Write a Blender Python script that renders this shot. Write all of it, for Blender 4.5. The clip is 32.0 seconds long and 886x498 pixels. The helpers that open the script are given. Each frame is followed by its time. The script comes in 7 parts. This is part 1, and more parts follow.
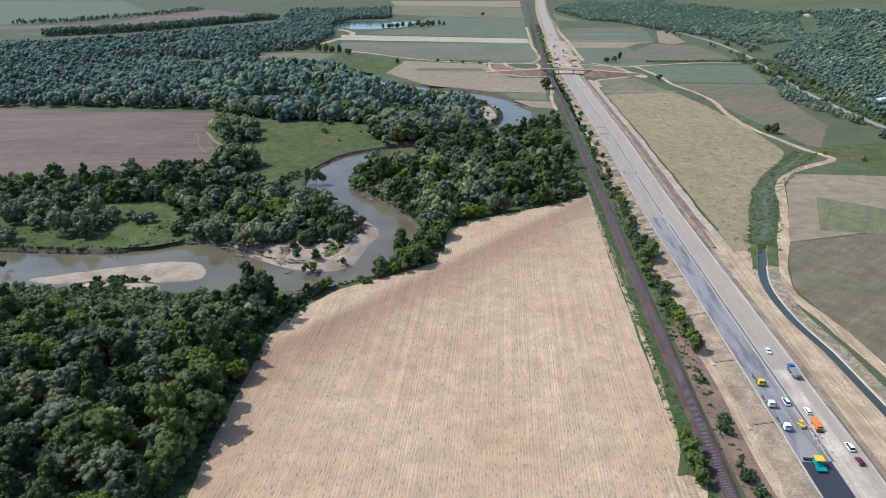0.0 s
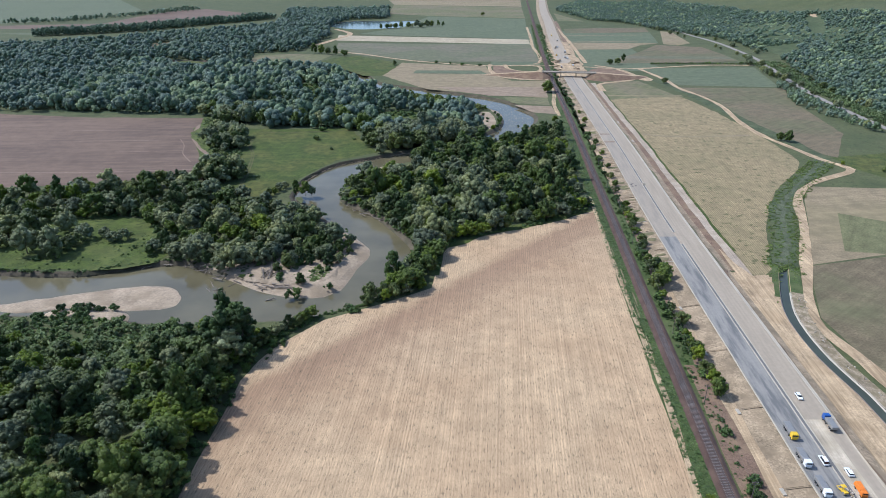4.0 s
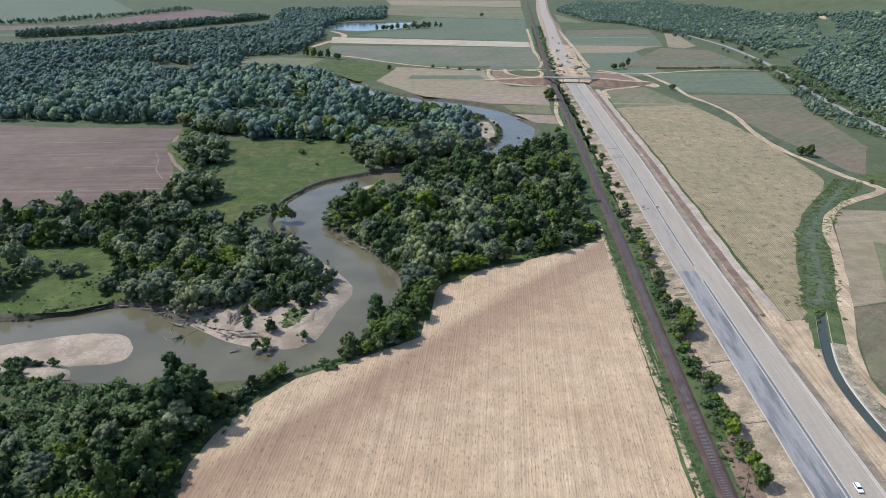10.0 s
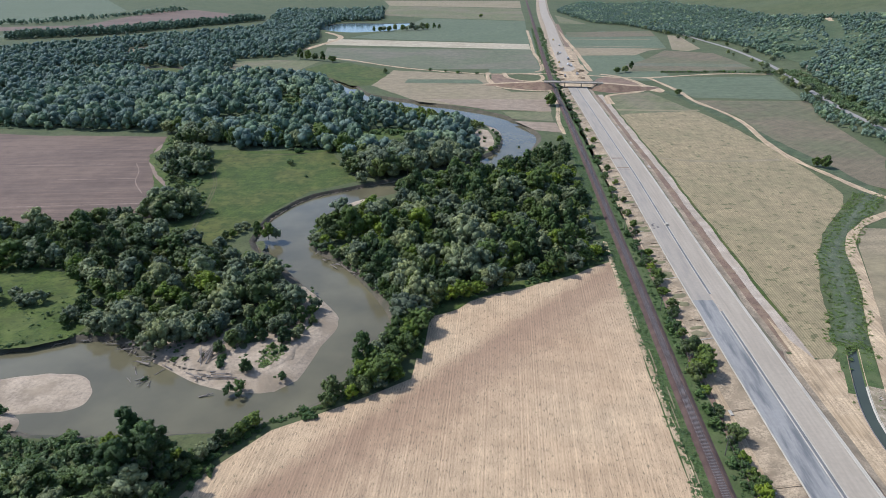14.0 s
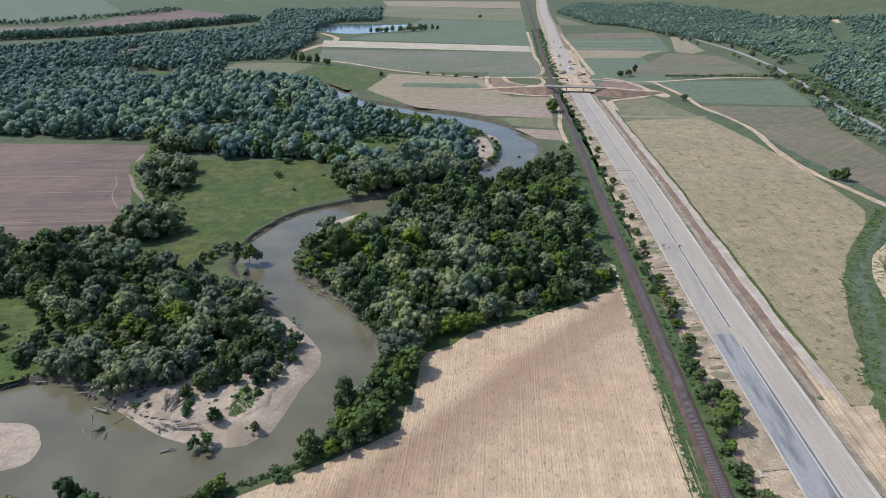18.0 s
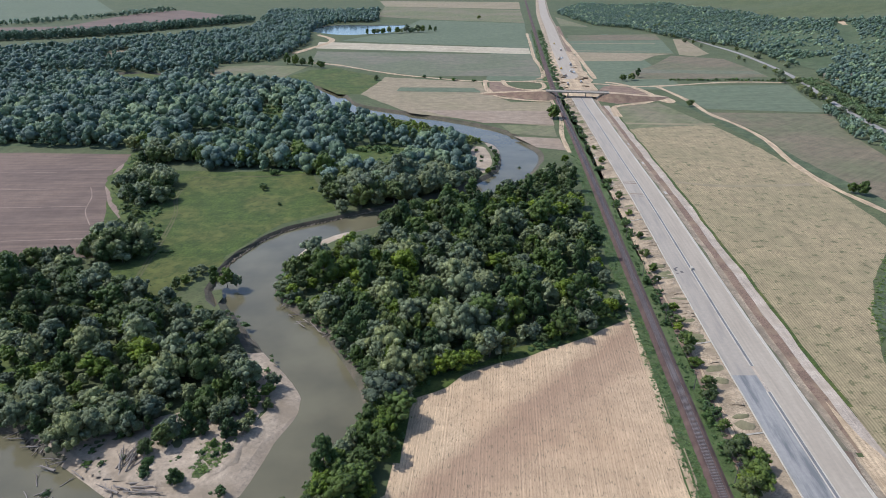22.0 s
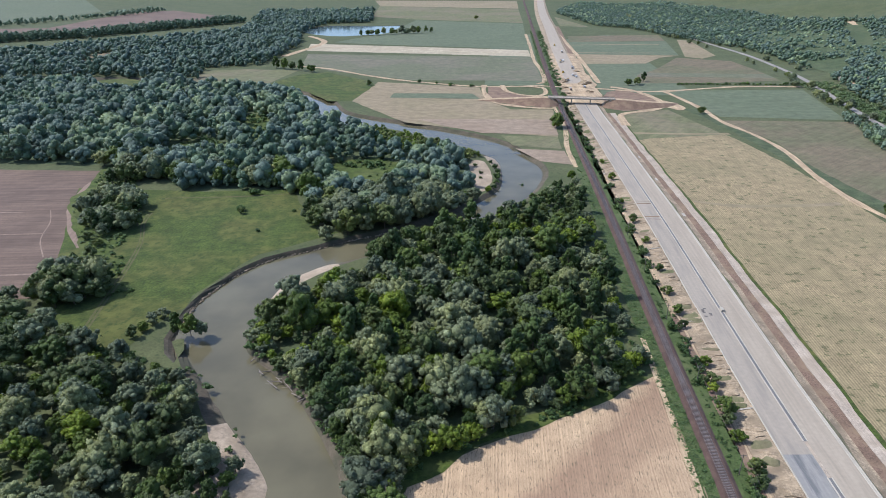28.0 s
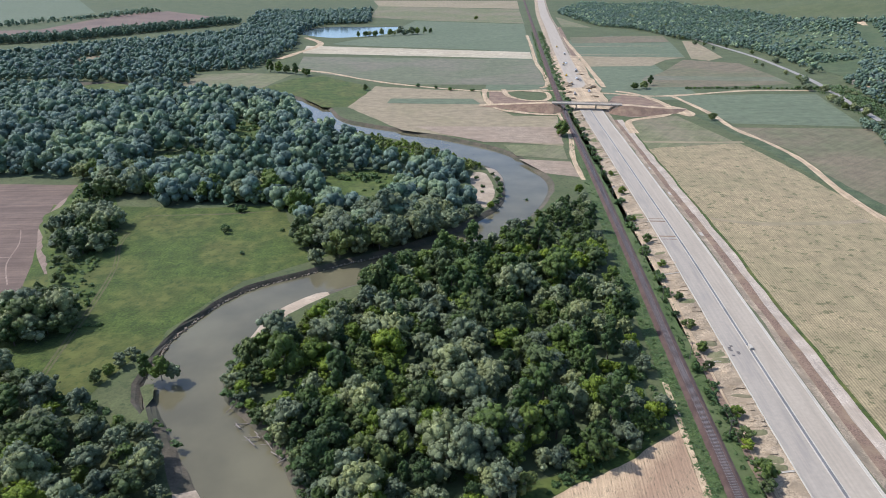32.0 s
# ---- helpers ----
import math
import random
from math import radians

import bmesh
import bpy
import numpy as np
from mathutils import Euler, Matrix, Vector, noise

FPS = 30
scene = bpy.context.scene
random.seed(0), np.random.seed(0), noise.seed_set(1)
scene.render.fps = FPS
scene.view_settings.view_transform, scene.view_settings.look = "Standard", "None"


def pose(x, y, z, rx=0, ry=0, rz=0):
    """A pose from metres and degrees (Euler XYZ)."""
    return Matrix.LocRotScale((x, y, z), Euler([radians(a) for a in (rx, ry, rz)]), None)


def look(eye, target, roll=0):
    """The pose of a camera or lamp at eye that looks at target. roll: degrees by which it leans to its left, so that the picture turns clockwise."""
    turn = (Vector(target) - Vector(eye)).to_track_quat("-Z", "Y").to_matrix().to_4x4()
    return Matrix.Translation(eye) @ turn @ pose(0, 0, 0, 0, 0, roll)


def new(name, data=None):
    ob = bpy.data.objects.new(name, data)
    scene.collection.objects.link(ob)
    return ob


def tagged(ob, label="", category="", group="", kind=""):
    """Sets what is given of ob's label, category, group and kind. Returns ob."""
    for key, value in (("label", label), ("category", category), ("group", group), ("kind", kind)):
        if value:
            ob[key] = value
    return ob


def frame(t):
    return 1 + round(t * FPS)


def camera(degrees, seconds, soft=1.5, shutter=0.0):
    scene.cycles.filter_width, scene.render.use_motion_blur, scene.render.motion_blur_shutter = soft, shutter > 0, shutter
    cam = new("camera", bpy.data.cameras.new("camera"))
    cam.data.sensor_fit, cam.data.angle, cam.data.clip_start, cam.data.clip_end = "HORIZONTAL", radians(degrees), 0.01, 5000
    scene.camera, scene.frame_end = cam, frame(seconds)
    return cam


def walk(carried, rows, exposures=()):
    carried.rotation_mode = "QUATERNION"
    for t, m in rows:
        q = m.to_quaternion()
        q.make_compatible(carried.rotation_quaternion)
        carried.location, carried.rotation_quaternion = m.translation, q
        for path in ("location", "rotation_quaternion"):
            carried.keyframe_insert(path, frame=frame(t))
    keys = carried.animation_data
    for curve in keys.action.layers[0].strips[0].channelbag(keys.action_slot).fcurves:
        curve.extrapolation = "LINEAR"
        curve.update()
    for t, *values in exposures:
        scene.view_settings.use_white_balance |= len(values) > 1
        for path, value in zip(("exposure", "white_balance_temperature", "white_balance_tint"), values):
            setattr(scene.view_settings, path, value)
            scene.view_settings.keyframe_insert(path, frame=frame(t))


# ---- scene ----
# Aerial flight over a river valley with a motorway under construction.
from mathutils.geometry import delaunay_2d_cdt

HFOV = 68.107
PATH = [
    (0, 0.00, 0.00, 144.00, 65.853, -0.000, -0.202),
    (2, 1.11, 14.63, 144.09, 65.802, 0.000, -0.167),
    (4, 2.23, 29.21, 144.19, 65.755, -0.005, -0.137),
    (6, 3.40, 43.69, 144.31, 65.714, -0.027, -0.121),
    (8, 4.59, 58.10, 144.45, 65.687, -0.055, -0.102),
    (10, 5.75, 72.39, 144.65, 65.691, -0.084, -0.062),
    (12, 6.93, 86.74, 144.82, 65.698, -0.113, -0.022),
    (14, 8.14, 101.40, 144.87, 65.680, -0.137, -0.008),
    (16, 9.34, 116.07, 144.86, 65.660, -0.164, 0.013),
    (18, 10.51, 130.49, 144.85, 65.658, -0.203, 0.077),
    (20, 11.62, 144.86, 144.84, 65.655, -0.254, 0.143),
    (22, 12.72, 159.35, 144.87, 65.637, -0.324, 0.187),
    (24, 13.57, 173.90, 144.89, 65.609, -0.403, 0.200),
    (26, 13.76, 188.48, 144.78, 65.563, -0.492, 0.151),
    (28, 13.79, 203.22, 144.72, 65.515, -0.564, 0.082),
    (30, 14.07, 218.32, 144.87, 65.480, -0.577, 0.026),
    (32, 14.40, 233.56, 145.08, 65.448, -0.570, -0.028),
]

cam = camera(HFOV, 32.0, soft=0.8)
walk(cam, [(t, pose(x, y, z, rx, 0, rz) @ pose(0, 0, 0, 0, 0, lean)) for t, x, y, z, rx, rz, lean in PATH],
     exposures=[(0, 0.32, 5260, 9), (20, 0.32, 5290, 10), (27, 0.4, 5320, 11), (32, 0.54, 5340, 11)])

# ---------------------------------------------------------------- light
SUN_AZ, SUN_EL = radians(-74), radians(50)      # clockwise from +y, height
world = bpy.data.worlds.new("sky")
scene.world = world
world.use_nodes = True
wn = world.node_tree.nodes
sky = wn.new("ShaderNodeTexSky")
sky.sky_type, sky.sun_disc = "NISHITA", False
sky.sun_elevation, sky.sun_rotation = SUN_EL, SUN_AZ
sky.air_density, sky.dust_density = 1.0, 2.0
wn["Background"].inputs[1].default_value = 0.14
world.node_tree.links.new(sky.outputs[0], wn["Background"].inputs[0])
sun = new("sun", bpy.data.lights.new("sun", "SUN"))
sun.data.energy, sun.data.angle, sun.data.color = 3.5, radians(0.55), (1.0, 0.92, 0.81)
sun.matrix_world = look((math.sin(SUN_AZ) * math.cos(SUN_EL) * 900, math.cos(SUN_AZ) * math.cos(SUN_EL) * 900, math.sin(SUN_EL) * 900), (0, 0, 0))


# ---------------------------------------------------------------- materials
def mat_base(name):
    m = bpy.data.materials.new(name)
    m.use_nodes = True
    nt = m.node_tree
    b = nt.nodes["Principled BSDF"]
    return m, nt, b


def node(nt, kind, **kw):
    n = nt.nodes.new(kind)
    for k, v in kw.items():
        n.inputs[k.replace("_", " ")].default_value = v
    return n


def coords(nt, turn=0.0, scale=(1, 1, 1)):
    """World position, turned so that a direction clockwise from +y comes to lie on y, then scaled."""
    geo = nt.nodes.new("ShaderNodeNewGeometry")
    mp, ms = nt.nodes.new("ShaderNodeMapping"), nt.nodes.new("ShaderNodeMapping")
    mp.inputs["Rotation"].default_value = (0, 0, turn)
    ms.inputs["Scale"].default_value = scale
    nt.links.new(geo.outputs["Position"], mp.inputs[0])
    nt.links.new(mp.outputs[0], ms.inputs[0])
    return ms.outputs[0]


def ramp(nt, fac, stops):
    r = nt.nodes.new("ShaderNodeValToRGB")
    e = r.color_ramp.elements
    e[0].position, e[0].color = stops[0][0], (*stops[0][1], 1)
    e[1].position, e[1].color = stops[-1][0], (*stops[-1][1], 1)
    for p, c in stops[1:-1]:
        x = e.new(p)
        x.color = (*c, 1)
    nt.links.new(fac, r.inputs[0])
    return r.outputs[0]


def mix(nt, fac, a, b, mode="MIX"):
    n = nt.nodes.new("ShaderNodeMix")
    n.data_type, n.blend_type = "RGBA", mode
    for sock, v in ((n.inputs[0], fac), (n.inputs[6], a), (n.inputs[7], b)):
        if isinstance(v, (int, float)):
            sock.default_value = v
        elif isinstance(v, tuple):
            sock.default_value = (*v, 1)
        else:
            nt.links.new(v, sock)
    return n.outputs[2]


def bump(nt, b, height, strength, distance):
    n = node(nt, "ShaderNodeBump", Strength=strength, Distance=distance)
    nt.links.new(height, n.inputs["Height"])
    nt.links.new(n.outputs[0], b.inputs["Normal"])


def shade(c, k):
    return tuple(min(1, x * k) for x in c)


def soil(name, base, patch=None, rows=None, tufts=None, furrow=None, row_gap=1.5, row_amt=0.25, patch_scale=0.02, rough=0.95, fine=0.9, patch_lo=0.45, patch_hi=0.6, grit=1.0, blot=0.55, spots=(1.35, 0.4, 0.17, 0.54, 0.61), stretch=0.014, wide=0.55, ridge=0.34, edge=None):
    """Ground cover: fine grain, broad patches and, for fields, rows in a direction (radians from +y)."""
    m, nt, b = mat_base(name)
    p = coords(nt)
    grain = node(nt, "ShaderNodeTexNoise", Scale=fine, Detail=6.0, Roughness=0.65)
    nt.links.new(p, grain.inputs["Vector"])
    col = ramp(nt, grain.outputs[0], [(0.3, shade(base, 1 - 0.32 * grit)), (0.52, base), (0.75, shade(base, 1 + 0.28 * grit))])
    broad = node(nt, "ShaderNodeTexNoise", Scale=patch_scale, Detail=5.0, Roughness=0.6)
    nt.links.new(p, broad.inputs["Vector"])
    col = mix(nt, ramp(nt, broad.outputs[0], [(patch_lo, (0, 0, 0)), (patch_hi, (1, 1, 1))]), col, patch or shade(base, 0.8))
    mid = node(nt, "ShaderNodeTexNoise", Scale=0.12, Detail=4.0, Roughness=0.6)
    nt.links.new(p, mid.inputs["Vector"])
    col = mix(nt, blot, col, ramp(nt, mid.outputs[0], [(0.35, (0.72, 0.72, 0.72)), (0.65, (1.25, 1.25, 1.25))]), "MULTIPLY")
    if edge is not None:
        # a tone that sets in along an old field line and fades away from it
        sx, ad = nt.nodes.new("ShaderNodeSeparateXYZ"), nt.nodes.new("ShaderNodeMath")
        nt.links.new(coords(nt, edge[0]), sx.inputs[0])
        wob = nt.nodes.new("ShaderNodeMath")
        wob.operation = "MULTIPLY_ADD"
        wob.inputs[1].default_value, wob.inputs[2].default_value = 16.0, -8.0 - edge[1]
        nt.links.new(mid.outputs[0], wob.inputs[0])
        nt.links.new(sx.outputs[0], ad.inputs[0])
        nt.links.new(wob.outputs[0], ad.inputs[1])
        sc = nt.nodes.new("ShaderNodeMath")
        sc.operation = "MULTIPLY"
        sc.inputs[1].default_value = 0.0125
        nt.links.new(ad.outputs[0], sc.inputs[0])
        col = mix(nt, ramp(nt, sc.outputs[0], [(0.0, (0, 0, 0)), (0.09, (0.85, 0.85, 0.85)), (0.2, (0.7, 0.7, 0.7)), (0.38, (0.25, 0.25, 0.25)), (0.8, (0, 0, 0))]), col, edge[2])
    if tufts is not None:
        q = coords(nt, spots[0], (spots[1], spots[2], 1))
        tf = node(nt, "ShaderNodeTexNoise", Scale=1.0, Detail=5.0, Roughness=0.7)
        nt.links.new(q, tf.inputs["Vector"])
        col = mix(nt, ramp(nt, tf.outputs[0], [(spots[3], (0, 0, 0)), (spots[4], (0.8, 0.8, 0.8))]), col, tufts)
    if rows is not None:
        # long thin streaks along the rows, of uneven strength
        for gap, amt in ((row_gap, row_amt), (row_gap * 3.7, row_amt * wide)):
            q = coords(nt, rows, (1.0 / gap, stretch, 1))
            st = node(nt, "ShaderNodeTexNoise", Scale=1.0, Detail=3.0, Roughness=0.7)
            nt.links.new(q, st.inputs["Vector"])
            col = mix(nt, amt, col, ramp(nt, st.outputs[0], [(0.36, (0.45, 0.43, 0.42)), (0.64, (1.4, 1.4, 1.38))]), "MULTIPLY")
    if furrow is not None:
        wv = node(nt, "ShaderNodeTexWave", Scale=0.314 / furrow, Distortion=1.2, Detail=2.0)
        nt.links.new(coords(nt, rows), wv.inputs["Vector"])
        col = mix(nt, ridge, col, ramp(nt, wv.outputs["Fac"], [(0.25, (0.68, 0.7, 0.66)), (0.75, (1.25, 1.22, 1.2))]), "MULTIPLY")
    nt.links.new(col, b.inputs["Base Color"])
    b.inputs["Roughness"].default_value = rough
    b.inputs["Specular IOR Level"].default_value = 0.15
    b.inputs["Sheen Weight"].default_value, b.inputs["Sheen Roughness"].default_value = 0.04, 0.6
    bump(nt, b, grain.outputs[0], 0.5, 0.25)
    return m


def hard(name, base, rough=0.8, streak=None, stain=None, amt=0.5, grain=2.5, metallic=0.0):
    """Paving, concrete, paint: grain, stains and, on roads, streaks along the way."""
    m, nt, b = mat_base(name)
    p = coords(nt)
    g = node(nt, "ShaderNodeTexNoise", Scale=grain, Detail=5.0)
    nt.links.new(p, g.inputs["Vector"])
    col = ramp(nt, g.outputs[0], [(0.3, shade(base, 0.93)), (0.7, shade(base, 1.06))])
    big = node(nt, "ShaderNodeTexNoise", Scale=0.07, Detail=6.0, Roughness=0.62)
    nt.links.new(p if streak is None else coords(nt, streak, (4.5, 0.55, 1)), big.inputs["Vector"])
    col = mix(nt, ramp(nt, big.outputs[0], [(0.47, (0, 0, 0)), (0.62, (amt, amt, amt))]), col, stain or shade(base, 0.7))
    if streak is not None:
        q = coords(nt, streak, (1.1, 0.02, 1))
        st = node(nt, "ShaderNodeTexNoise", Scale=1.0, Detail=4.0)
        nt.links.new(q, st.inputs["Vector"])
        col = mix(nt, 0.24, col, ramp(nt, st.outputs[0], [(0.35, (0.7, 0.7, 0.7)), (0.65, (1.2, 1.2, 1.2))]), "MULTIPLY")
    nt.links.new(col, b.inputs["Base Color"])
    b.inputs["Roughness"].default_value, b.inputs["Metallic"].default_value = rough, metallic
    bump(nt, b, g.outputs[0], 0.15, 0.02)
    return m


def paint(name, base, rough=0.35, metallic=0.0):
    m, nt, b = mat_base(name)
    g = node(nt, "ShaderNodeTexNoise", Scale=6.0, Detail=4.0)
    nt.links.new(coords(nt), g.inputs["Vector"])
    nt.links.new(ramp(nt, g.outputs[0], [(0.35, shade(base, 0.85)), (0.65, shade(base, 1.08))]), b.inputs["Base Color"])
    b.inputs["Roughness"].default_value, b.inputs["Metallic"].default_value = rough, metallic
    return m


def foliage(name, base, vary=0.24, pale=None):
    """Leaves: each clump of a slightly different tone, each tree too."""
    m, nt, b = mat_base(name)
    geo, info = nt.nodes.new("ShaderNodeNewGeometry"), nt.nodes.new("ShaderNodeObjectInfo")
    col = ramp(nt, geo.outputs["Random Per Island"], [(0.0, shade(base, 1 - vary)), (0.6, base), (1.0, pale or shade(base, 1 + vary))])
    tone = ramp(nt, info.outputs["Random"], [(0.0, (0.72, 0.77, 0.8)), (0.35, (1.06, 1.09, 1.06)), (0.7, (1.26, 1.24, 1.12)), (1.0, (1.55, 1.46, 1.04))])
    col = mix(nt, 1.0, col, tone, "MULTIPLY")
    p = coords(nt)
    g = node(nt, "ShaderNodeTexNoise", Scale=0.14, Detail=3.0)
    nt.links.new(p, g.inputs["Vector"])
    col = mix(nt, 0.7, col, ramp(nt, g.outputs[0], [(0.35, (0.72, 0.75, 0.78)), (0.65, (1.25, 1.22, 1.1))]), "MULTIPLY")
    nt.links.new(col, b.inputs["Base Color"])
    leafy = node(nt, "ShaderNodeTexNoise", Scale=1.9, Detail=4.0, Roughness=0.75)
    nt.links.new(p, leafy.inputs["Vector"])
    col = mix(nt, 0.6, col, ramp(nt, leafy.outputs[0], [(0.36, (0.55, 0.57, 0.57)), (0.64, (1.4, 1.4, 1.35))]), "MULTIPLY")
    bump(nt, b, leafy.outputs[0], 0.9, 0.55)
    nt.links.new(col, b.inputs["Base Color"])
    b.inputs["Roughness"].default_value = 0.52
    b.inputs["Specular IOR Level"].default_value = 0.27
    b.inputs["Sheen Weight"].default_value = 0.05
    tr = nt.nodes.new("ShaderNodeBsdfTranslucent")
    nt.links.new(col, tr.inputs[0])
    mx = nt.nodes.new("ShaderNodeMixShader")
    mx.inputs[0].default_value = 0.28
    nt.links.new(b.outputs[0], mx.inputs[1])
    nt.links.new(tr.outputs[0], mx.inputs[2])
    nt.links.new(mx.outputs[0], nt.nodes["Material Output"].inputs[0])
    return m


def water(name, base, scale=0.35):
    m, nt, b = mat_base(name)
    p = coords(nt)
    g = node(nt, "ShaderNodeTexNoise", Scale=0.035, Detail=4.0)
    nt.links.new(p, g.inputs["Vector"])
    nt.links.new(ramp(nt, g.outputs[0], [(0.35, shade(base, 0.8)), (0.65, shade(base, 1.15))]), b.inputs["Base Color"])
    b.inputs["Roughness"].default_value, b.inputs["IOR"].default_value = 0.12, 1.33
    w = node(nt, "ShaderNodeTexNoise", Scale=scale, Detail=3.0)
    nt.links.new(p, w.inputs["Vector"])
    bump(nt, b, w.outputs[0], 0.12, 0.15)
    return m


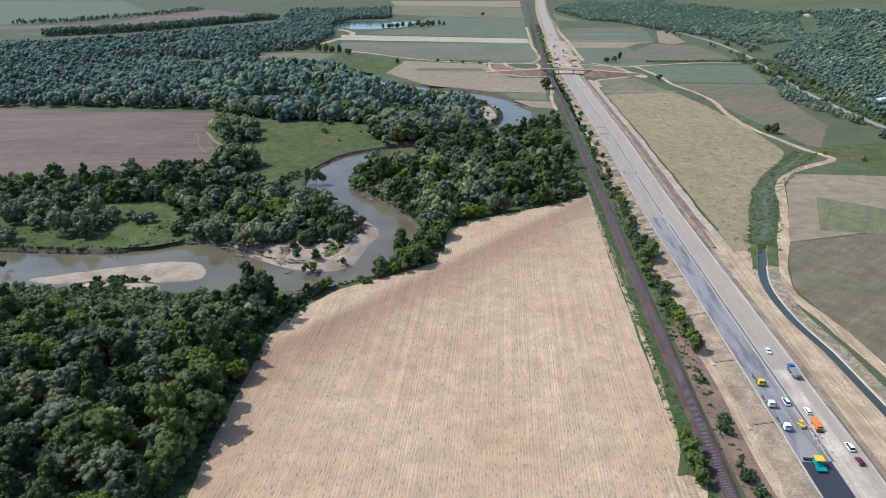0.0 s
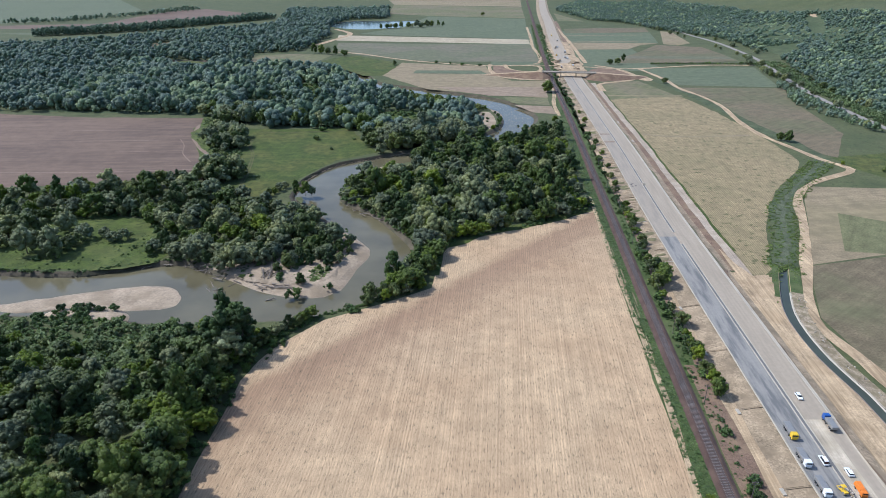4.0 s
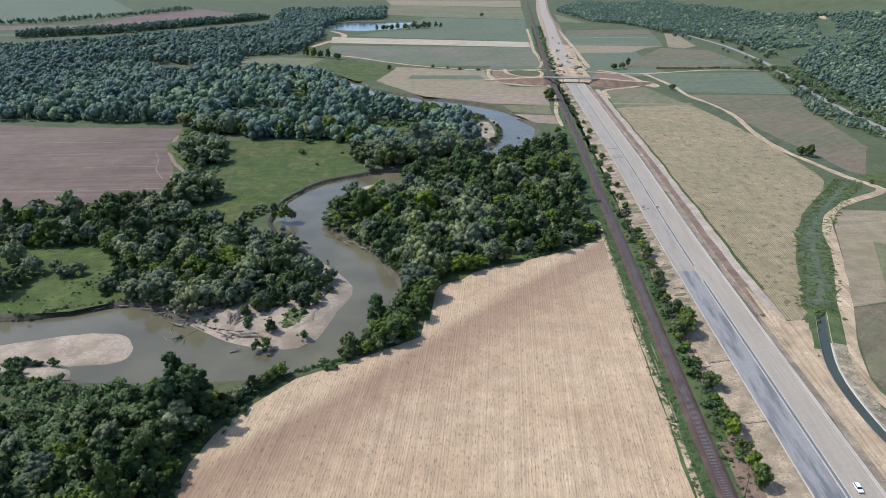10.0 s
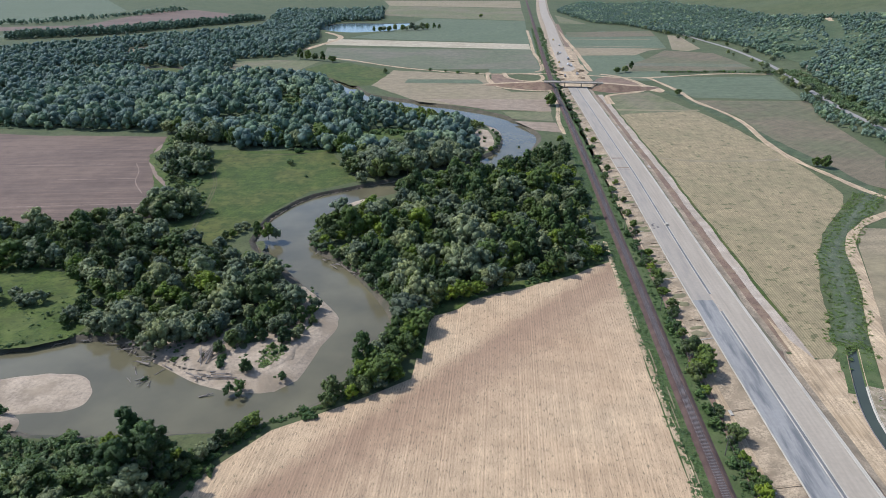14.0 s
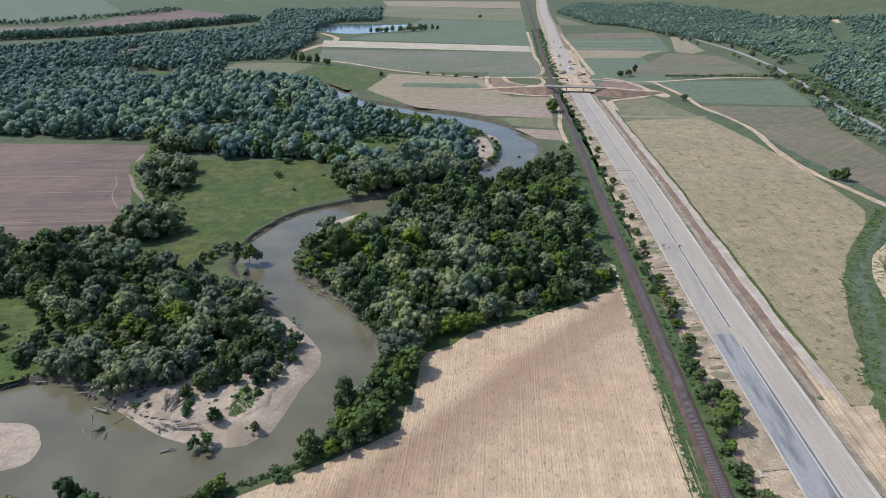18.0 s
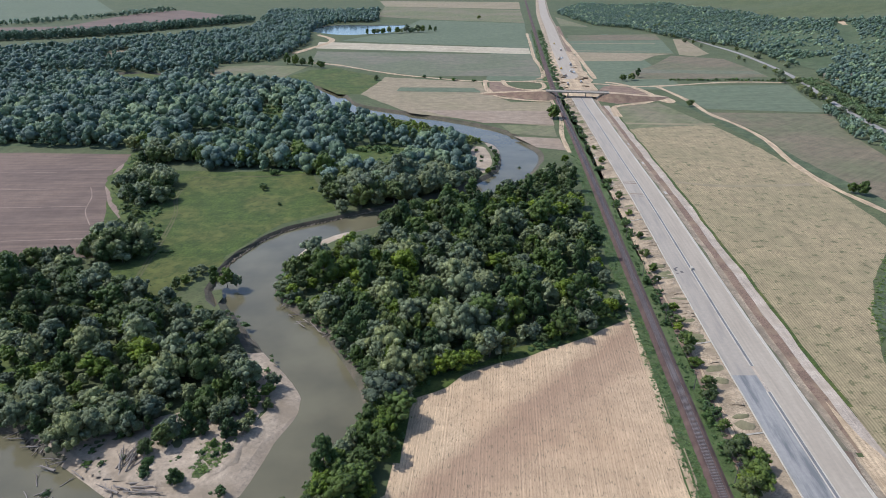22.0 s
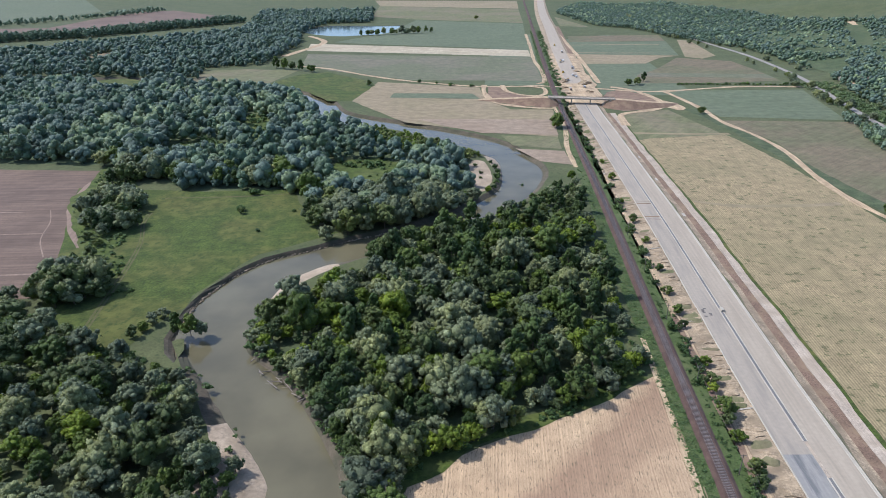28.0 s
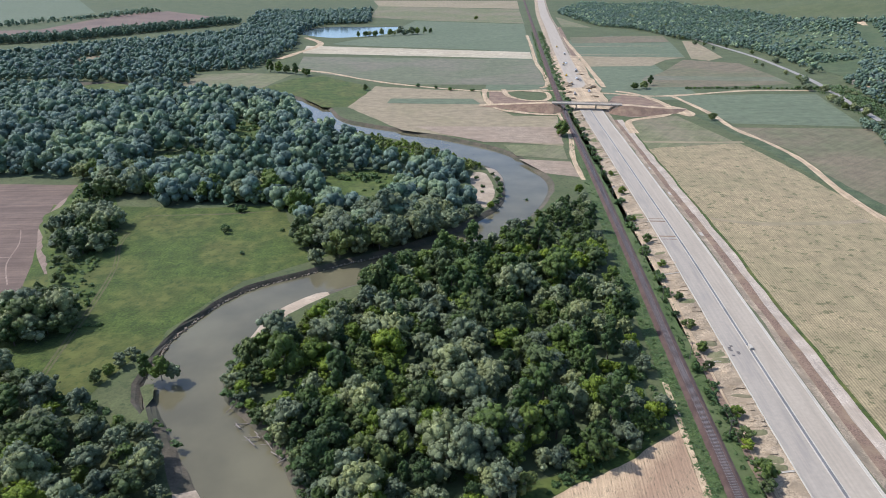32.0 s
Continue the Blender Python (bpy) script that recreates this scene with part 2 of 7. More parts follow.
ROW, WAY = 0.09, 0.07
M = dict(
    reed=soil("grey_reeds", (0.098, 0.105, 0.058), (0.07, 0.085, 0.04), patch_scale=0.25, fine=1.6, grit=1.9, blot=0.9, rows=0.2, row_gap=0.7, row_amt=0.3, stretch=0.2),
    dusty=soil("dusty_concrete", (0.484, 0.405, 0.298), (0.412, 0.340, 0.237), patch_scale=0.09, fine=1.2, rows=WAY, row_gap=1.1, row_amt=0.3, stretch=0.03, grit=0.7),
    slot=hard("median_gravel", (0.15, 0.138, 0.128), rough=0.95),
    riprap=soil("weedy_rubble", (0.32, 0.25, 0.165), (0.19, 0.15, 0.085), patch_scale=0.3, fine=1.8, grit=1.7, blot=0.8, patch_lo=0.42, patch_hi=0.58),
    tilled_pale=soil("worn_tilled_soil", (0.255, 0.182, 0.132), (0.215, 0.148, 0.108), rows=0.0, row_gap=1.2, row_amt=0.4, patch_scale=0.06),
    lush=soil("rough_river_grass", (0.062, 0.084, 0.012), (0.086, 0.1, 0.022), tufts=(0.034, 0.05, 0.01), spots=(1.2, 0.28, 0.16, 0.52, 0.62), patch_scale=0.05, fine=0.8, grit=1.6, blot=0.8),
    grass=soil("grass", (0.088, 0.094, 0.036), (0.068, 0.078, 0.028), tufts=(0.042, 0.054, 0.018), spots=(0.8, 0.3, 0.25, 0.54, 0.63), patch_scale=0.03, fine=0.7),
    meadow=soil("meadow_grass", (0.06, 0.08, 0.012), (0.083, 0.086, 0.018), tufts=(0.031, 0.048, 0.009), spots=(0.4, 0.3, 0.22, 0.52, 0.64), patch_scale=0.03, fine=0.9, grit=1.7, blot=0.9),
    tan_pink=soil("dry_pinkish_soil", (0.27, 0.2, 0.132), (0.235, 0.17, 0.11), rows=1.4, row_gap=2.0, row_amt=0.15, patch_scale=0.02),
    reedbank=soil("rank_ditch_grass", (0.064, 0.08, 0.032), (0.082, 0.092, 0.042), patch_scale=0.1, fine=1.2, grit=1.6, blot=0.9),
    path=soil("worn_meadow", (0.1, 0.09, 0.036), (0.078, 0.078, 0.026), patch_scale=0.2, fine=1.2, grit=1.4),
    verge=soil("verge_grass", (0.062, 0.085, 0.023), (0.085, 0.1, 0.034), patch_scale=0.08, fine=1.4, grit=1.5),
    stubble=soil("pale_stubble", (0.490, 0.345, 0.201), (0.414, 0.277, 0.156), rows=ROW, edge=(0.742, -208.0, (0.262, 0.163, 0.098)), tufts=(0.12, 0.098, 0.058), spots=(ROW, 2.2, 0.4, 0.555, 0.63), furrow=1.05, ridge=0.2, row_gap=0.5, row_amt=0.27, wide=0.4, stretch=0.006, patch_scale=0.017, patch_lo=0.42, patch_hi=0.68, fine=3.4, grit=1.5, blot=0.4),
    stubble_dark=soil("trodden_stubble", (0.365, 0.252, 0.155), (0.41, 0.29, 0.18), rows=0.7, row_gap=1.2, row_amt=0.3, stretch=0.05, patch_scale=0.05, patch_lo=0.35, patch_hi=0.7, tufts=(0.27, 0.18, 0.11), spots=(0.7, 0.5, 0.12, 0.56, 0.7)),
    tilled=soil("tilled_brown", (0.163, 0.110, 0.076), (0.131, 0.089, 0.063), rows=1.5, row_gap=1.8, row_amt=0.36, wide=0.4, stretch=0.004, patch_scale=0.012, grit=0.7, blot=0.35),
    hay=soil("mown_hay", (0.286, 0.217, 0.116), (0.232, 0.184, 0.095), rows=WAY, tufts=(0.098, 0.094, 0.038), spots=(1.5, 0.23, 0.17, 0.56, 0.62), furrow=1.15, ridge=0.55, row_gap=0.8, row_amt=0.22, stretch=0.05, patch_scale=0.014, patch_lo=0.4, patch_hi=0.65, grit=1.3),
    crop=soil("green_crop", (0.117, 0.13, 0.071), (0.106, 0.12, 0.064), rows=1.45, row_gap=3.0, row_amt=0.18, patch_scale=0.006),
    crop_dull=soil("dull_crop", (0.128, 0.128, 0.07), (0.15, 0.132, 0.085), rows=1.45, row_gap=3.0, row_amt=0.18, patch_scale=0.008),
    gravel=soil("pale_gravel", (0.386, 0.310, 0.229), (0.331, 0.261, 0.185), patch_scale=0.1, fine=1.8, rows=WAY, row_gap=0.8, row_amt=0.25, stretch=0.03, grit=1.1),
    olive=soil("olive_crop", (0.14, 0.135, 0.06), (0.17, 0.14, 0.08), rows=0.6, row_gap=2.5, row_amt=0.2, patch_scale=0.01),
    tan=soil("dry_tan", (0.25, 0.193, 0.112), (0.22, 0.175, 0.095), rows=1.4, row_gap=2.2, row_amt=0.18, patch_scale=0.012),
    fallow=soil("fallow_brown", (0.153, 0.119, 0.068), (0.122, 0.112, 0.055), rows=0.9, row_gap=2.5, row_amt=0.2, patch_scale=0.01),
    ripe=soil("pale_strip", (0.4, 0.33, 0.22), (0.34, 0.28, 0.18), rows=1.4, row_gap=2.5, patch_scale=0.02),
    dirt=soil("dirt_track", (0.441, 0.321, 0.190), (0.352, 0.251, 0.144), patch_scale=0.07, fine=1.5, rows=WAY, row_gap=0.8, row_amt=0.42, stretch=0.03, grit=1.2),
    slope=soil("bare_slope", (0.32, 0.24, 0.15), (0.25, 0.186, 0.115), patch_scale=0.16, fine=1.3, grit=1.6, blot=0.9),
    earth=soil("brown_earth", (0.175, 0.112, 0.073), (0.216, 0.145, 0.088), patch_scale=0.1, fine=1.6, grit=1.3),
    bank=soil("river_bank_earth", (0.1, 0.08, 0.052), (0.065, 0.06, 0.035), patch_scale=0.1, fine=1.0),
    sand=soil("river_sand", (0.345, 0.265, 0.179), (0.268, 0.203, 0.132), patch_scale=0.08, fine=0.8),
    forest=soil("forest_floor", (0.06, 0.078, 0.03), (0.075, 0.088, 0.036), patch_scale=0.05),
    ballast=soil("railway_ballast", (0.082, 0.05, 0.038), (0.098, 0.062, 0.046), patch_scale=0.2, fine=3.5),
    concrete=hard("concrete_paving", (0.336, 0.272, 0.194), streak=WAY, stain=(0.27, 0.217, 0.152), grain=0.7),
    asphalt=hard("grey_asphalt", (0.250, 0.228, 0.196), streak=WAY, stain=(0.127, 0.121, 0.112), amt=0.95, grain=0.7),
    pale_asphalt=hard("pale_asphalt", (0.308, 0.254, 0.188), streak=WAY, stain=(0.240, 0.202, 0.156), amt=0.7, grain=0.7),
    black=hard("fresh_asphalt", (0.035, 0.035, 0.038), rough=0.6),
    kerb=hard("kerb_concrete", (0.398, 0.345, 0.265), grain=1.5),
    rail=hard("rusty_rail", (0.1, 0.075, 0.065), rough=0.75, metallic=0.2),
    sleeper=hard("concrete_sleeper", (0.16, 0.135, 0.12)),
    farroad=hard("old_road", (0.25, 0.22, 0.18)),
    pole=hard("pole_timber", (0.12, 0.1, 0.085)),
    bark=hard("tree_bark", (0.13, 0.1, 0.075), rough=0.95),
    dead=hard("bleached_wood", (0.24, 0.195, 0.15), rough=0.9),
    river=water("river_water", (0.12, 0.103, 0.058)),
    lake=water("lake_water", (0.1, 0.13, 0.13)),
    ditch=water("ditch_water", (0.058, 0.064, 0.044)),
)


# ---------------------------------------------------------------- building blocks
def obj(name, verts, faces, mat=None, parent=None, label="", smooth=False):
    me = bpy.data.meshes.new(name)
    me.from_pydata([tuple(v) for v in verts], [], faces)
    for mm in (mat if isinstance(mat, (list, tuple)) else [mat]):
        me.materials.append(mm)
    if smooth:
        me.polygons.foreach_set("use_smooth", [True] * len(me.polygons))
    me.update()
    o = new(name, me)
    if parent:
        o.parent = parent
    if label:
        o["label"] = label
    return o


def part(name, bm, material, parent, label=""):
    me = bpy.data.meshes.new(name)
    bm.to_mesh(me)
    bm.free()
    me.materials.append(material)
    o = new(name, me)
    o.parent = parent
    if label:
        o["label"] = label
    return o


def spline(pts, step=6.0, closed=False):
    """Catmull-Rom through control points of any dimension."""
    P = np.array(pts, float)
    n = len(P)
    out = []
    for i in range(n if closed else n - 1):
        a, b, c, d = (P[(i + k) % n] if closed else P[min(max(i + k, 0), n - 1)] for k in (-1, 0, 1, 2))
        m = max(1, int(np.hypot(*(c - b)[:2]) / step))
        for k in range(m):
            u = k / m
            out.append(0.5 * (2 * b + (c - a) * u + (2 * a - 5 * b + 4 * c - d) * u * u + (3 * b - a - 3 * c + d) * u ** 3))
    if not closed:
        out.append(P[-1])
    return np.array(out)


def hill(x, y):
    """Height of the land: flat valley floor, wooded hills beyond the old road on the east side."""
    e = x - (395 + 0.055 * (y - 600))
    h = 0.0
    if e > 25:
        s = min(1.0, (e - 25) / 520)
        h = 62 * s * s * (3 - 2 * s) * min(1.0, max(0.25, (y + 200) / 900))
        h += 7 * noise.noise((x * 0.006, y * 0.006, 0.3)) * min(1, (e - 25) / 120)
    return h


def axis_x(y, ctrl):
    return float(np.interp(y, [c[0] for c in ctrl], [c[1] for c in ctrl]))


ROAD = spline([(0, 111), (220, 123.3), (370, 132), (450, 137.8), (550, 145.6), (650, 151.8), (760, 158.8), (900, 168.5), (1275, 206), (1600, 243), (1950, 281), (2500, 352)], 20)
RAIL = spline([(0, 72), (200, 87.5), (300, 95.3), (367, 101), (474, 109.5), (534, 114.6), (644, 123.3), (775, 133), (854, 138.5), (1052, 156), (1483, 198), (2500, 298)], 20)


def road_x(y):
    return float(np.interp(y, ROAD[:, 0], ROAD[:, 1]))


def rail_x(y):
    return float(np.interp(y, RAIL[:, 0], RAIL[:, 1]))


def band(name, xf, y0, y1, offs, mat, parent=None, label="", step=10.0, wob=0.0, seed=0.0):
    """A long strip beside an axis: offs is a row of (offset, height) across it."""
    ys = np.linspace(y0, y1, max(2, int(round((y1 - y0) / step)) + 1))
    verts, faces, k = [], [], len(offs)
    for y in ys:
        for o, z in offs:
            w = wob * noise.noise((y * 0.05, o * 0.1, seed)) if wob else 0
            verts.append((xf(y) + o + w, y, z))
    for i in range(len(ys) - 1):
        for j in range(k - 1):
            a = i * k + j
            faces.append((a, a + 1, a + k + 1, a + k))
    return obj(name, verts, faces, mat, parent, label)


def ribbon(name, pts, width, z, mat, wob=0.5, parent=None):
    """A winding track along control points, draped on the land."""
    P = spline(pts, 6.0)
    d = np.gradient(P, axis=0)
    d /= np.linalg.norm(d, axis=1)[:, None]
    nrm = np.c_[d[:, 1], -d[:, 0]]
    verts, faces = [], []
    for i, (p, q) in enumerate(zip(P, nrm)):
        w = width / 2 * (1 + wob * noise.noise((p[0] * 0.05, p[1] * 0.05, 2.0)))
        for s in (-1, 0, 1):
            v = p + q * w * s
            verts.append((v[0], v[1], hill(v[0], v[1]) + z))
        if i:
            a = 3 * i
            faces += [(a - 3, a - 2, a + 1, a), (a - 2, a - 1, a + 2, a + 1)]
    return obj(name, verts, faces, mat, parent)


SHEETS = []


def sheet(name, pts, mat, label, z=0.05, smooth=False, wob=0.0, category="field"):
    """A flat plot of land from its corners."""
    P = spline(pts, 1.6 if sum(math.dist(a, c) for a, c in zip(pts, pts[1:])) < 150 else 6.0, True) if smooth else np.concatenate([np.linspace(np.array(a, float), np.array(b, float), max(2, int(math.dist(a, b) / 12)), endpoint=False) for a, b in zip(pts, pts[1:] + pts[:1])])
    if wob:
        P = np.array([p + wob * np.array([noise.noise((p[0] * 0.06, p[1] * 0.06, 4)), noise.noise((p[0] * 0.06, p[1] * 0.06, 9))]) + 0.4 * wob * np.array([noise.noise((p[0] * 0.3, p[1] * 0.3, 7)), noise.noise((p[0] * 0.3, p[1] * 0.3, 8))]) for p in P])
    n = len(P)
    SHEETS.append(name)
    z += 0.005 * (len(SHEETS) % 12)
    r = delaunay_2d_cdt([Vector(p) for p in P], [], [list(range(n))], 1, 1e-4)
    verts = [(v.x, v.y, hill(v.x, v.y) + z) for v in r[0]]
    o = obj(name, verts, [tuple(f) for f in r[2]], mat)
    for f in o.data.polygons:
        if f.normal.z < 0:
            f.flip()
    return tagged(o, label, category, kind="structure")


def inside(x, y, poly):
    c, j = False, len(poly) - 1
    for i in range(len(poly)):
        (xi, yi), (xj, yj) = poly[i][:2], poly[j][:2]
        if (yi > y) != (yj > y) and x < (xj - xi) * (y - yi) / (yj - yi) + xi:
            c = not c
        j = i
    return c


# ---------------------------------------------------------------- river and lake outlines
# bank control points: x, y, width of the slope down to the water
BANK_N = [(-620, 372, 4), (-420, 345, 4), (-300, 332, 4), (-193, 321, 2), (-163, 327, 2), (-148, 332, 2), (-129, 334, 3), (-118, 326, 4), (-100, 315, 8), (-82, 303, 12), (-65, 298, 14), (-53, 299, 14), (-46, 306, 14), (-41, 329, 10), (-37, 353, 11), (-58, 383, 7), (-81, 416, 4), (-94, 436, 3), (-88, 419, 3), (-95, 434, 3), (-96, 463, 1.4), (-91, 481, 1.3), (-83, 499, 1.3), (-71, 513, 1.3), (-56, 522, 1.4), (-36, 535, 2), (3, 558, 3), (35, 590, 3), (57, 628, 3), (60, 686, 8), (43, 714, 4), (-11, 770, 3), (-51, 798, 3), (-85, 808, 3), (-127, 912, 3), (-195, 970, 3), (-235, 980, 3), (-330, 1002, 4), (-520, 1010, 4)]
BANK_S = [(-620, 318, 4), (-420, 292, 4), (-300, 284, 4), (-169, 282, 4), (-125, 276, 4), (-81, 276, 3), (-55, 281, 3), (-31, 297, 3), (-23, 317, 3), (-15, 338, 3), (-16, 356, 4), (-35, 394, 3), (-50, 413, 3), (-62, 426, 3), (-66, 444, 4), (-62, 478, 9), (-56, 493, 10), (-43, 506, 9), (-30, 512, 5), (14, 538, 3), (61, 586, 3), (88, 644, 4), (87, 686, 3.5), (63, 744, 3), (-2, 797, 3), (-49, 826, 3), (-78, 852, 3), (-110, 923, 3), (-201, 996, 3), (-245, 1013, 3), (-330, 1032, 4), (-520, 1042, 4)]
north, south = spline(BANK_N, 6.0), spline(BANK_S, 6.0)


def slope_strip(line, side):
    """Top edge of a bank, pushed back from the water line."""
    d = np.gradient(line[:, :2], axis=0)
    d /= np.linalg.norm(d, axis=1)[:, None]
    q = np.c_[-d[:, 1], d[:, 0]] * side
    k = np.array([0.6 * noise.noise((p[0] * 0.11, p[1] * 0.11, 7.0)) + 0.4 * noise.noise((p[0] * 0.4, p[1] * 0.4, 2.0)) for p in line])
    return line[:, :2] + q * (line[:, 2] + 1.6 * k)[:, None], q


WATER_Z = -2.2
top_n, out_n = slope_strip(north, 1)
top_s, out_s = slope_strip(south, -1)
river_poly = np.concatenate([north[:, :2], south[::-1, :2]])
river_hole = np.concatenate([top_n, top_s[::-1]])
LAKE = [(-262, 1585), (-235, 1520), (-172, 1472), (-114, 1494), (-60, 1515), (-3, 1550), (-17, 1660), (-125, 1655), (-207, 1658)]
lake_poly = spline(LAKE, 15.0, True)
DITCH = [(150, 100), (152, 150), (153, 221), (152, 231), (151, 245), (152, 264), (155, 281), (162, 300), (173, 325)]
ditch_line = spline(DITCH, 6.0)


def offset_line(line, w):
    d = np.gradient(line, axis=0)
    d /= np.linalg.norm(d, axis=1)[:, None]
    return line + np.c_[-d[:, 1], d[:, 0]] * w


ditch_poly = np.concatenate([offset_line(ditch_line, 2.3), offset_line(ditch_line, -2.3)[::-1]])


# ---------------------------------------------------------------- ground: one sheet with the river, the lake and the ditch cut through
def build_ground():
    pts, faces = [], []
    for poly in ([(-4600, -900), (4600, -900), (4600, 5200), (-4600, 5200)], river_hole, lake_poly, ditch_poly):
        faces.append(list(range(len(pts), len(pts) + len(poly))))
        pts += [Vector(p[:2]) for p in poly]
    for x0, x1, y0, y1, s in ((-700, 380, 0, 1300, 40), (380, 1300, 0, 2600, 28), (-4500, 4500, 1300, 5100, 170), (-4500, -700, -800, 1300, 200), (1300, 4500, -800, 2600, 170)):
        for x in np.arange(x0, x1, s):
            for y in np.arange(y0, y1, s):
                pts.append(Vector((x + random.uniform(-0.2, 0.2) * s, y + random.uniform(-0.2, 0.2) * s)))
    r = delaunay_2d_cdt(pts, [], faces, 1, 1e-4)
    co = np.array([(v.x, v.y) for v in r[0]])
    mid = co[np.array([f[:3] for f in r[2]])].mean(axis=1)
    wet = np.zeros(len(mid), bool)
    for poly in (river_hole, lake_poly, ditch_poly):
        hit, j = np.zeros(len(mid), bool), len(poly) - 1
        for i in range(len(poly)):
            (xi, yi), (xj, yj) = poly[i][:2], poly[j][:2]
            if yi != yj:
                hit ^= ((yi > mid[:, 1]) != (yj > mid[:, 1])) & (mid[:, 0] < (xj - xi) * (mid[:, 1] - yi) / (yj - yi) + xi)
            j = i
        wet |= hit
    tris = [tuple(f) for f, h in zip(r[2], wet) if not h]
    g = obj("ground", [(v.x, v.y, hill(v.x, v.y)) for v in r[0]], tris, M["grass"])
    for f in g.data.polygons:
        if f.normal.z < 0:
            f.flip()
    tagged(g, "grassy river valley floor with hills at its edge", "ground", kind="structure")


build_ground()


def flat(name, poly, z, mat, label, category="water"):
    r = delaunay_2d_cdt([Vector(p) for p in poly], [], [list(range(len(poly)))], 1, 1e-4)
    o = obj(name, [(v.x, v.y, z) for v in r[0]], [tuple(f) for f in r[2]], mat)
    for f in o.data.polygons:
        if f.normal.z < 0:
            f.flip()
    return tagged(o, label, category, kind="structure")


flat("river_water", np.concatenate([north[:, :2] + out_n * 1.5, (south[:, :2] + out_s * 1.5)[::-1]]), WATER_Z, M["river"], "murky green-brown water of a winding river")
flat("lake_water", spline([(x * 1.0, y) for x, y in LAKE], 15.0, True), -0.6, M["lake"], "pale blue gravel-pit lake", "lake")


def bank_mesh(name, line, top, q, label):
    """The slope from the top of the bank to below the water, rough and eroded."""
    verts, faces = [], []
    rows = 5
    for i, (p, t) in enumerate(zip(line, top)):
        for j in range(rows):
            u = j / (rows - 1)
            foot = p[:2] - q[i] * 0.8
            xy = t + (foot - t) * (u ** 0.8)
            k = 0.5 * noise.noise((xy[0] * 0.3, xy[1] * 0.3, j * 3.1)) * (0 < j < rows - 1)
            z = (WATER_Z - 0.4) * (u ** 1.25 if p[2] > 7 else u)
            verts.append((xy[0] + k, xy[1] + k, z + 0.5 * k))
        if i:
            a = i * rows
            for j in range(rows - 1):
                faces.append((a - rows + j, a - rows + j + 1, a + j + 1, a + j))
    o = obj(name, verts, faces, [M["bank"], M["sand"]])
    wide = [line[i][2] > 6.5 and line[i + 1][2] > 6.5 for i in range(len(line) - 1)]
    for f in o.data.polygons:
        f.material_index = 1 if wide[f.index // (rows - 1)] else 0
    if o.data.polygons[len(o.data.polygons) // 2].normal.z < 0:
        o.data.flip_normals()
    return tagged(o, label, "river bank", kind="structure")


bank_mesh("river_bank_north", north, top_n, out_n, "eroded earth bank with pale sand at the bend")
bank_mesh("river_bank_south", south, top_s, out_s, "dark eroded earth river bank under trees")

# ---------------------------------------------------------------- plots of land
sheet("stubble_field", [(96, 407), (65, 386), (39, 374), (5, 355), (-1, 330), (-3, 304), (-26, 289), (-49, 275), (-65, 256), (-73, 231), (-75, 190), (-75, 145), (-78, -60), (47, -60), (56, 20), (67, 144), (75, 163), (82.5, 205), (87, 270), (92, 345)],
      M["stubble"], "pale beige harvested field with faint drill rows", wob=1.2)
sheet("tilled_field", [(-760, 705), (-461, 683), (-339, 662), (-229, 659), (-218, 638), (-216, 610), (-215, 588), (-197, 558), (-170, 515), (-159, 469), (-420, 440), (-760, 470)],
      M["tilled"], "bare brown tilled field with fine furrows", wob=2.0)
sheet("meadow", [(-225, 620), (-137, 613), (-83, 618), (-52, 544), (-40, 544), (-63, 527), (-79, 514), (-91, 492), (-99, 470), (-98, 459), (-106, 448), (-112, 417), (-155, 438), (-174, 490)],
      M["meadow"], "green meadow beside the river", z=0.06, wob=2.0)
sheet("river_grass", [(-520, 400), (-226, 409), (-160, 388), (-143, 365), (-143, 332), (-174, 324), (-520, 350)],
      M["lush"], "rough green grass on the river bank", z=0.04, wob=3)
sheet("hay_field", [(189, 835), (215, 812), (240, 789), (262, 762), (272, 700), (276, 640), (276, 580), (274, 520), (262, 490), (247, 472), (224, 442), (204, 408), (187, 375), (174, 343), (166, 324), (160, 316), (154, 318), (156, 340), (159.5, 380), (162, 420), (166, 490), (171, 560), (176, 640), (181, 720), (185, 780)],
      M["hay"], "yellowish mown hay field with darker tufts", wob=1.5, smooth=True)
sheet("hay_headland", [(189, 835), (245, 856), (262, 758), (194, 745), (183, 740)],
      M["olive"], "greener grass at the head of the hay field", z=0.08, wob=1)
sheet("olive_field", [(274, 953), (433, 959), (399, 811), (285, 825)],
      M["crop"], "dull green young crop")
sheet("fallow_field", [(283, 810), (402, 804), (376, 737), (352, 592), (307, 519), (289, 546), (286, 580), (290, 665), (296, 735), (275, 828)],
      M["fallow"], "brown-green fallow field", wob=1)
sheet("brown_field", [(312, 1107), (371, 1205), (438, 1172), (440, 1088), (436, 1016), (355, 1002), (258, 998), (266, 1045)],
      M["fallow"], "brown field near the junction", z=0.1)
sheet("brown_field_strip", [(266, 1046), (280, 1074), (438, 1062), (437, 1034)],
      M["crop_dull"], "green strip across a brown field", z=0.15)
sheet("pale_field", [(443, 1420), (461, 1406), (437, 1226), (405, 1195), (386, 1214)],
      M["tan"], "pale dry field", z=0.1)
sheet("green_plot", [(302, 520), (371, 536), (420, 440), (320, 452), (304, 490)],
      M["meadow"], "bright green plot", z=0.04)
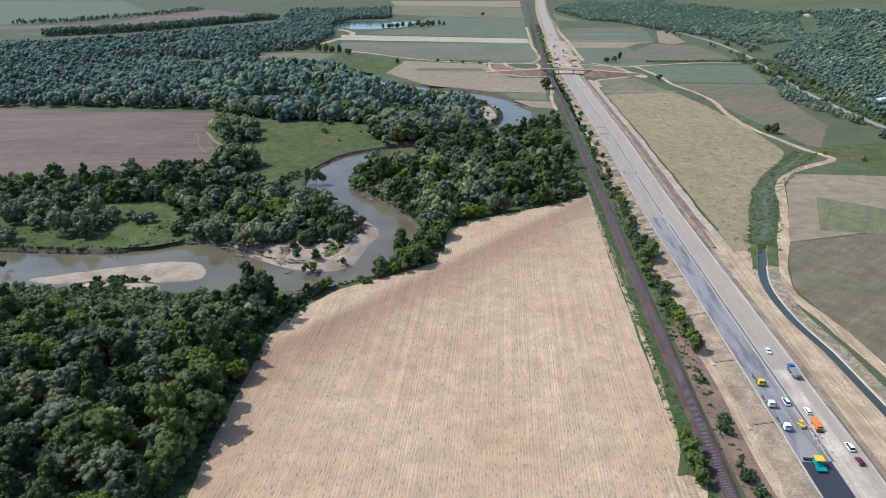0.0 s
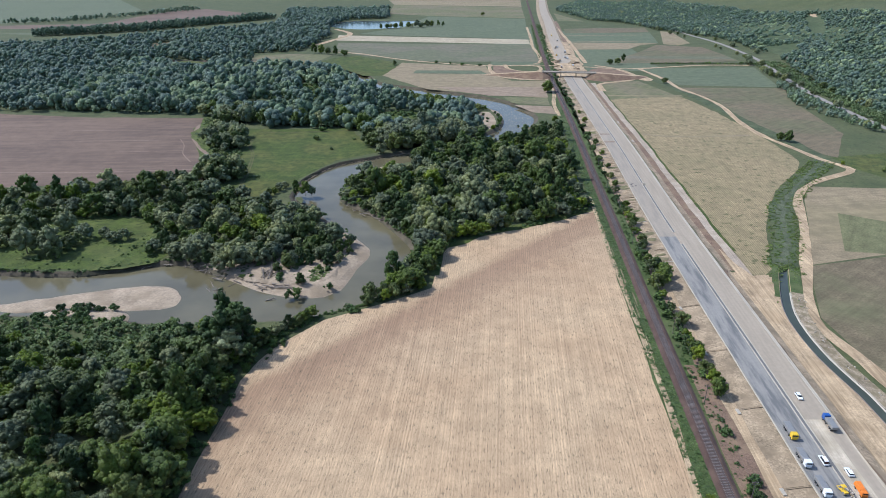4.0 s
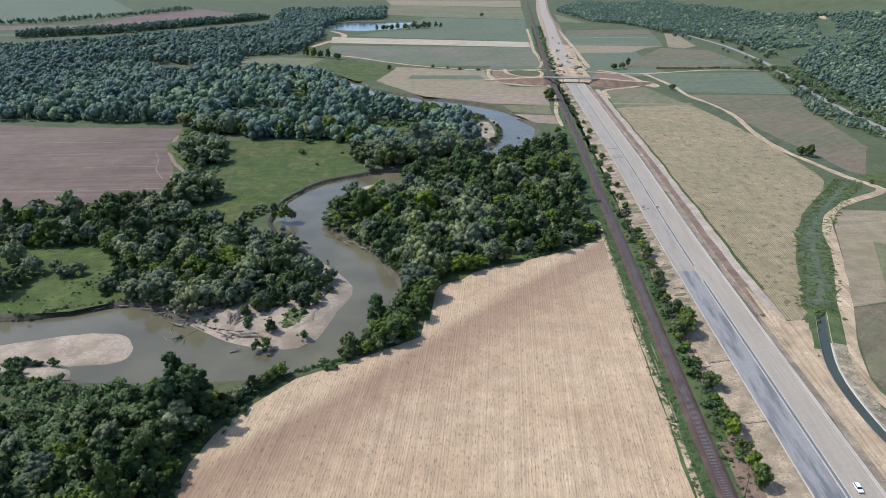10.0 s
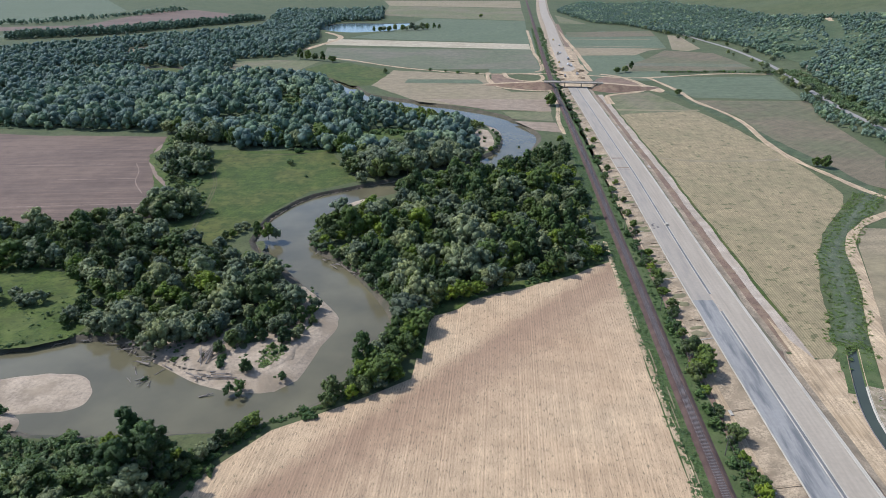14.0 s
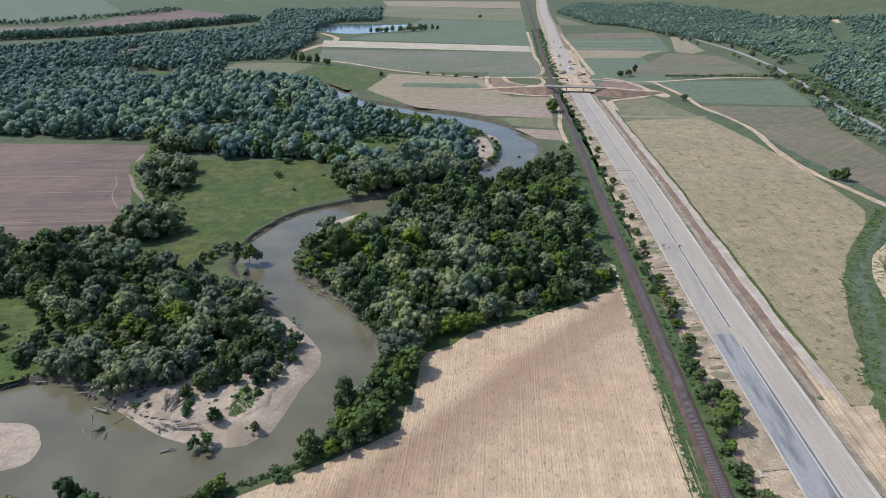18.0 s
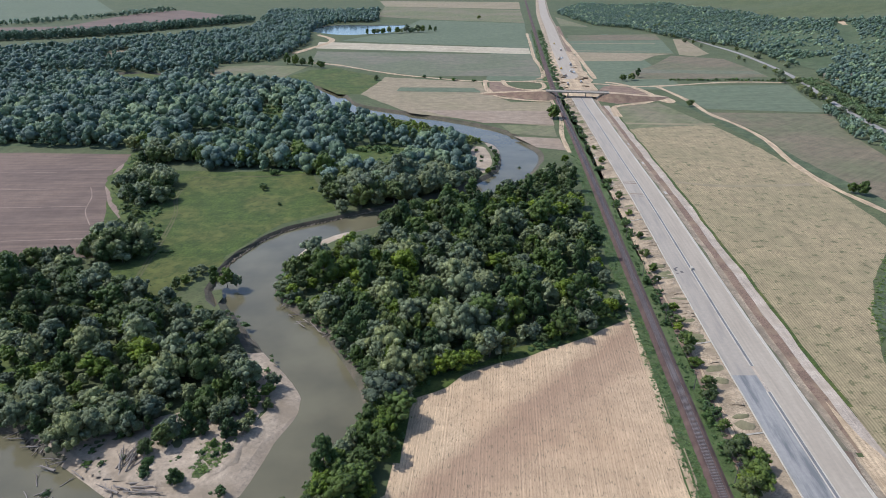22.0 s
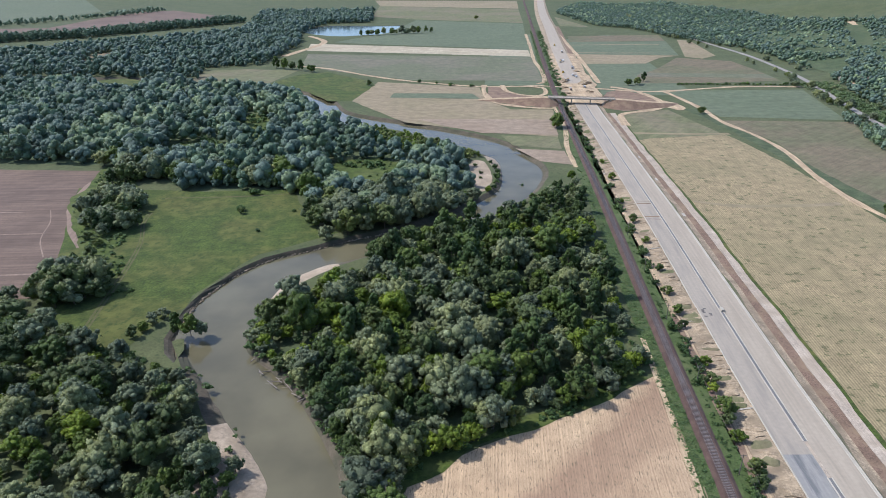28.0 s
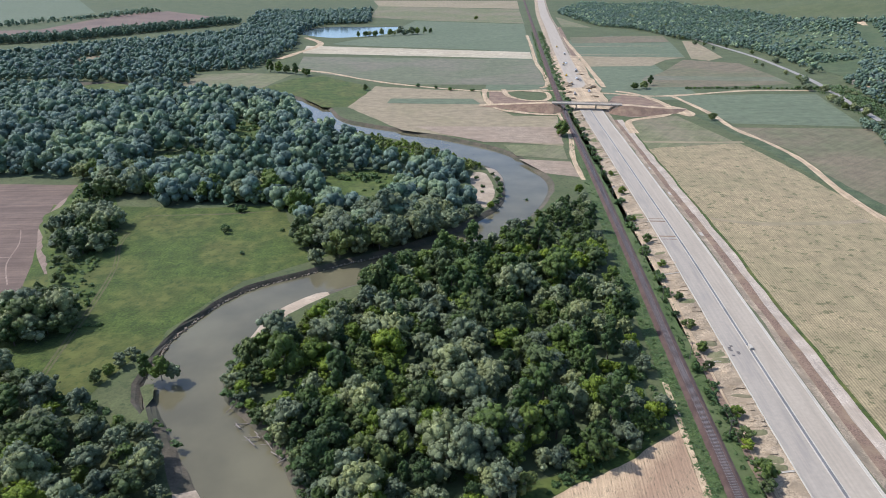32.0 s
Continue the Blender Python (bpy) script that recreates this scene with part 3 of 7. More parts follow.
sheet("dry_plot", [(248, 451), (314, 445), (420, 425), (250, 345), (187, 328), (214, 380), (233, 423)],
      M["tan"], "dry yellowish plot beside the ditch track")
sheet("dry_plot_green", [(242, 401), (274, 379), (249, 339), (215, 345)],
      M["olive"], "green patch in a dry plot", z=0.09)
sheet("brown_plot", [(187, 327), (253, 343), (420, 420), (420, 180), (190, 180), (168, 209), (167, 242), (166, 276)],
      M["fallow"], "dull brown-green field beside the dirt track")
sheet("west_margin", [(70, 985), (146, 985), (196, 1500), (120, 1500)],
      M["crop"], "green field margin along the railway", z=0.02)
sheet("east_margin", [(197, 930), (238, 1420), (340, 1500), (300, 930)],
      M["crop"], "green field margin along the new road", z=0.02)
sheet("hill_scrubland", [(455, 610), (440, 480), (600, 560), (700, 900), (780, 1290), (730, 1400), (690, 1530), (680, 1722), (640, 2120), (540, 2100), (500, 1900), (515, 1300), (515, 1050), (485, 800)],
      M["forest"], "dark scrubland on the eastern hills", z=0.4)
sheet("crop_a", [(-183, 1243), (154, 1209), (144, 1016), (-19, 1020), (-130, 1092), (-173, 1141)],
      M["crop_dull"], "dull green crop field")
sheet("strip_field", [(-200, 1364), (160, 1286), (155, 1217), (-191, 1278)],
      M["ripe"], "pale strip of bare soil")
sheet("crop_b", [(-163, 1384), (-79, 1530), (-33, 1777), (202, 1702), (161, 1295), (-104, 1361)],
      M["crop"], "dull green crop field")
sheet("crop_c", [(-147, 2196), (235, 2081), (204, 1718), (-33, 1794), (-141, 1870)],
      M["olive"], "dry yellow-green field")
sheet("crop_d", [(-181, 2421), (266, 2397), (238, 2104), (-147, 2196)],
      M["tan"], "pale far field")
sheet("tan_field", [(-57, 1009), (63, 973), (66, 903), (89, 858), (132, 857), (117, 752), (70, 763), (-16, 804), (-75, 897)],
      M["tan"], "dry tan field above the river", z=0.05, wob=1.5)
sheet("tan_strip", [(-5, 817), (20, 790), (53, 764), (118, 757), (126, 814)],
      M["tan_pink"], "pinkish bare strip above the river", z=0.2, wob=1.0)
sheet("tan_green", [(-34, 939), (53, 937), (61, 908), (-37, 915)],
      M["crop"], "narrow green strip in a dry field", z=0.2)
sheet("green_strip", [(69, 756), (117, 752), (114, 714), (76, 724)],
      M["olive"], "green strip beside the river", z=0.08)
sheet("red_plot", [(77, 715), (115, 708), (115, 671), (92, 680)],
      M["tan_pink"], "reddish bare plot beside the railway", z=0.1)
sheet("pasture", [(-162, 1060), (-128, 1078), (-66, 1010), (-59, 987), (-76, 897), (-101, 897), (-130, 946), (-186, 996)],
      M["meadow"], "green pasture beyond the river", wob=2)
sheet("pasture_olive", [(-298, 1089), (-241, 1101), (-168, 1093), (-187, 1001), (-280, 1003)],
      M["olive"], "yellow-green field in the river bend", wob=2)
sheet("far_green_belt", [(-900, 1400), (-762, 1450), (-665, 1530), (-560, 1640), (-540, 1600), (-640, 1465), (-800, 1385)],
      M["crop"], "green strip beside a poplar belt", z=0.1)
sheet("far_field_a", [(-1100, 1480), (-860, 1500), (-771, 1492), (-665, 1530), (-560, 1640), (-468, 1790), (-477, 1851), (-678, 2040), (-740, 1990), (-770, 1820), (-776, 1614), (-1000, 1560)],
      M["tilled"], "far pinkish tilled field")
sheet("far_field_b", [(-1703, 2506), (-1123, 2474), (-848, 2000), (-899, 1715), (-1027, 1604)],
      M["crop"], "far dull green field")
sheet("far_field_c", [(-830, 1000), (-663, 1012), (-656, 1036), (-607, 947), (-585, 885), (-760, 960)],
      M["meadow"], "green clearing among trees")
sheet("far_field_d", [(-871, 1281), (-782, 1278), (-739, 1218), (-761, 1172), (-791, 1158)],
      M["fallow"], "brown far field")
sheet("far_field_e", [(240, 1383), (416, 1400), (382, 1229), (231, 1243)],
      M["crop"], "dull green strip field", z=0.12)
sheet("far_field_f", [(257, 1475), (433, 1495), (416, 1405), (245, 1388)],
      M["fallow"], "pale brown strip field", z=0.12)
sheet("far_field_g", [(222, 1142), (306, 1144), (246, 1041), (231, 999), (212, 1003)],
      M["crop"], "green field beside the new road", z=0.12)
sheet("far_strip", [(231, 1240), (382, 1226), (345, 1204), (308, 1150), (223, 1147), (217, 1158)],
      M["tan"], "pale dry strip between crops", z=0.12)
sheet("far_field_h", [(297, 1870), (331, 1637), (274, 1654)],
      M["olive"], "pale green strip field")
sheet("far_slope_field", [(855, 2364), (2006, 3182), (1322, 2074), (1024, 2043), (779, 2055)],
      M["crop"], "far green slope", z=0.6)

# ---------------------------------------------------------------- tracks
tagged(ribbon("lake_track", [(-221, 1474), (-180, 1384), (-202, 1270), (-215, 1219)], 10, 0.22, M["dirt"]), "pale gravel track to the lake", "track", kind="structure")
tagged(ribbon("field_track", [(-181, 1127), (-131, 1105), (-73, 1052), (-19, 1014), (63, 979), (134, 983)], 6, 0.22, M["dirt"]), "pale dirt track across the fields", "track", kind="structure")
tagged(ribbon("east_track", [(270, 953), (280, 867), (279, 806), (288, 756), (290, 705), (280, 637), (279, 585), (286, 545), (291, 516), (299, 495), (296, 483), (258, 459), (232, 429), (211, 380), (186, 328), (163, 275), (165, 241), (167, 206), (170, 140), (172, 40)], 5.5, 0.24, M["dirt"]), "pale dirt track along the ditch", "track", kind="structure")
tagged(ribbon("cross_track", [(134, 983), (200, 965), (260, 948), (366, 977), (439, 975)], 6, 0.22, M["dirt"]), "pale dirt road", "track", kind="structure")
tagged(ribbon("loop_west", [(70, 988), (67, 953), (69, 918), (76, 887), (93, 873), (112, 864), (131, 861)], 6, 0.34, M["dirt"]), "gravel ramp round the bridge embankment", "track", kind="structure")
tagged(ribbon("loop_west_inner", [(91, 986), (91, 962), (96, 943), (110, 927), (126, 925), (136, 942), (136, 970), (120, 976), (100, 980)], 5, 0.38, M["dirt"]), "gravel track inside the ramp loop", "track", kind="structure")
tagged(ribbon("rail_track_north", [(183, 1505), (169, 1334), (155, 1181), (153, 1109), (146, 1018), (134, 994)], 5, 0.3, M["dirt"]), "pale dirt track beside the railway", "track", kind="structure")
tagged(ribbon("site_track_north", [(262, 1640), (246, 1507), (228, 1243), (208, 998)], 6, 0.42, M["dirt"], 0.3), "pale haul track beside the new road", "track", kind="structure")
tagged(ribbon("loop_east", [(216, 975), (226, 967), (235, 955), (243, 935), (249, 907), (248, 882), (237, 860), (216, 848), (197, 838), (190, 825), (186, 790)], 6.5, 0.34, M["dirt"]), "gravel ramp round the bridge embankment", "track", kind="structure")
sheet("loop_sand", [(253, 899), (261, 886), (266, 868), (256, 852), (248, 866), (250, 885)], M["dirt"], "pale sandy corner outside the ramp loop", z=0.24, smooth=True, wob=1.5, category="earth")
tagged(ribbon("field_edge_track", [(56, 60), (66, 144), (74, 163), (80, 205), (85, 270), (90.5, 345), (95.5, 404), (98, 432)], 2.2, 0.14, M["dirt"]), "worn dirt strip along the field edge", "track", kind="structure")
tagged(ribbon("river_road_west", [(133, 870), (129, 786), (119, 718), (116, 665)], 4, 0.2, M["dirt"]), "dirt path beside the railway", "track", kind="structure")
tagged(ribbon("old_road", [(434, 2118), (474, 1450), (478, 1110), (421, 803), (405, 674), (400, 583), (400, 500), (380, 380)], 6.5, 0.35, M["farroad"], wob=0.1), "old asphalt road along the hills", "track", kind="structure")
tagged(ribbon("balk_north", [(237, 1346), (306, 1353), (390, 1353)], 5, 0.16, M["tan"]), "pale grassy balk between fields", "track", kind="structure")
tagged(ribbon("balk_south", [(229, 1260), (291, 1254), (352, 1254)], 4, 0.16, M["tan"]), "pale grassy balk between fields", "track", kind="structure")
tagged(ribbon("hill_track", [(727, 1388), (721, 1374), (690, 1290), (660, 1225), (627, 1172)], 9, 1.8, M["dirt"]), "pale track on the hillside", "track", kind="structure")
tagged(ribbon("yard_road", [(526, 1055), (504, 974), (536, 957)], 8, 0.6, M["dirt"]), "access road to a farm yard", "track", kind="structure")

# ---------------------------------------------------------------- motorway under construction
ROAD_Z = 1.5
motorway = tagged(new("road_motorway"), "unfinished dual carriageway motorway on a low embankment", "road", kind="structure")
Z = ROAD_Z
band("embankment", road_x, -60, 2480, [(-19, 0.05), (-11.5, Z - 0.25), (11.5, Z - 0.25), (16, 0.1)], M["slope"], motorway, "bare brown embankment slopes")
band("carriageway", road_x, 157, 362, [(-9.8, Z), (-0.6, Z + 0.02)], M["asphalt"], motorway, "grey asphalt with dark patches")
band("carriageway", road_x, 362, 880, [(-9.8, Z), (-0.6, Z + 0.02)], M["pale_asphalt"], motorway, "pale grey base course")
band("carriageway", road_x, -60, 880, [(0.6, Z + 0.02), (10.3, Z)], M["concrete"], motorway, "pale grey concrete carriageway")
band("fresh_asphalt", road_x, -60, 157, [(-9.8, Z), (-0.6, Z + 0.02)], M["black"], motorway, "fresh black asphalt")
band("carriageway", road_x, 990, 2480, [(-9.8, Z), (10.3, Z)], M["concrete"], motorway, "pale concrete carriageway")
band("earthworks", road_x, 880, 1240, [(-17, 0.4), (-11, Z - 0.1), (0, Z - 0.05), (13, Z - 0.1), (24, 0.3)], M["dirt"], motorway, "pale churned earthworks", wob=5)
band("edge_earth", road_x, 322, 2480, [(11.6, Z - 0.2), (12.6, 0.95), (13.7, 0.6)], M["olive"], motorway, "grassy shoulder slope", wob=0.5)
band("shoulder_foot", road_x, 322, 900, [(13.5, 0.62), (15.2, 0.3), (17, 0.17)], M["slope"], motorway, "bare tan foot of the shoulder", wob=0.6, seed=4.0)
band("edge_earth", road_x, -60, 322, [(11.6, Z - 0.2), (13.0, 0.8), (14.6, 0.3)], M["earth"], motorway, "brown earth shoulder", wob=0.8)
band("earth_strip", road_x, 600, 840, [(16.2, 0.22), (20.2, 0.2)], M["earth"], motorway, "strip of bare brown soil", wob=0.8)
band("earth_strip", road_x, 322, 600, [(16.1, 0.22), (20.7, 0.2)], M["earth"], motorway, "strip of bare brown soil", wob=1.0)
band("gravel_track", road_x, 600, 840, [(19.8, 0.25), (25, 0.22)], M["gravel"], motorway, "pale gravel service track", wob=0.9)
band("gravel_track", road_x, 300, 600, [(20.4, 0.25), (25.4, 0.22)], M["gravel"], motorway, "pale gravel service track", wob=0.9)
band("grass_edge", road_x, 600, 840, [(24.8, 0.24), (26.3, 0.2)], M["meadow"], motorway, "narrow green grass edge", wob=1.6)
band("grass_edge", road_x, 345, 600, [(25.2, 0.24), (27.0, 0.2)], M["meadow"], motorway, "narrow green grass edge", wob=1.6)
band("earth_strip", road_x, 1000, 1640, [(12.5, 0.5), (22, 0.3)], M["earth"], motorway, "strip of bare brown soil", wob=1.5)
band("gravel_yard", road_x, -60, 320, [(13.6, 0.45), (16, 0.24), (20, 0.22), (23, 0.2)], M["dirt"], motorway, "wide strip of pale bare earth", wob=0.8)
band("service_track", road_x, -60, 870, [(-22.5, 0.12), (-18.6, 0.12)], M["dirt"], motorway, "sandy service track below the embankment", wob=1.5)
band("kerb", road_x, -60, 880, [(-10.3, Z - 0.2), (-10.2, Z + 0.08), (-9.9, Z + 0.08), (-9.8, Z)], M["kerb"], motorway, "pale edge kerb", wob=0.25)
band("dust_cover", road_x, -60, 206, [(0.8, Z + 0.035), (5, Z + 0.05), (11.4, Z - 0.12)], M["dusty"], motorway, "dusty sand over the carriageway", wob=0.9)
band("kerb", road_x, 206, 880, [(10.3, Z), (10.35, Z + 0.1), (10.8, Z + 0.1), (10.85, Z - 0.1), (11.4, Z - 0.1), (11.45, Z + 0.05), (11.8, Z - 0.2)], M["kerb"], motorway, "twin edge kerb with a drain")
for a, b in ((157, 352), (368, 880)):
    for s in (-1, 1):
        band("median_kerb", road_x, a, b, [(s * 0.7 - 0.2, Z), (s * 0.7 - 0.16, Z + 0.2), (s * 0.7 + 0.16, Z + 0.2), (s * 0.7 + 0.2, Z)], M["kerb"], motorway, "pale concrete median kerb")
    band("median_drain", road_x, a, b, [(-0.6, Z + 0.01), (0.6, Z + 0.01)], M["slot"], motorway, "dark gravel median strip")
band("median_fill", road_x, -60, 157, [(-1.1, Z), (1.1, Z)], M["gravel"], motorway, "sandy median strip")
band("median_fill", road_x, 352, 368, [(-1.1, Z + 0.01), (1.1, Z + 0.01)], M["gravel"], motorway, "sandy gap in the median")

# ---------------------------------------------------------------- railway
railway = tagged(new("road_railway"), "single-track railway on dark brown ballast", "railway", kind="structure")
band("ballast", rail_x, -60, 2480, [(-3.2, 0.1), (-1.9, 0.75), (1.9, 0.75), (3.2, 0.1)], M["ballast"], railway, "dark brown ballast bed")
for s in (-0.75, 0.75):
    band("rail", rail_x, -60, 2480, [(s - 0.07, 0.82), (s - 0.04, 1.0), (s + 0.04, 1.0), (s + 0.07, 0.82)], M["rail"], railway, "rusty steel rail")
band("railway_verge", rail_x, -60, 1500, [(-9.5, 0.09), (-3, 0.12)], M["verge"], railway, "overgrown green verge", wob=1.4)
band("trackside_earth", rail_x, -60, 240, [(4.2, 0.15), (15, 0.1)], M["earth"], railway, "bare brown trackside earth", wob=1.2)
band("trackside_earth", rail_x, 240, 450, [(8.2, 0.14), (13, 0.1)], M["earth"], railway, "bare brown trackside earth", wob=1.5)
band("railway_verge", rail_x, 225, 1500, [(3, 0.12), (8.6, 0.12)], M["verge"], railway, "overgrown green verge", wob=1.2)

# ---------------------------------------------------------------- trees
def leaf_cloud(rng, centers, radii, count, size, up=0.25, inner=0):
    """Small bent leaf clumps over a set of lobes, as loose triangles."""
    w = radii ** 2 * (np.arange(len(radii)) >= inner) + 0.25 * radii ** 2 * (np.arange(len(radii)) < inner)
    idx = rng.choice(len(centers), count, p=w / w.sum())
    d = rng.normal(size=(count, 3))
    d[:, 2] += up
    d /= np.linalg.norm(d, axis=1)[:, None]
    c = centers[idx] + d * (radii[idx] * rng.uniform(0.82, 1.16, count))[:, None]
    nrm = d + rng.normal(size=(count, 3)) * 0.55
    nrm /= np.linalg.norm(nrm, axis=1)[:, None]
    a = np.cross(nrm, rng.normal(size=(count, 3)))
    a /= np.linalg.norm(a, axis=1)[:, None]
    b = np.cross(nrm, a)
    s = size * rng.uniform(0.6, 1.3, count)[:, None]
    v = np.stack([c - a * s * 0.55 - b * s * 0.4, c + a * s * 0.6 - b * s * 0.3, c + b * s * 0.75 - nrm * s * 0.12], 1)
    soft = d * 0.75 + nrm * 0.42
    soft /= np.linalg.norm(soft, axis=1)[:, None]
    return np.concatenate([v.reshape(-1, 3), np.repeat(soft, 3, axis=0)], 1)


def ico(sub=1):
    bm = bmesh.new()
    bmesh.ops.create_icosphere(bm, subdivisions=sub, radius=1.0)
    v = np.array([x.co[:] for x in bm.verts])
    f = [[x.index for x in y.verts] for y in bm.faces]
    bm.free()
    return v, np.array(f)


ICO_V, ICO_F = ico(1)
ICO2_V, ICO2_F = ico(2)


def crown_arrays(rng, h, r, lobes, quads, size, shape, small=False, full=False, plumes=3, solid=False):
    """Leaf triangles and core of a crown: main boughs with smaller plumes over them."""
    tall = shape == "tall"
    lo = h * (0.12 if tall else 0.18)
    cs, rs = [], []
    for i in range(lobes):
        u = (i + 0.5) / lobes
        ang, zz = i * 2.4 + rng.uniform(-0.7, 0.7), lo + (h - lo) * (0.1 + 0.8 * u)
        wide = 0.85 * math.sin(math.pi * (0.25 + 0.68 * u)) ** 0.9 if tall else math.sin(math.pi * (0.24 + 0.68 * u))
        rr = r * (0.4 if tall else 0.43) * rng.uniform(0.65, 1.2)
        off = max(0.0, r * wide - rr * 0.6) * rng.uniform(0.55, 1.15)
        cs.append((math.cos(ang) * off, math.sin(ang) * off, min(zz, h - rr * 0.9)))
        rs.append(rr)
    core_c, core_r = np.array(cs), np.array(rs)
    if not small:
        for i in range(lobes):
            for k in range(plumes):
                d = rng.normal(size=3)
                d[2] = abs(d[2]) * (1.5 if tall else 0.9)
                d /= np.linalg.norm(d)
                rr = rs[i] * rng.uniform(0.26, 0.5)
                cs.append(tuple(core_c[i] + d * rs[i] * rng.uniform(0.72, 1.05)))
                rs.append(rr)
    cs, rs = np.array(cs), np.array(rs)
    q = leaf_cloud(rng, cs, rs, quads, size, 1.0 if small else 0.3, 0 if small else lobes)
    verts, tris = [], []
    base_v, base_f = (ICO2_V, ICO2_F) if full else (ICO_V, ICO_F)
    use = range(lobes) if not small or full or solid else rng.choice(lobes, max(2, lobes // 2), replace=False)
    k = 0
    for i in use:
        jit = 1 + (0.16 if full or solid else 0.22) * rng.normal(size=(len(base_v), 1))
        verts.append(core_c[i] + base_v * core_r[i] * (0.92 if full else 1.05 if solid else 0.9 if small else 0.78) * jit)
        tris.append(base_f + k)
        k += len(base_v)
    if not small:
        for c, rr in zip(cs[lobes:], rs[lobes:]):
            jit = 1 + 0.16 * rng.normal(size=(len(ICO_V), 1))
            verts.append(c + ICO_V * rr * jit * np.array([0.95, 0.95, 1.2 if tall else 0.9]))
            tris.append(ICO_F + k)
            k += len(ICO_V)
    return q, np.concatenate(verts), np.concatenate(tris)


def mesh_from(name, leaves, tv, tf, mat, lift=0.0):
    """A mesh from loose leaf triangles and an indexed triangle set; leaves shade with the bough that they clothe."""
    me = bpy.data.meshes.new(name)
    n = len(leaves)
    v = np.concatenate([leaves[:, :3], tv]).astype(np.float32)
    e1, e2 = tv[tf[:, 1]] - tv[tf[:, 0]], tv[tf[:, 2]] - tv[tf[:, 0]]
    fn = np.cross(e1, e2)
    tn = np.zeros_like(tv)
    for k in range(3):
        np.add.at(tn, tf[:, k], fn)
    vn = np.concatenate([leaves[:, 3:], tn])
    vn /= np.maximum(np.linalg.norm(vn, axis=1), 1e-6)[:, None]
    vn[:, 2] += lift
    vn /= np.maximum(np.linalg.norm(vn, axis=1), 1e-6)[:, None]
    loops = np.concatenate([np.arange(n), (tf + n).ravel()]).astype(np.int32)
    me.vertices.add(len(v))
    me.vertices.foreach_set("co", v.ravel())
    me.loops.add(len(loops))
    me.loops.foreach_set("vertex_index", loops)
    me.polygons.add(len(loops) // 3)
    me.polygons.foreach_set("loop_start", np.arange(0, len(loops), 3, dtype=np.int32))
    me.materials.append(mat)
    me.update(calc_edges=True)
    me.polygons.foreach_set("use_smooth", np.ones(len(loops) // 3, bool))
    me.normals_split_custom_set_from_vertices(vn.astype(np.float32))
    return me


def placed(q, turn, at):
    """Leaf places and their normals, turned and set down."""
    nn = q[:, 3:] @ turn
    return np.concatenate([q[:, :3] @ turn + at, nn / np.linalg.norm(nn, axis=1)[:, None]], 1)


def trunk_mesh(rng, h, r):
    """Tapered bole with a few limbs."""
    verts, faces = [], []

    def limb(a, b, ra, rb, n=6):
        a, b = Vector(a), Vector(b)
        d = (b - a).normalized()
        x = d.cross(Vector((0.3, 1, 0.1))).normalized()
        y = d.cross(x)
        k = len(verts)
        for p, rad in ((a, ra), ((a + b) / 2 + x * ra * 0.4, (ra + rb) / 2), (b, rb)):
            for i in range(n):
                t = i * 2 * math.pi / n
                verts.append(p + (x * math.cos(t) + y * math.sin(t)) * rad)
        for s in range(2):
            for i in range(n):
                j = (i + 1) % n
                faces.append((k + s * n + i, k + s * n + j, k + s * n + n + j, k + s * n + n + i))

    tr = 0.022 * h
    limb((0, 0, -0.3), (rng.uniform(-.3, .3), rng.uniform(-.3, .3), h * 0.62), tr, tr * 0.45)
    for i in range(4):
        t = i * 1.6 + rng.uniform(0, 1)
        z = h * (0.25 + 0.1 * i)
        limb((0, 0, z), (math.cos(t) * r * 0.6, math.sin(t) * r * 0.6, z + h * 0.22), tr * 0.5, tr * 0.2, 5)
    return verts, faces


# kind: name, label, leaf material, height, crown radius, lobes, shape
KINDS = [
    ("willow_tree", "silvery grey-green willow tree with a rounded crown", foliage("willow_leaves", (0.185, 0.205, 0.104), pale=(0.29, 0.315, 0.19)), 13, 6.6, 12, "round"),
    ("poplar_tree", "dark green poplar tree with an upright crown", foliage("poplar_leaves", (0.064, 0.098, 0.024)), 16, 5.2, 12, "tall"),
    ("ash_tree", "mid-green ash tree with a broad crown", foliage("ash_leaves", (0.102, 0.138, 0.026)), 13, 6.8, 12, "round"),
    ("maple_tree", "fresh yellow-green maple tree with a dense crown", foliage("maple_leaves", (0.142, 0.188, 0.016)), 10, 5.6, 10, "round"),
    ("alder_tree", "deep green alder tree with a narrow crown", foliage("alder_leaves", (0.064, 0.096, 0.026)), 13, 4.8, 11, "tall"),
    ("elm_tree", "dull green elm tree with a lumpy crown", foliage("elm_leaves", (0.112, 0.138, 0.042)), 12, 6.2, 11, "round"),
    ("sallow_tree", "pale grey-leaved sallow tree with a loose domed crown", foliage("sallow_leaves", (0.178, 0.196, 0.1), pale=(0.285, 0.305, 0.185)), 11, 6.4, 10, "round"),
]
SHRUB_MAT = foliage("shrub_leaves", (0.085, 0.13, 0.036))
rng = np.random.default_rng(7)
MASTERS = []
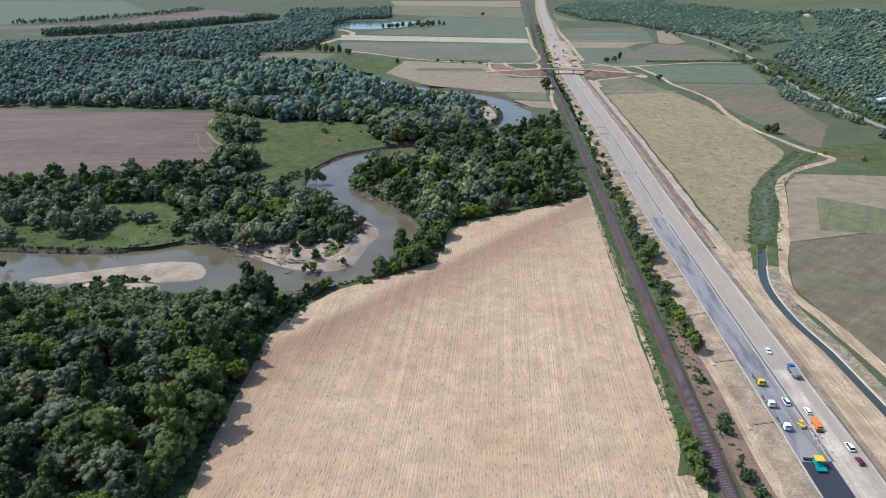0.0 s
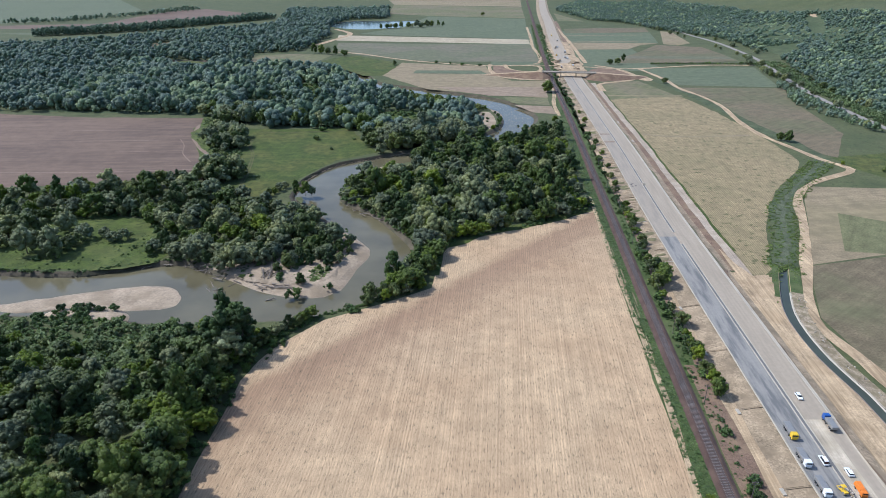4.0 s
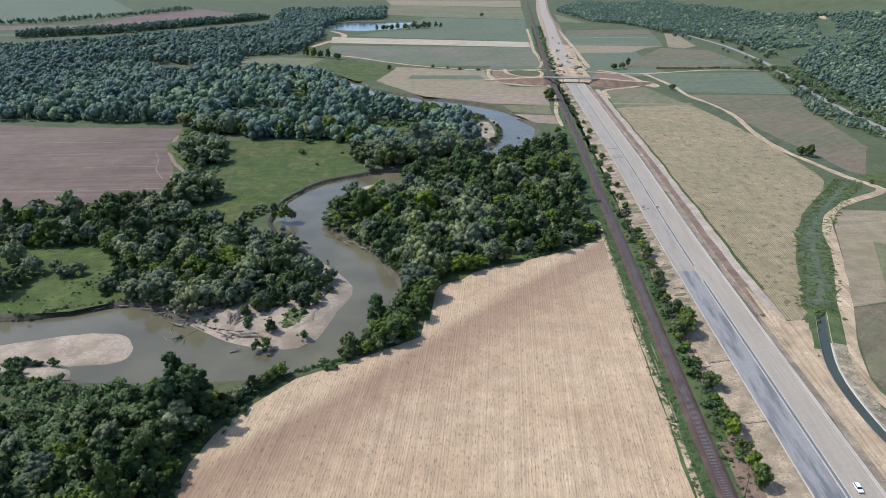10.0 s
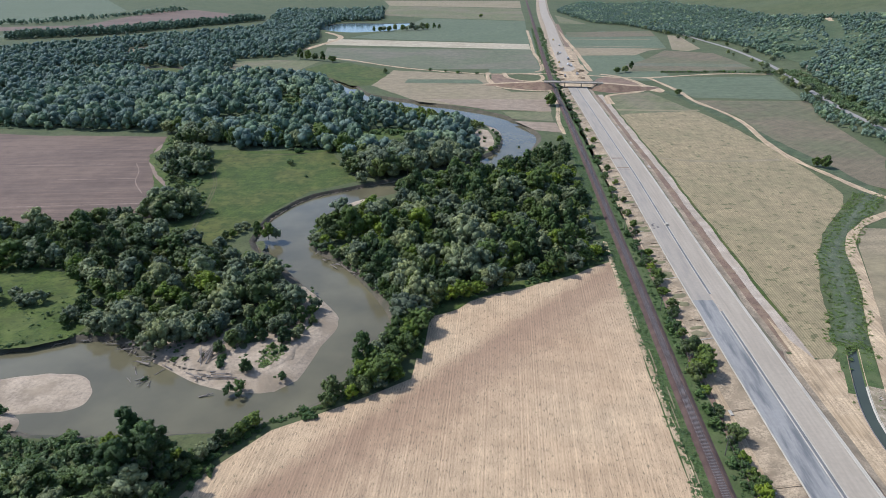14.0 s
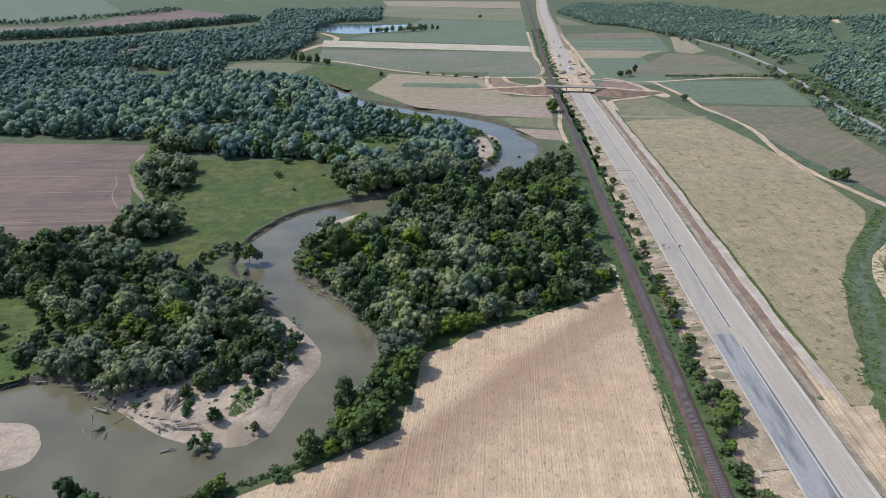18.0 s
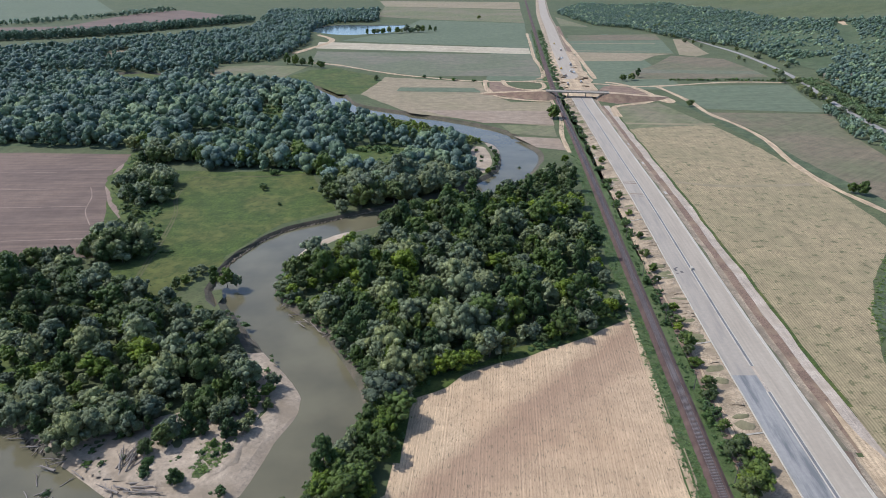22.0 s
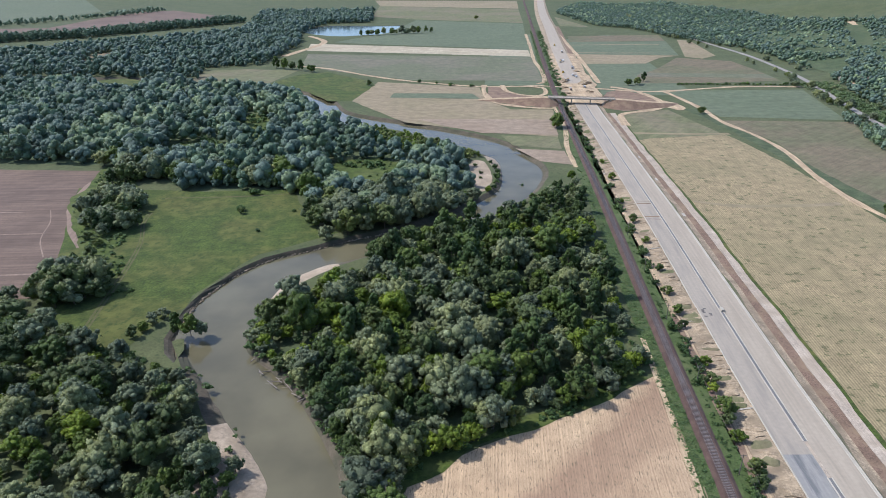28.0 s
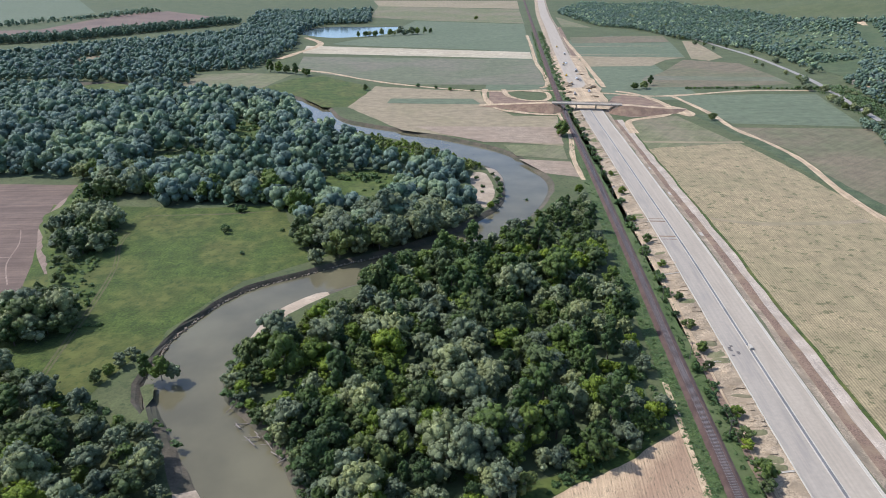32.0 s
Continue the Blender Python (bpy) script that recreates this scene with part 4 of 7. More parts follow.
for name, label, mat, h, r, lobes, shape in KINDS:
    pair = []
    for v in range(3):
        q, tv, tf = crown_arrays(rng, h * (0.9 + 0.1 * v), r, lobes, 1700, 0.5, shape, plumes=5)
        crown = mesh_from("crown", q, tv, tf, mat)
        tv2, tf2 = trunk_mesh(rng, h, r)
        trunk = bpy.data.meshes.new("trunk")
        trunk.from_pydata([tuple(x) for x in tv2], [], tf2)
        trunk.materials.append(M["bark"])
        pair.append((trunk, crown))
    MASTERS.append(pair)

# Far woods: distance haze put into the leaf colours, paler and bluer than KINDS.
HAZED_LEAVES = {0: foliage("hazed_willow_leaves", (0.195, 0.245, 0.18)), 6: foliage("hazed_sallow_leaves", (0.178, 0.228, 0.165)), 1: foliage("hazed_poplar_leaves", (0.12, 0.17, 0.11)), 2: foliage("hazed_ash_leaves", (0.145, 0.195, 0.115)), 4: foliage("hazed_alder_leaves", (0.12, 0.168, 0.11)), 5: foliage("hazed_elm_leaves", (0.165, 0.212, 0.145))}


def plant(kind, x, y, s, z=None, group="riverside woodland"):
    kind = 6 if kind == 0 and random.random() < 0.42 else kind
    name, label = KINDS[kind][:2]
    t = new(name)
    t.location, t.rotation_euler, t.scale = (x, y, hill(x, y) if z is None else z), (0, 0, random.uniform(0, 6.3)), (s * random.uniform(0.88, 1.15), s * random.uniform(0.88, 1.15), s * random.uniform(0.85, 1.18))
    tagged(t, label, "tree", group)
    tm, cm = random.choice(MASTERS[kind])
    for nm, me in (("trunk", tm), ("crown", cm)):
        o = new(nm, me)
        o.parent = t


def scatter(poly, gap, skip=()):
    """Jittered places inside an outline, clear of the river and of given plots."""
    xs, ys = [p[0] for p in poly], [p[1] for p in poly]
    out, row = [], 0
    y = min(ys)
    while y < max(ys):
        x = min(xs) + (gap / 2 if row % 2 else 0)
        while x < max(xs):
            px, py = x + random.uniform(-0.38, 0.38) * gap, y + random.uniform(-0.38, 0.38) * gap
            if inside(px, py, poly) and not inside(px, py, river_hole) and not any(inside(px, py, s) for s in skip):
                out.append((px, py))
            x += gap
        y += gap * 0.87
        row += 1
    return out


def pick_kind(x, y, weights):
    """Kinds grow in drifts."""
    n = [w * (0.35 + max(0, 0.5 + noise.noise((x * 0.018, y * 0.018, 11.0 * i + 3)))) ** 2.2 for i, w in enumerate(weights)]
    return random.choices(range(len(n)), n)[0]


CLEARINGS = [[(-62, 672), (-42, 690), (-16, 676), (-8, 640), (-16, 610), (-36, 604), (-54, 622), (-64, 650)], [(-170, 826), (-152, 831), (-126, 771), (-118, 735), (-138, 730), (-156, 770)], [(-206, 728), (-176, 742), (-150, 716), (-170, 694), (-200, 700)]]
BAR_CLEAR = [(-99, 322), (-95, 329), (-85, 336), (-82, 350), (-78, 350), (-68, 341), (-54, 336), (-49, 348), (-48, 364), (-38, 360), (-36, 348), (-38, 327), (-42, 312), (-48, 298), (-66, 293), (-84, 300), (-96, 310)]
ISLET = [(36, 684), (47, 690), (54, 672), (56, 645), (53, 622), (45, 606), (37, 608), (34, 640)]
WOOD_MAIN = [(92, 430), (91, 408), (62, 388), (38, 377), (6, 360), (-4, 335), (-11, 352), (-20, 380), (-42, 398), (-67, 430), (-64, 446), (-47, 461), (-26, 482), (-4, 503), (18, 527), (58, 578), (90, 616), (109, 640), (107, 610), (101, 540), (95, 470)]
WOOD_STRIP = [(2, 350), (-4, 318), (-6, 304), (-26, 291), (-40, 283), (-28, 300), (-14, 325), (-12, 345)]
WOOD_BAR = [(-138, 339), (-124, 337), (-110, 331), (-100, 336), (-82, 344), (-66, 342), (-54, 354), (-54, 378), (-62, 394), (-80, 408), (-94, 413), (-113, 420), (-132, 427), (-146, 440), (-162, 450), (-192, 455), (-260, 444), (-340, 438), (-340, 372), (-262, 366), (-206, 396), (-178, 396), (-150, 362), (-141, 348)]
WOOD_SOUTH_WEST = [(-185, 258), (-360, 268), (-360, 130), (-185, 130)]
WOOD_SOUTH = [(-64, 260), (-84, 268), (-108, 264), (-140, 254), (-185, 258), (-185, 125), (-150, 100), (-78, 100), (-77, 150), (-76, 200), (-74, 235)]
WOOD_NORTH = [(-235, 672), (-150, 618), (-78, 612), (-50, 555), (-24, 552), (28, 596), (45, 640), (44, 676), (20, 690), (2, 692), (-42, 738), (-60, 784), (-92, 798), (-134, 900), (-200, 956), (-270, 972), (-420, 990), (-420, 690)]
WOOD_BANK = [(28, 590), (36, 600), (54, 640), (54, 688), (38, 712), (-14, 762), (-56, 790), (-60, 784), (-42, 738), (2, 692), (20, 690), (44, 676), (45, 640)]
W_FLOOD = (1.3, 1.0, 1.0, 0.8, 0.7, 1.0)
SANDY_GLADE = [(-176, 270), (-176, 284), (-166, 291), (-152, 293), (-142, 287), (-136, 280), (-138, 272), (-152, 268)]


def tree_size(x, y, lo, hi):
    """Young growth low, with an old tree here and there."""
    u = random.random()
    return lo + (hi - lo) * (u ** 1.6 if u < 0.85 else random.uniform(0.95, 1.25))


for poly, gap, wts, smin, smax in ((WOOD_MAIN, 7.5, (2.1, 0.9, 0.8, 1.3, 0.8, 1.0), 0.46, 1.08), (WOOD_STRIP, 5.5, (0.3, 0.3, 1.4, 1.4, 0.6, 1.0), 0.45, 0.85),
                                   (WOOD_BAR, 7.5, (3.0, 0.5, 0.8, 0.9, 0.5, 0.9), 0.4, 0.98), (WOOD_SOUTH, 8.2, (1.3, 0.9, 1.0, 1.1, 0.8, 0.8), 0.5, 1.1)):
    for x, y in scatter(poly, gap, (SANDY_GLADE, BAR_CLEAR)):
        s = tree_size(x, y, smin, smax)
        if poly is WOOD_SOUTH:
            s *= 0.5 + 0.5 * min(1, max(0, (258 - y) / 38))
        if poly is WOOD_BAR and x < -96 and y < 352:
            s *= 0.62
        if poly is WOOD_MAIN and y > 545:
            s *= 0.72
        plant(pick_kind(x, y, wts), x, y, s)
for cx, cy, rx, ry, n, lo, hi in ((-172, 552, 15, 9, 10, 0.8, 1.15), (-183, 580, 18, 16, 16, 0.8, 1.2), (-154, 472, 15, 14, 18, 0.95, 1.35), (-182, 458, 10, 9, 6, 0.6, 0.95), (-200, 640, 14, 14, 8, 0.7, 1.1)):
    for k in range(n):
        a, q = k * 2.4, math.sqrt((k + 0.5) / n)
        plant(random.choice((0, 0, 5, 4)), cx + math.cos(a) * rx * q, cy + math.sin(a) * ry * q, random.uniform(lo, hi) * (1.1 - 0.3 * q), None, "field edge clumps")
for x, y, size in ((-177, 562, 0.5), (-172, 540, 0.6), (-168, 526, 0.45), (-165, 512, 0.55), (-160, 500, 0.6), (-163, 493, 0.7), (-178, 535, 0.4)):
    plant(random.choice((0, 5, 4)), x, y, size, None, "field edge clumps")
# old dark trees at the corner of the wood by the river
for x, y, s in ((-80, 256, 1.4), (-86, 260, 1.2), (-76, 249, 1.25), (-90, 252, 1.1), (-83, 246, 1.3)):
    plant(1, x, y, s)


# bushy trees along the field edge of the main wood
front = spline([(90, 412), (74, 396), (60, 388), (49, 384), (38, 379), (17, 366), (4, 358), (-3, 338)], 4.6)
for i, (x, y) in enumerate(front):
    if not 37 < x < 50:
        plant(random.choice((3, 3, 2, 5, 0)), x + random.uniform(-1.5, 1), y + random.uniform(0.5, 3.5), random.uniform(0.4, 0.8), 0, "wood edge trees")
WOOD_MAIN_FLOOR = [(90, 432), (88, 410), (62, 392), (38, 381), (8, 366), (-6, 368), (-24, 396), (-46, 418), (-52, 440), (-36, 462), (-14, 484), (8, 506), (30, 530), (66, 576), (96, 616), (100, 600), (96, 540), (92, 470)]
for poly in (WOOD_MAIN_FLOOR, WOOD_SOUTH_WEST, WOOD_NORTH):
    sheet("forest_floor", poly, M["forest"], "shaded forest floor with undergrowth", z=0.02, category="forest floor")


# tall trees closing the north edge of the main wood
for i in range(14):
    u = i / 25
    plant(random.choice((1, 1, 2, 5)), -14 + u * 84 + random.uniform(-3, 3), 500 + u * 84 + random.uniform(-4, 3), random.uniform(0.85, 1.12))
for x, y in scatter([(-66, 447), (-50, 466), (-30, 486), (-6, 508), (14, 524), (18, 518), (-4, 500), (-26, 480), (-47, 459), (-62, 444)], 4.6):
    plant(random.choice((0, 2, 3, 5)), x, y, random.uniform(0.32, 0.5))


# big silvery willows between the meadow and the river
for x, y in scatter([(-66, 560), (-42, 546), (-20, 539), (4, 549), (20, 572), (16, 600), (-4, 604), (-30, 594), (-54, 582)], 9.5):
    plant(random.choice((0, 0, 6, 6, 5)), x, y, random.uniform(0.9, 1.5), None, "meadow edge willows")
for x, y in scatter([(-232, 668), (-150, 622), (-84, 616), (-64, 590), (-66, 622), (-90, 640), (-150, 648), (-225, 690)], 11.0):
    plant(random.choice((0, 6, 5, 2, 4)), x, y, random.uniform(0.75, 1.35), None, "meadow edge willows")
for x, y, size in ((-47, 534, 0.7), (-36, 540, 1.05), (-26, 545, 0.9), (-16, 550, 1.2), (-6, 556, 1.0), (3, 563, 1.15), (12, 571, 0.95), (21, 580, 1.1), (29, 589, 0.8), (37, 598, 0.75)):
    plant(random.choice((0, 6, 0, 5)), x, y, size, -0.3, "meadow edge willows")
for x, y in scatter([(53, 690), (60, 672), (61, 648), (58, 626), (48, 606), (43, 606), (53, 624), (56, 648), (54, 672)], 3.4):
    plant(random.choice((2, 3, 5)), x, y, random.uniform(0.24, 0.38), -0.5, "young bank trees")
for poly in CLEARINGS:
    sheet("woodland_glade", poly, M["lush"], "rank green glade inside the floodplain wood", z=0.1, smooth=True, wob=3.0, category="clearing")


def far_wood(name, label, polys, gap, quads, size, skip=(), scale=(0.8, 1.2), mats=(0, 1, 2, 4, 5), wts=None, lobes_n=6, full=False, grey=False, solid=False):
    """Distant woodland: every tree real geometry, joined by leaf colour; grey takes leaves with haze in their colour.
    """
    lib = {}
    r2 = np.random.default_rng(5)
    for k in mats:
        n, l, m, h, r, lobes, shape = KINDS[k]
        lib[k] = [crown_arrays(r2, h, r, lobes_n, quads, size, shape, True, full, solid=solid) for _ in range(4)]
    store = {k: [[], [], [], 0] for k in mats}
    for poly in polys:
        for x, y in scatter(poly, gap, skip):
            k = mats[pick_kind(x, y, wts or [1.0] * len(mats))]
            q, tv, tf = random.choice(lib[k])
            s, a = random.uniform(*scale), random.uniform(0, 6.28)
            R = np.array([[math.cos(a), -math.sin(a), 0], [math.sin(a), math.cos(a), 0], [0, 0, 1]]).T * s
            o = np.array([x, y, hill(x, y) - 0.5])
            st = store[k]
            st[0].append(placed(q, R, o))
            st[1].append(tv @ R + o)
            st[2].append(tf + st[3])
            st[3] += len(tv)
    top = tagged(new(name), label, "woodland", kind="stuff")
    for k in mats:
        if store[k][0]:
            o = new("tree_crowns", mesh_from("tree_crowns", np.concatenate(store[k][0]), np.concatenate(store[k][1]), np.concatenate(store[k][2]), HAZED_LEAVES[k] if grey else KINDS[k][2]))
            o.parent = top
            o["kind"] = "stuff"


far_wood("woodland_south", "dense riverside woodland of mixed trees", [WOOD_SOUTH_WEST], 8.8, 320, 1.7)
# The willow-heavy mix adds to the haze coloured into these crowns.
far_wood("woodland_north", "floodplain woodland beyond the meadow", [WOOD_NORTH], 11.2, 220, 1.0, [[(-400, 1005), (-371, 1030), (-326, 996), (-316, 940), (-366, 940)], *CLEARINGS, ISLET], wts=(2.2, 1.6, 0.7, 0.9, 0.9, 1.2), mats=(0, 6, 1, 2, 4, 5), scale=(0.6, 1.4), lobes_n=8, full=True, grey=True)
far_wood("woodland_bank", "low riverside bushes and young trees", [WOOD_BANK], 6.0, 90, 2.2, [ISLET], scale=(0.28, 0.5), mats=(2, 3, 5))
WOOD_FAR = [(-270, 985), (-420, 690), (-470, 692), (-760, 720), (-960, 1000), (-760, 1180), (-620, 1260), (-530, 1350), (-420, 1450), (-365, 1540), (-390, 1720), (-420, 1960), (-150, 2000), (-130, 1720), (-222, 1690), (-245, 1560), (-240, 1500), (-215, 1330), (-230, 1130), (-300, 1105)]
FAR_GAPS = [[(-513, 1226), (-484, 1254), (-455, 1188), (-472, 1140)], [(-400, 1005), (-371, 1030), (-326, 996), (-316, 940), (-366, 940)]]
for poly, m in zip(FAR_GAPS, ("tan", "meadow")):
    sheet("woodland_clearing", poly, M[m], "grassy clearing in the far woodland", z=0.1, smooth=True, wob=3.0, category="clearing")
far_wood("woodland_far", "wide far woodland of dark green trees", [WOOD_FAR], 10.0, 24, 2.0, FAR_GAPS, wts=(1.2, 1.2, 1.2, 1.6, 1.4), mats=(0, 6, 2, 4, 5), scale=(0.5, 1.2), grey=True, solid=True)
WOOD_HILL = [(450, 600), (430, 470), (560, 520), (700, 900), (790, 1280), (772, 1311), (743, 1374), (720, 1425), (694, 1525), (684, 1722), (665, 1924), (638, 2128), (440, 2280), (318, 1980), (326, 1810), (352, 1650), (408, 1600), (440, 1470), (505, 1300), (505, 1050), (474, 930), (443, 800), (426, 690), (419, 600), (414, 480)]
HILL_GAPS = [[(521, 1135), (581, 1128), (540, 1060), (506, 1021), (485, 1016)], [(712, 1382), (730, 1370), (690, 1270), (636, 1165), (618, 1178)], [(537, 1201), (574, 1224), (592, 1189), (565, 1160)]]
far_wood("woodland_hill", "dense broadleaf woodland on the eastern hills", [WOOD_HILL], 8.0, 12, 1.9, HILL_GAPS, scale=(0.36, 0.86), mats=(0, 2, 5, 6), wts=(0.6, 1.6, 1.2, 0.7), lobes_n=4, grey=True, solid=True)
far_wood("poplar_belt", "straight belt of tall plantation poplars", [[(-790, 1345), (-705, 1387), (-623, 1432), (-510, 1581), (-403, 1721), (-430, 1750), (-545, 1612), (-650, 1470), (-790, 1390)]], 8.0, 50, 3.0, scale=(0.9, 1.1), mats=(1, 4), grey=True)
WOOD_ROW = [(-1005, 1600), (-874, 1636), (-819, 1750), (-742, 1854), (-760, 1890), (-840, 1790), (-900, 1680), (-1010, 1630)]
WOOD_ROW_B = [(-790, 1905), (-735, 1880), (-700, 1960), (-690, 2030), (-740, 2040)]
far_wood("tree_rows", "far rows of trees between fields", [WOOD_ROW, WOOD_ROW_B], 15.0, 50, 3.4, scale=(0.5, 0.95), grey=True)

WOOD_ROAD = [(402, 835), (369, 716), (372, 664), (376, 619), (384, 590), (390, 650), (394, 716), (404, 790)]
WOOD_ROAD_EAST = [(468, 894), (446, 781), (430, 674), (427, 628), (560, 820), (557, 951), (500, 932)]
ROAD_GAP = [[(374, 520), (389, 580), (429, 842), (467, 1110), (490, 1110), (452, 842), (412, 580), (398, 520)], [(440, 985), (500, 1030), (560, 1045), (540, 1000), (505, 970), (470, 940)]]
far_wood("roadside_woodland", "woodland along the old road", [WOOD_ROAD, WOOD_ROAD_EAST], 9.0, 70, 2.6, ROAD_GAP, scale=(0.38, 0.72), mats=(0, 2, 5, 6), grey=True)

# ---------------------------------------------------------------- shrubs and single trees
SHRUBS = []
for v in range(4):
    q, tv, tf = crown_arrays(rng, 2.6, 1.9, 6, 260, 0.42, "round", plumes=3)
    SHRUBS.append(mesh_from("shrub", q, tv, tf, SHRUB_MAT))


def shrub(x, y, s, z=0.0, label="dense green shrub", group="lineside shrubs", sz=None):
    o = new("shrub", random.choice(SHRUBS))
    o.location, o.rotation_euler, o.scale = (x, y, z - 0.35 * s), (0, 0, random.uniform(0, 6.3)), (s * random.uniform(0.8, 1.2), s * random.uniform(0.8, 1.2), (sz or s) * random.uniform(0.8, 1.1))
    return tagged(o, label, "shrub", group)


STRAY_MAT = foliage("stray_weeds", (0.13, 0.115, 0.05))
DRY_MAT = foliage("dry_weeds", (0.2, 0.165, 0.08))
VERGE_MAT = foliage("weed_leaves", (0.13, 0.185, 0.042), pale=(0.18, 0.22, 0.065))
THICKET_MAT = foliage("thicket_leaves", (0.115, 0.16, 0.055), pale=(0.19, 0.225, 0.11))


def scrub(name, label, places, leaves=70, size=0.8, mat=None, flat=0.9):
    """Low growth that nobody could count, joined into one mesh."""
    r2 = np.random.default_rng(3)
    lib = [crown_arrays(r2, 2.0, 1.7, 5, leaves, size, "round", True) for _ in range(5)]
    ls, vs, fs, k = [], [], [], 0
    for x, y, s in places:
        q, tv, tf = random.choice(lib)
        a = random.uniform(0, 6.28)
        R = np.array([[math.cos(a), -math.sin(a), 0], [math.sin(a), math.cos(a), 0], [0, 0, flat * random.uniform(0.75, 1.25)]]).T * s
        o = np.array([x, y, hill(x, y) - 0.35 * s * flat])
        ls.append(placed(q, R, o))
        vs.append(tv @ R + o)
        fs.append(tf + k)
        k += len(tv)
    return tagged(new(name, mesh_from(name, np.concatenate(ls), np.concatenate(vs), np.concatenate(fs), mat or SHRUB_MAT, 1.6 if flat < 0.4 else 0.5)), label, "scrub", kind="stuff")


belt, y = [], 110.0
while y < 1000:
    for k in range(3 if y < 520 else 2):
        if random.random() < (0.7 if y < 190 else 0.35):
            continue
        belt.append((rail_x(y) + random.uniform(3.8, 9.5), y + random.uniform(-1, 1), random.choice((0.2, 0.25, 0.3, 0.36, 0.45, 0.7))))
        if random.random() < 0.25 or y > 620:
            belt.append((rail_x(y) - random.uniform(3.6, 8.6), y + random.uniform(-1, 1), random.choice((0.25, 0.32, 0.5))))
    if random.random() < 0.13:
        shrub(rail_x(y) + random.uniform(5.5, 9.5), y, random.uniform(0.9, 1.5), label="dense green shrub beside the railway")
    y += 1.35 if y < 520 else 1.9
weeds, y = [], 60.0
while y < 620:
    for k in range(4):
        weeds.append((rail_x(y) - random.uniform(3.3, 9.0) - 0.6 * noise.noise((y * 0.1, 0, 3)), y + random.uniform(-0.6, 0.6), random.uniform(0.4, 1.0)))
    y += 0.7
for k in range(620):
    y = random.uniform(20, 172)
    x = rail_x(y) - random.uniform(3.4, 20)
    if x > np.interp(y, (20, 144, 163, 205), (60, 70, 77, 84)):
        weeds.append((x, y, random.uniform(0.3, 0.9)))
scrub("verge_weeds", "tall bright weeds and grass along the railway", weeds, 46, 0.36, VERGE_MAT, 0.15)
y = 1000.0
while y < 1560:
    belt.append((rail_x(y) + random.uniform(4, 13), y, random.uniform(0.8, 1.9)))
    belt.append((rail_x(y) - random.uniform(3.6, 8), y, random.uniform(0.4, 0.9)))
    y += 3.2
scrub("lineside_scrub", "tangled green scrub along the railway", belt, 60, 0.6, None, 0.6)
edge = []
for poly in (WOOD_MAIN, WOOD_BAR, WOOD_SOUTH, WOOD_STRIP):
    P = spline(poly, 2.2, True)
    for p in P:
        if random.random() < 0.7:
            px, py = p + np.random.uniform(-2.5, 2.5, 2)
            if not inside(px, py, river_poly) and px < 96 and not (py < 380 and px > -60 and random.random() < 0.6):
                edge.append((px, py, random.uniform(0.45, 1.3)))
scrub("edge_scrub", "bushy undergrowth along the woodland edges", edge)
grassy = [(x, y, random.choice((0.12, 0.16, 0.22, 0.4))) for x, y in scatter([(-360, 360), (-262, 360), (-206, 392), (-178, 392), (-150, 352), (-128, 342), (-130, 334), (-160, 328), (-230, 298), (-360, 290)], 4.4) if noise.noise((x * 0.05, y * 0.05, 2.2)) > 0.02]
grassy += [(x, y, random.choice((0.25, 0.35, 0.5, 0.9))) for x, y in scatter([(-225, 650), (-196, 640), (-165, 560), (-134, 480), (-112, 466), (-150, 470), (-185, 540)], 3.6) if random.random() < 0.6 + noise.noise((x * 0.06, y * 0.06, 5.5))]
grassy += [(x, y, random.uniform(0.25, 0.8)) for x, y in scatter([(-105, 330), (-85, 318), (-62, 312), (-52, 330), (-56, 345), (-75, 345)], 5.5, (BAR_CLEAR,))]
grassy += [(x, y, random.uniform(0.4, 1.1)) for x, y in scatter([(-100, 272), (-108, 264), (-140, 254), (-185, 258), (-230, 262), (-230, 280), (-130, 276)], 4.2)]
grassy += [(x, y, random.uniform(0.5, 1.2)) for x, y in scatter([(-66, 450), (-46, 472), (-24, 494), (-4, 512), (-4, 503), (-26, 482), (-47, 461), (-64, 446)], 4.0)]
for poly in CLEARINGS:
    grassy += [(x, y, random.choice((0.4, 0.6, 0.9, 1.5, 2.2))) for x, y in scatter(poly, 6.0) if noise.noise((x * 0.06, y * 0.06, 8.8)) > -0.12]
scrub("meadow_scrub", "scattered low scrub in rough grass", grassy, 60)
# lineside trees: x, y, size
for x, y, size in ((103, 303, 0.62), (104, 307, 0.55), (103, 294, 0.36), (103, 282, 0.34), (103, 269, 0.52), (104, 272, 0.4), (102, 260, 0.36), (101, 252, 0.34), (101, 243, 0.58), (102, 247, 0.45), (101, 236, 0.42), (101, 229, 0.5), (100, 221, 0.52), (101, 225, 0.4),
                   (114, 401, 0.4), (113, 396, 0.36), (112, 383, 0.5), (111, 378, 0.42), (111, 370, 0.46), (110, 355, 0.5), (109, 350, 0.4), (107, 333, 0.32), (106, 319, 0.72), (109, 314, 0.62), (106, 306, 0.66), (107, 311, 0.55), (116, 412, 0.42), (119, 452, 0.36), (120, 470, 0.4), (108, 325, 0.34),
                   (117, 440, 0.3), (124, 494, 0.36), (127, 528, 0.3), (128, 557, 0.34), (130, 590, 0.3), (134, 634, 0.36), (137, 674, 0.3), (78, 162, 0.5), (78, 169, 0.42), (77, 155, 0.48), (76, 149, 0.45), (77, 158, 0.4)):
    plant(random.choice((2, 3, 5)), x, y, size, 0.05, "lineside trees")
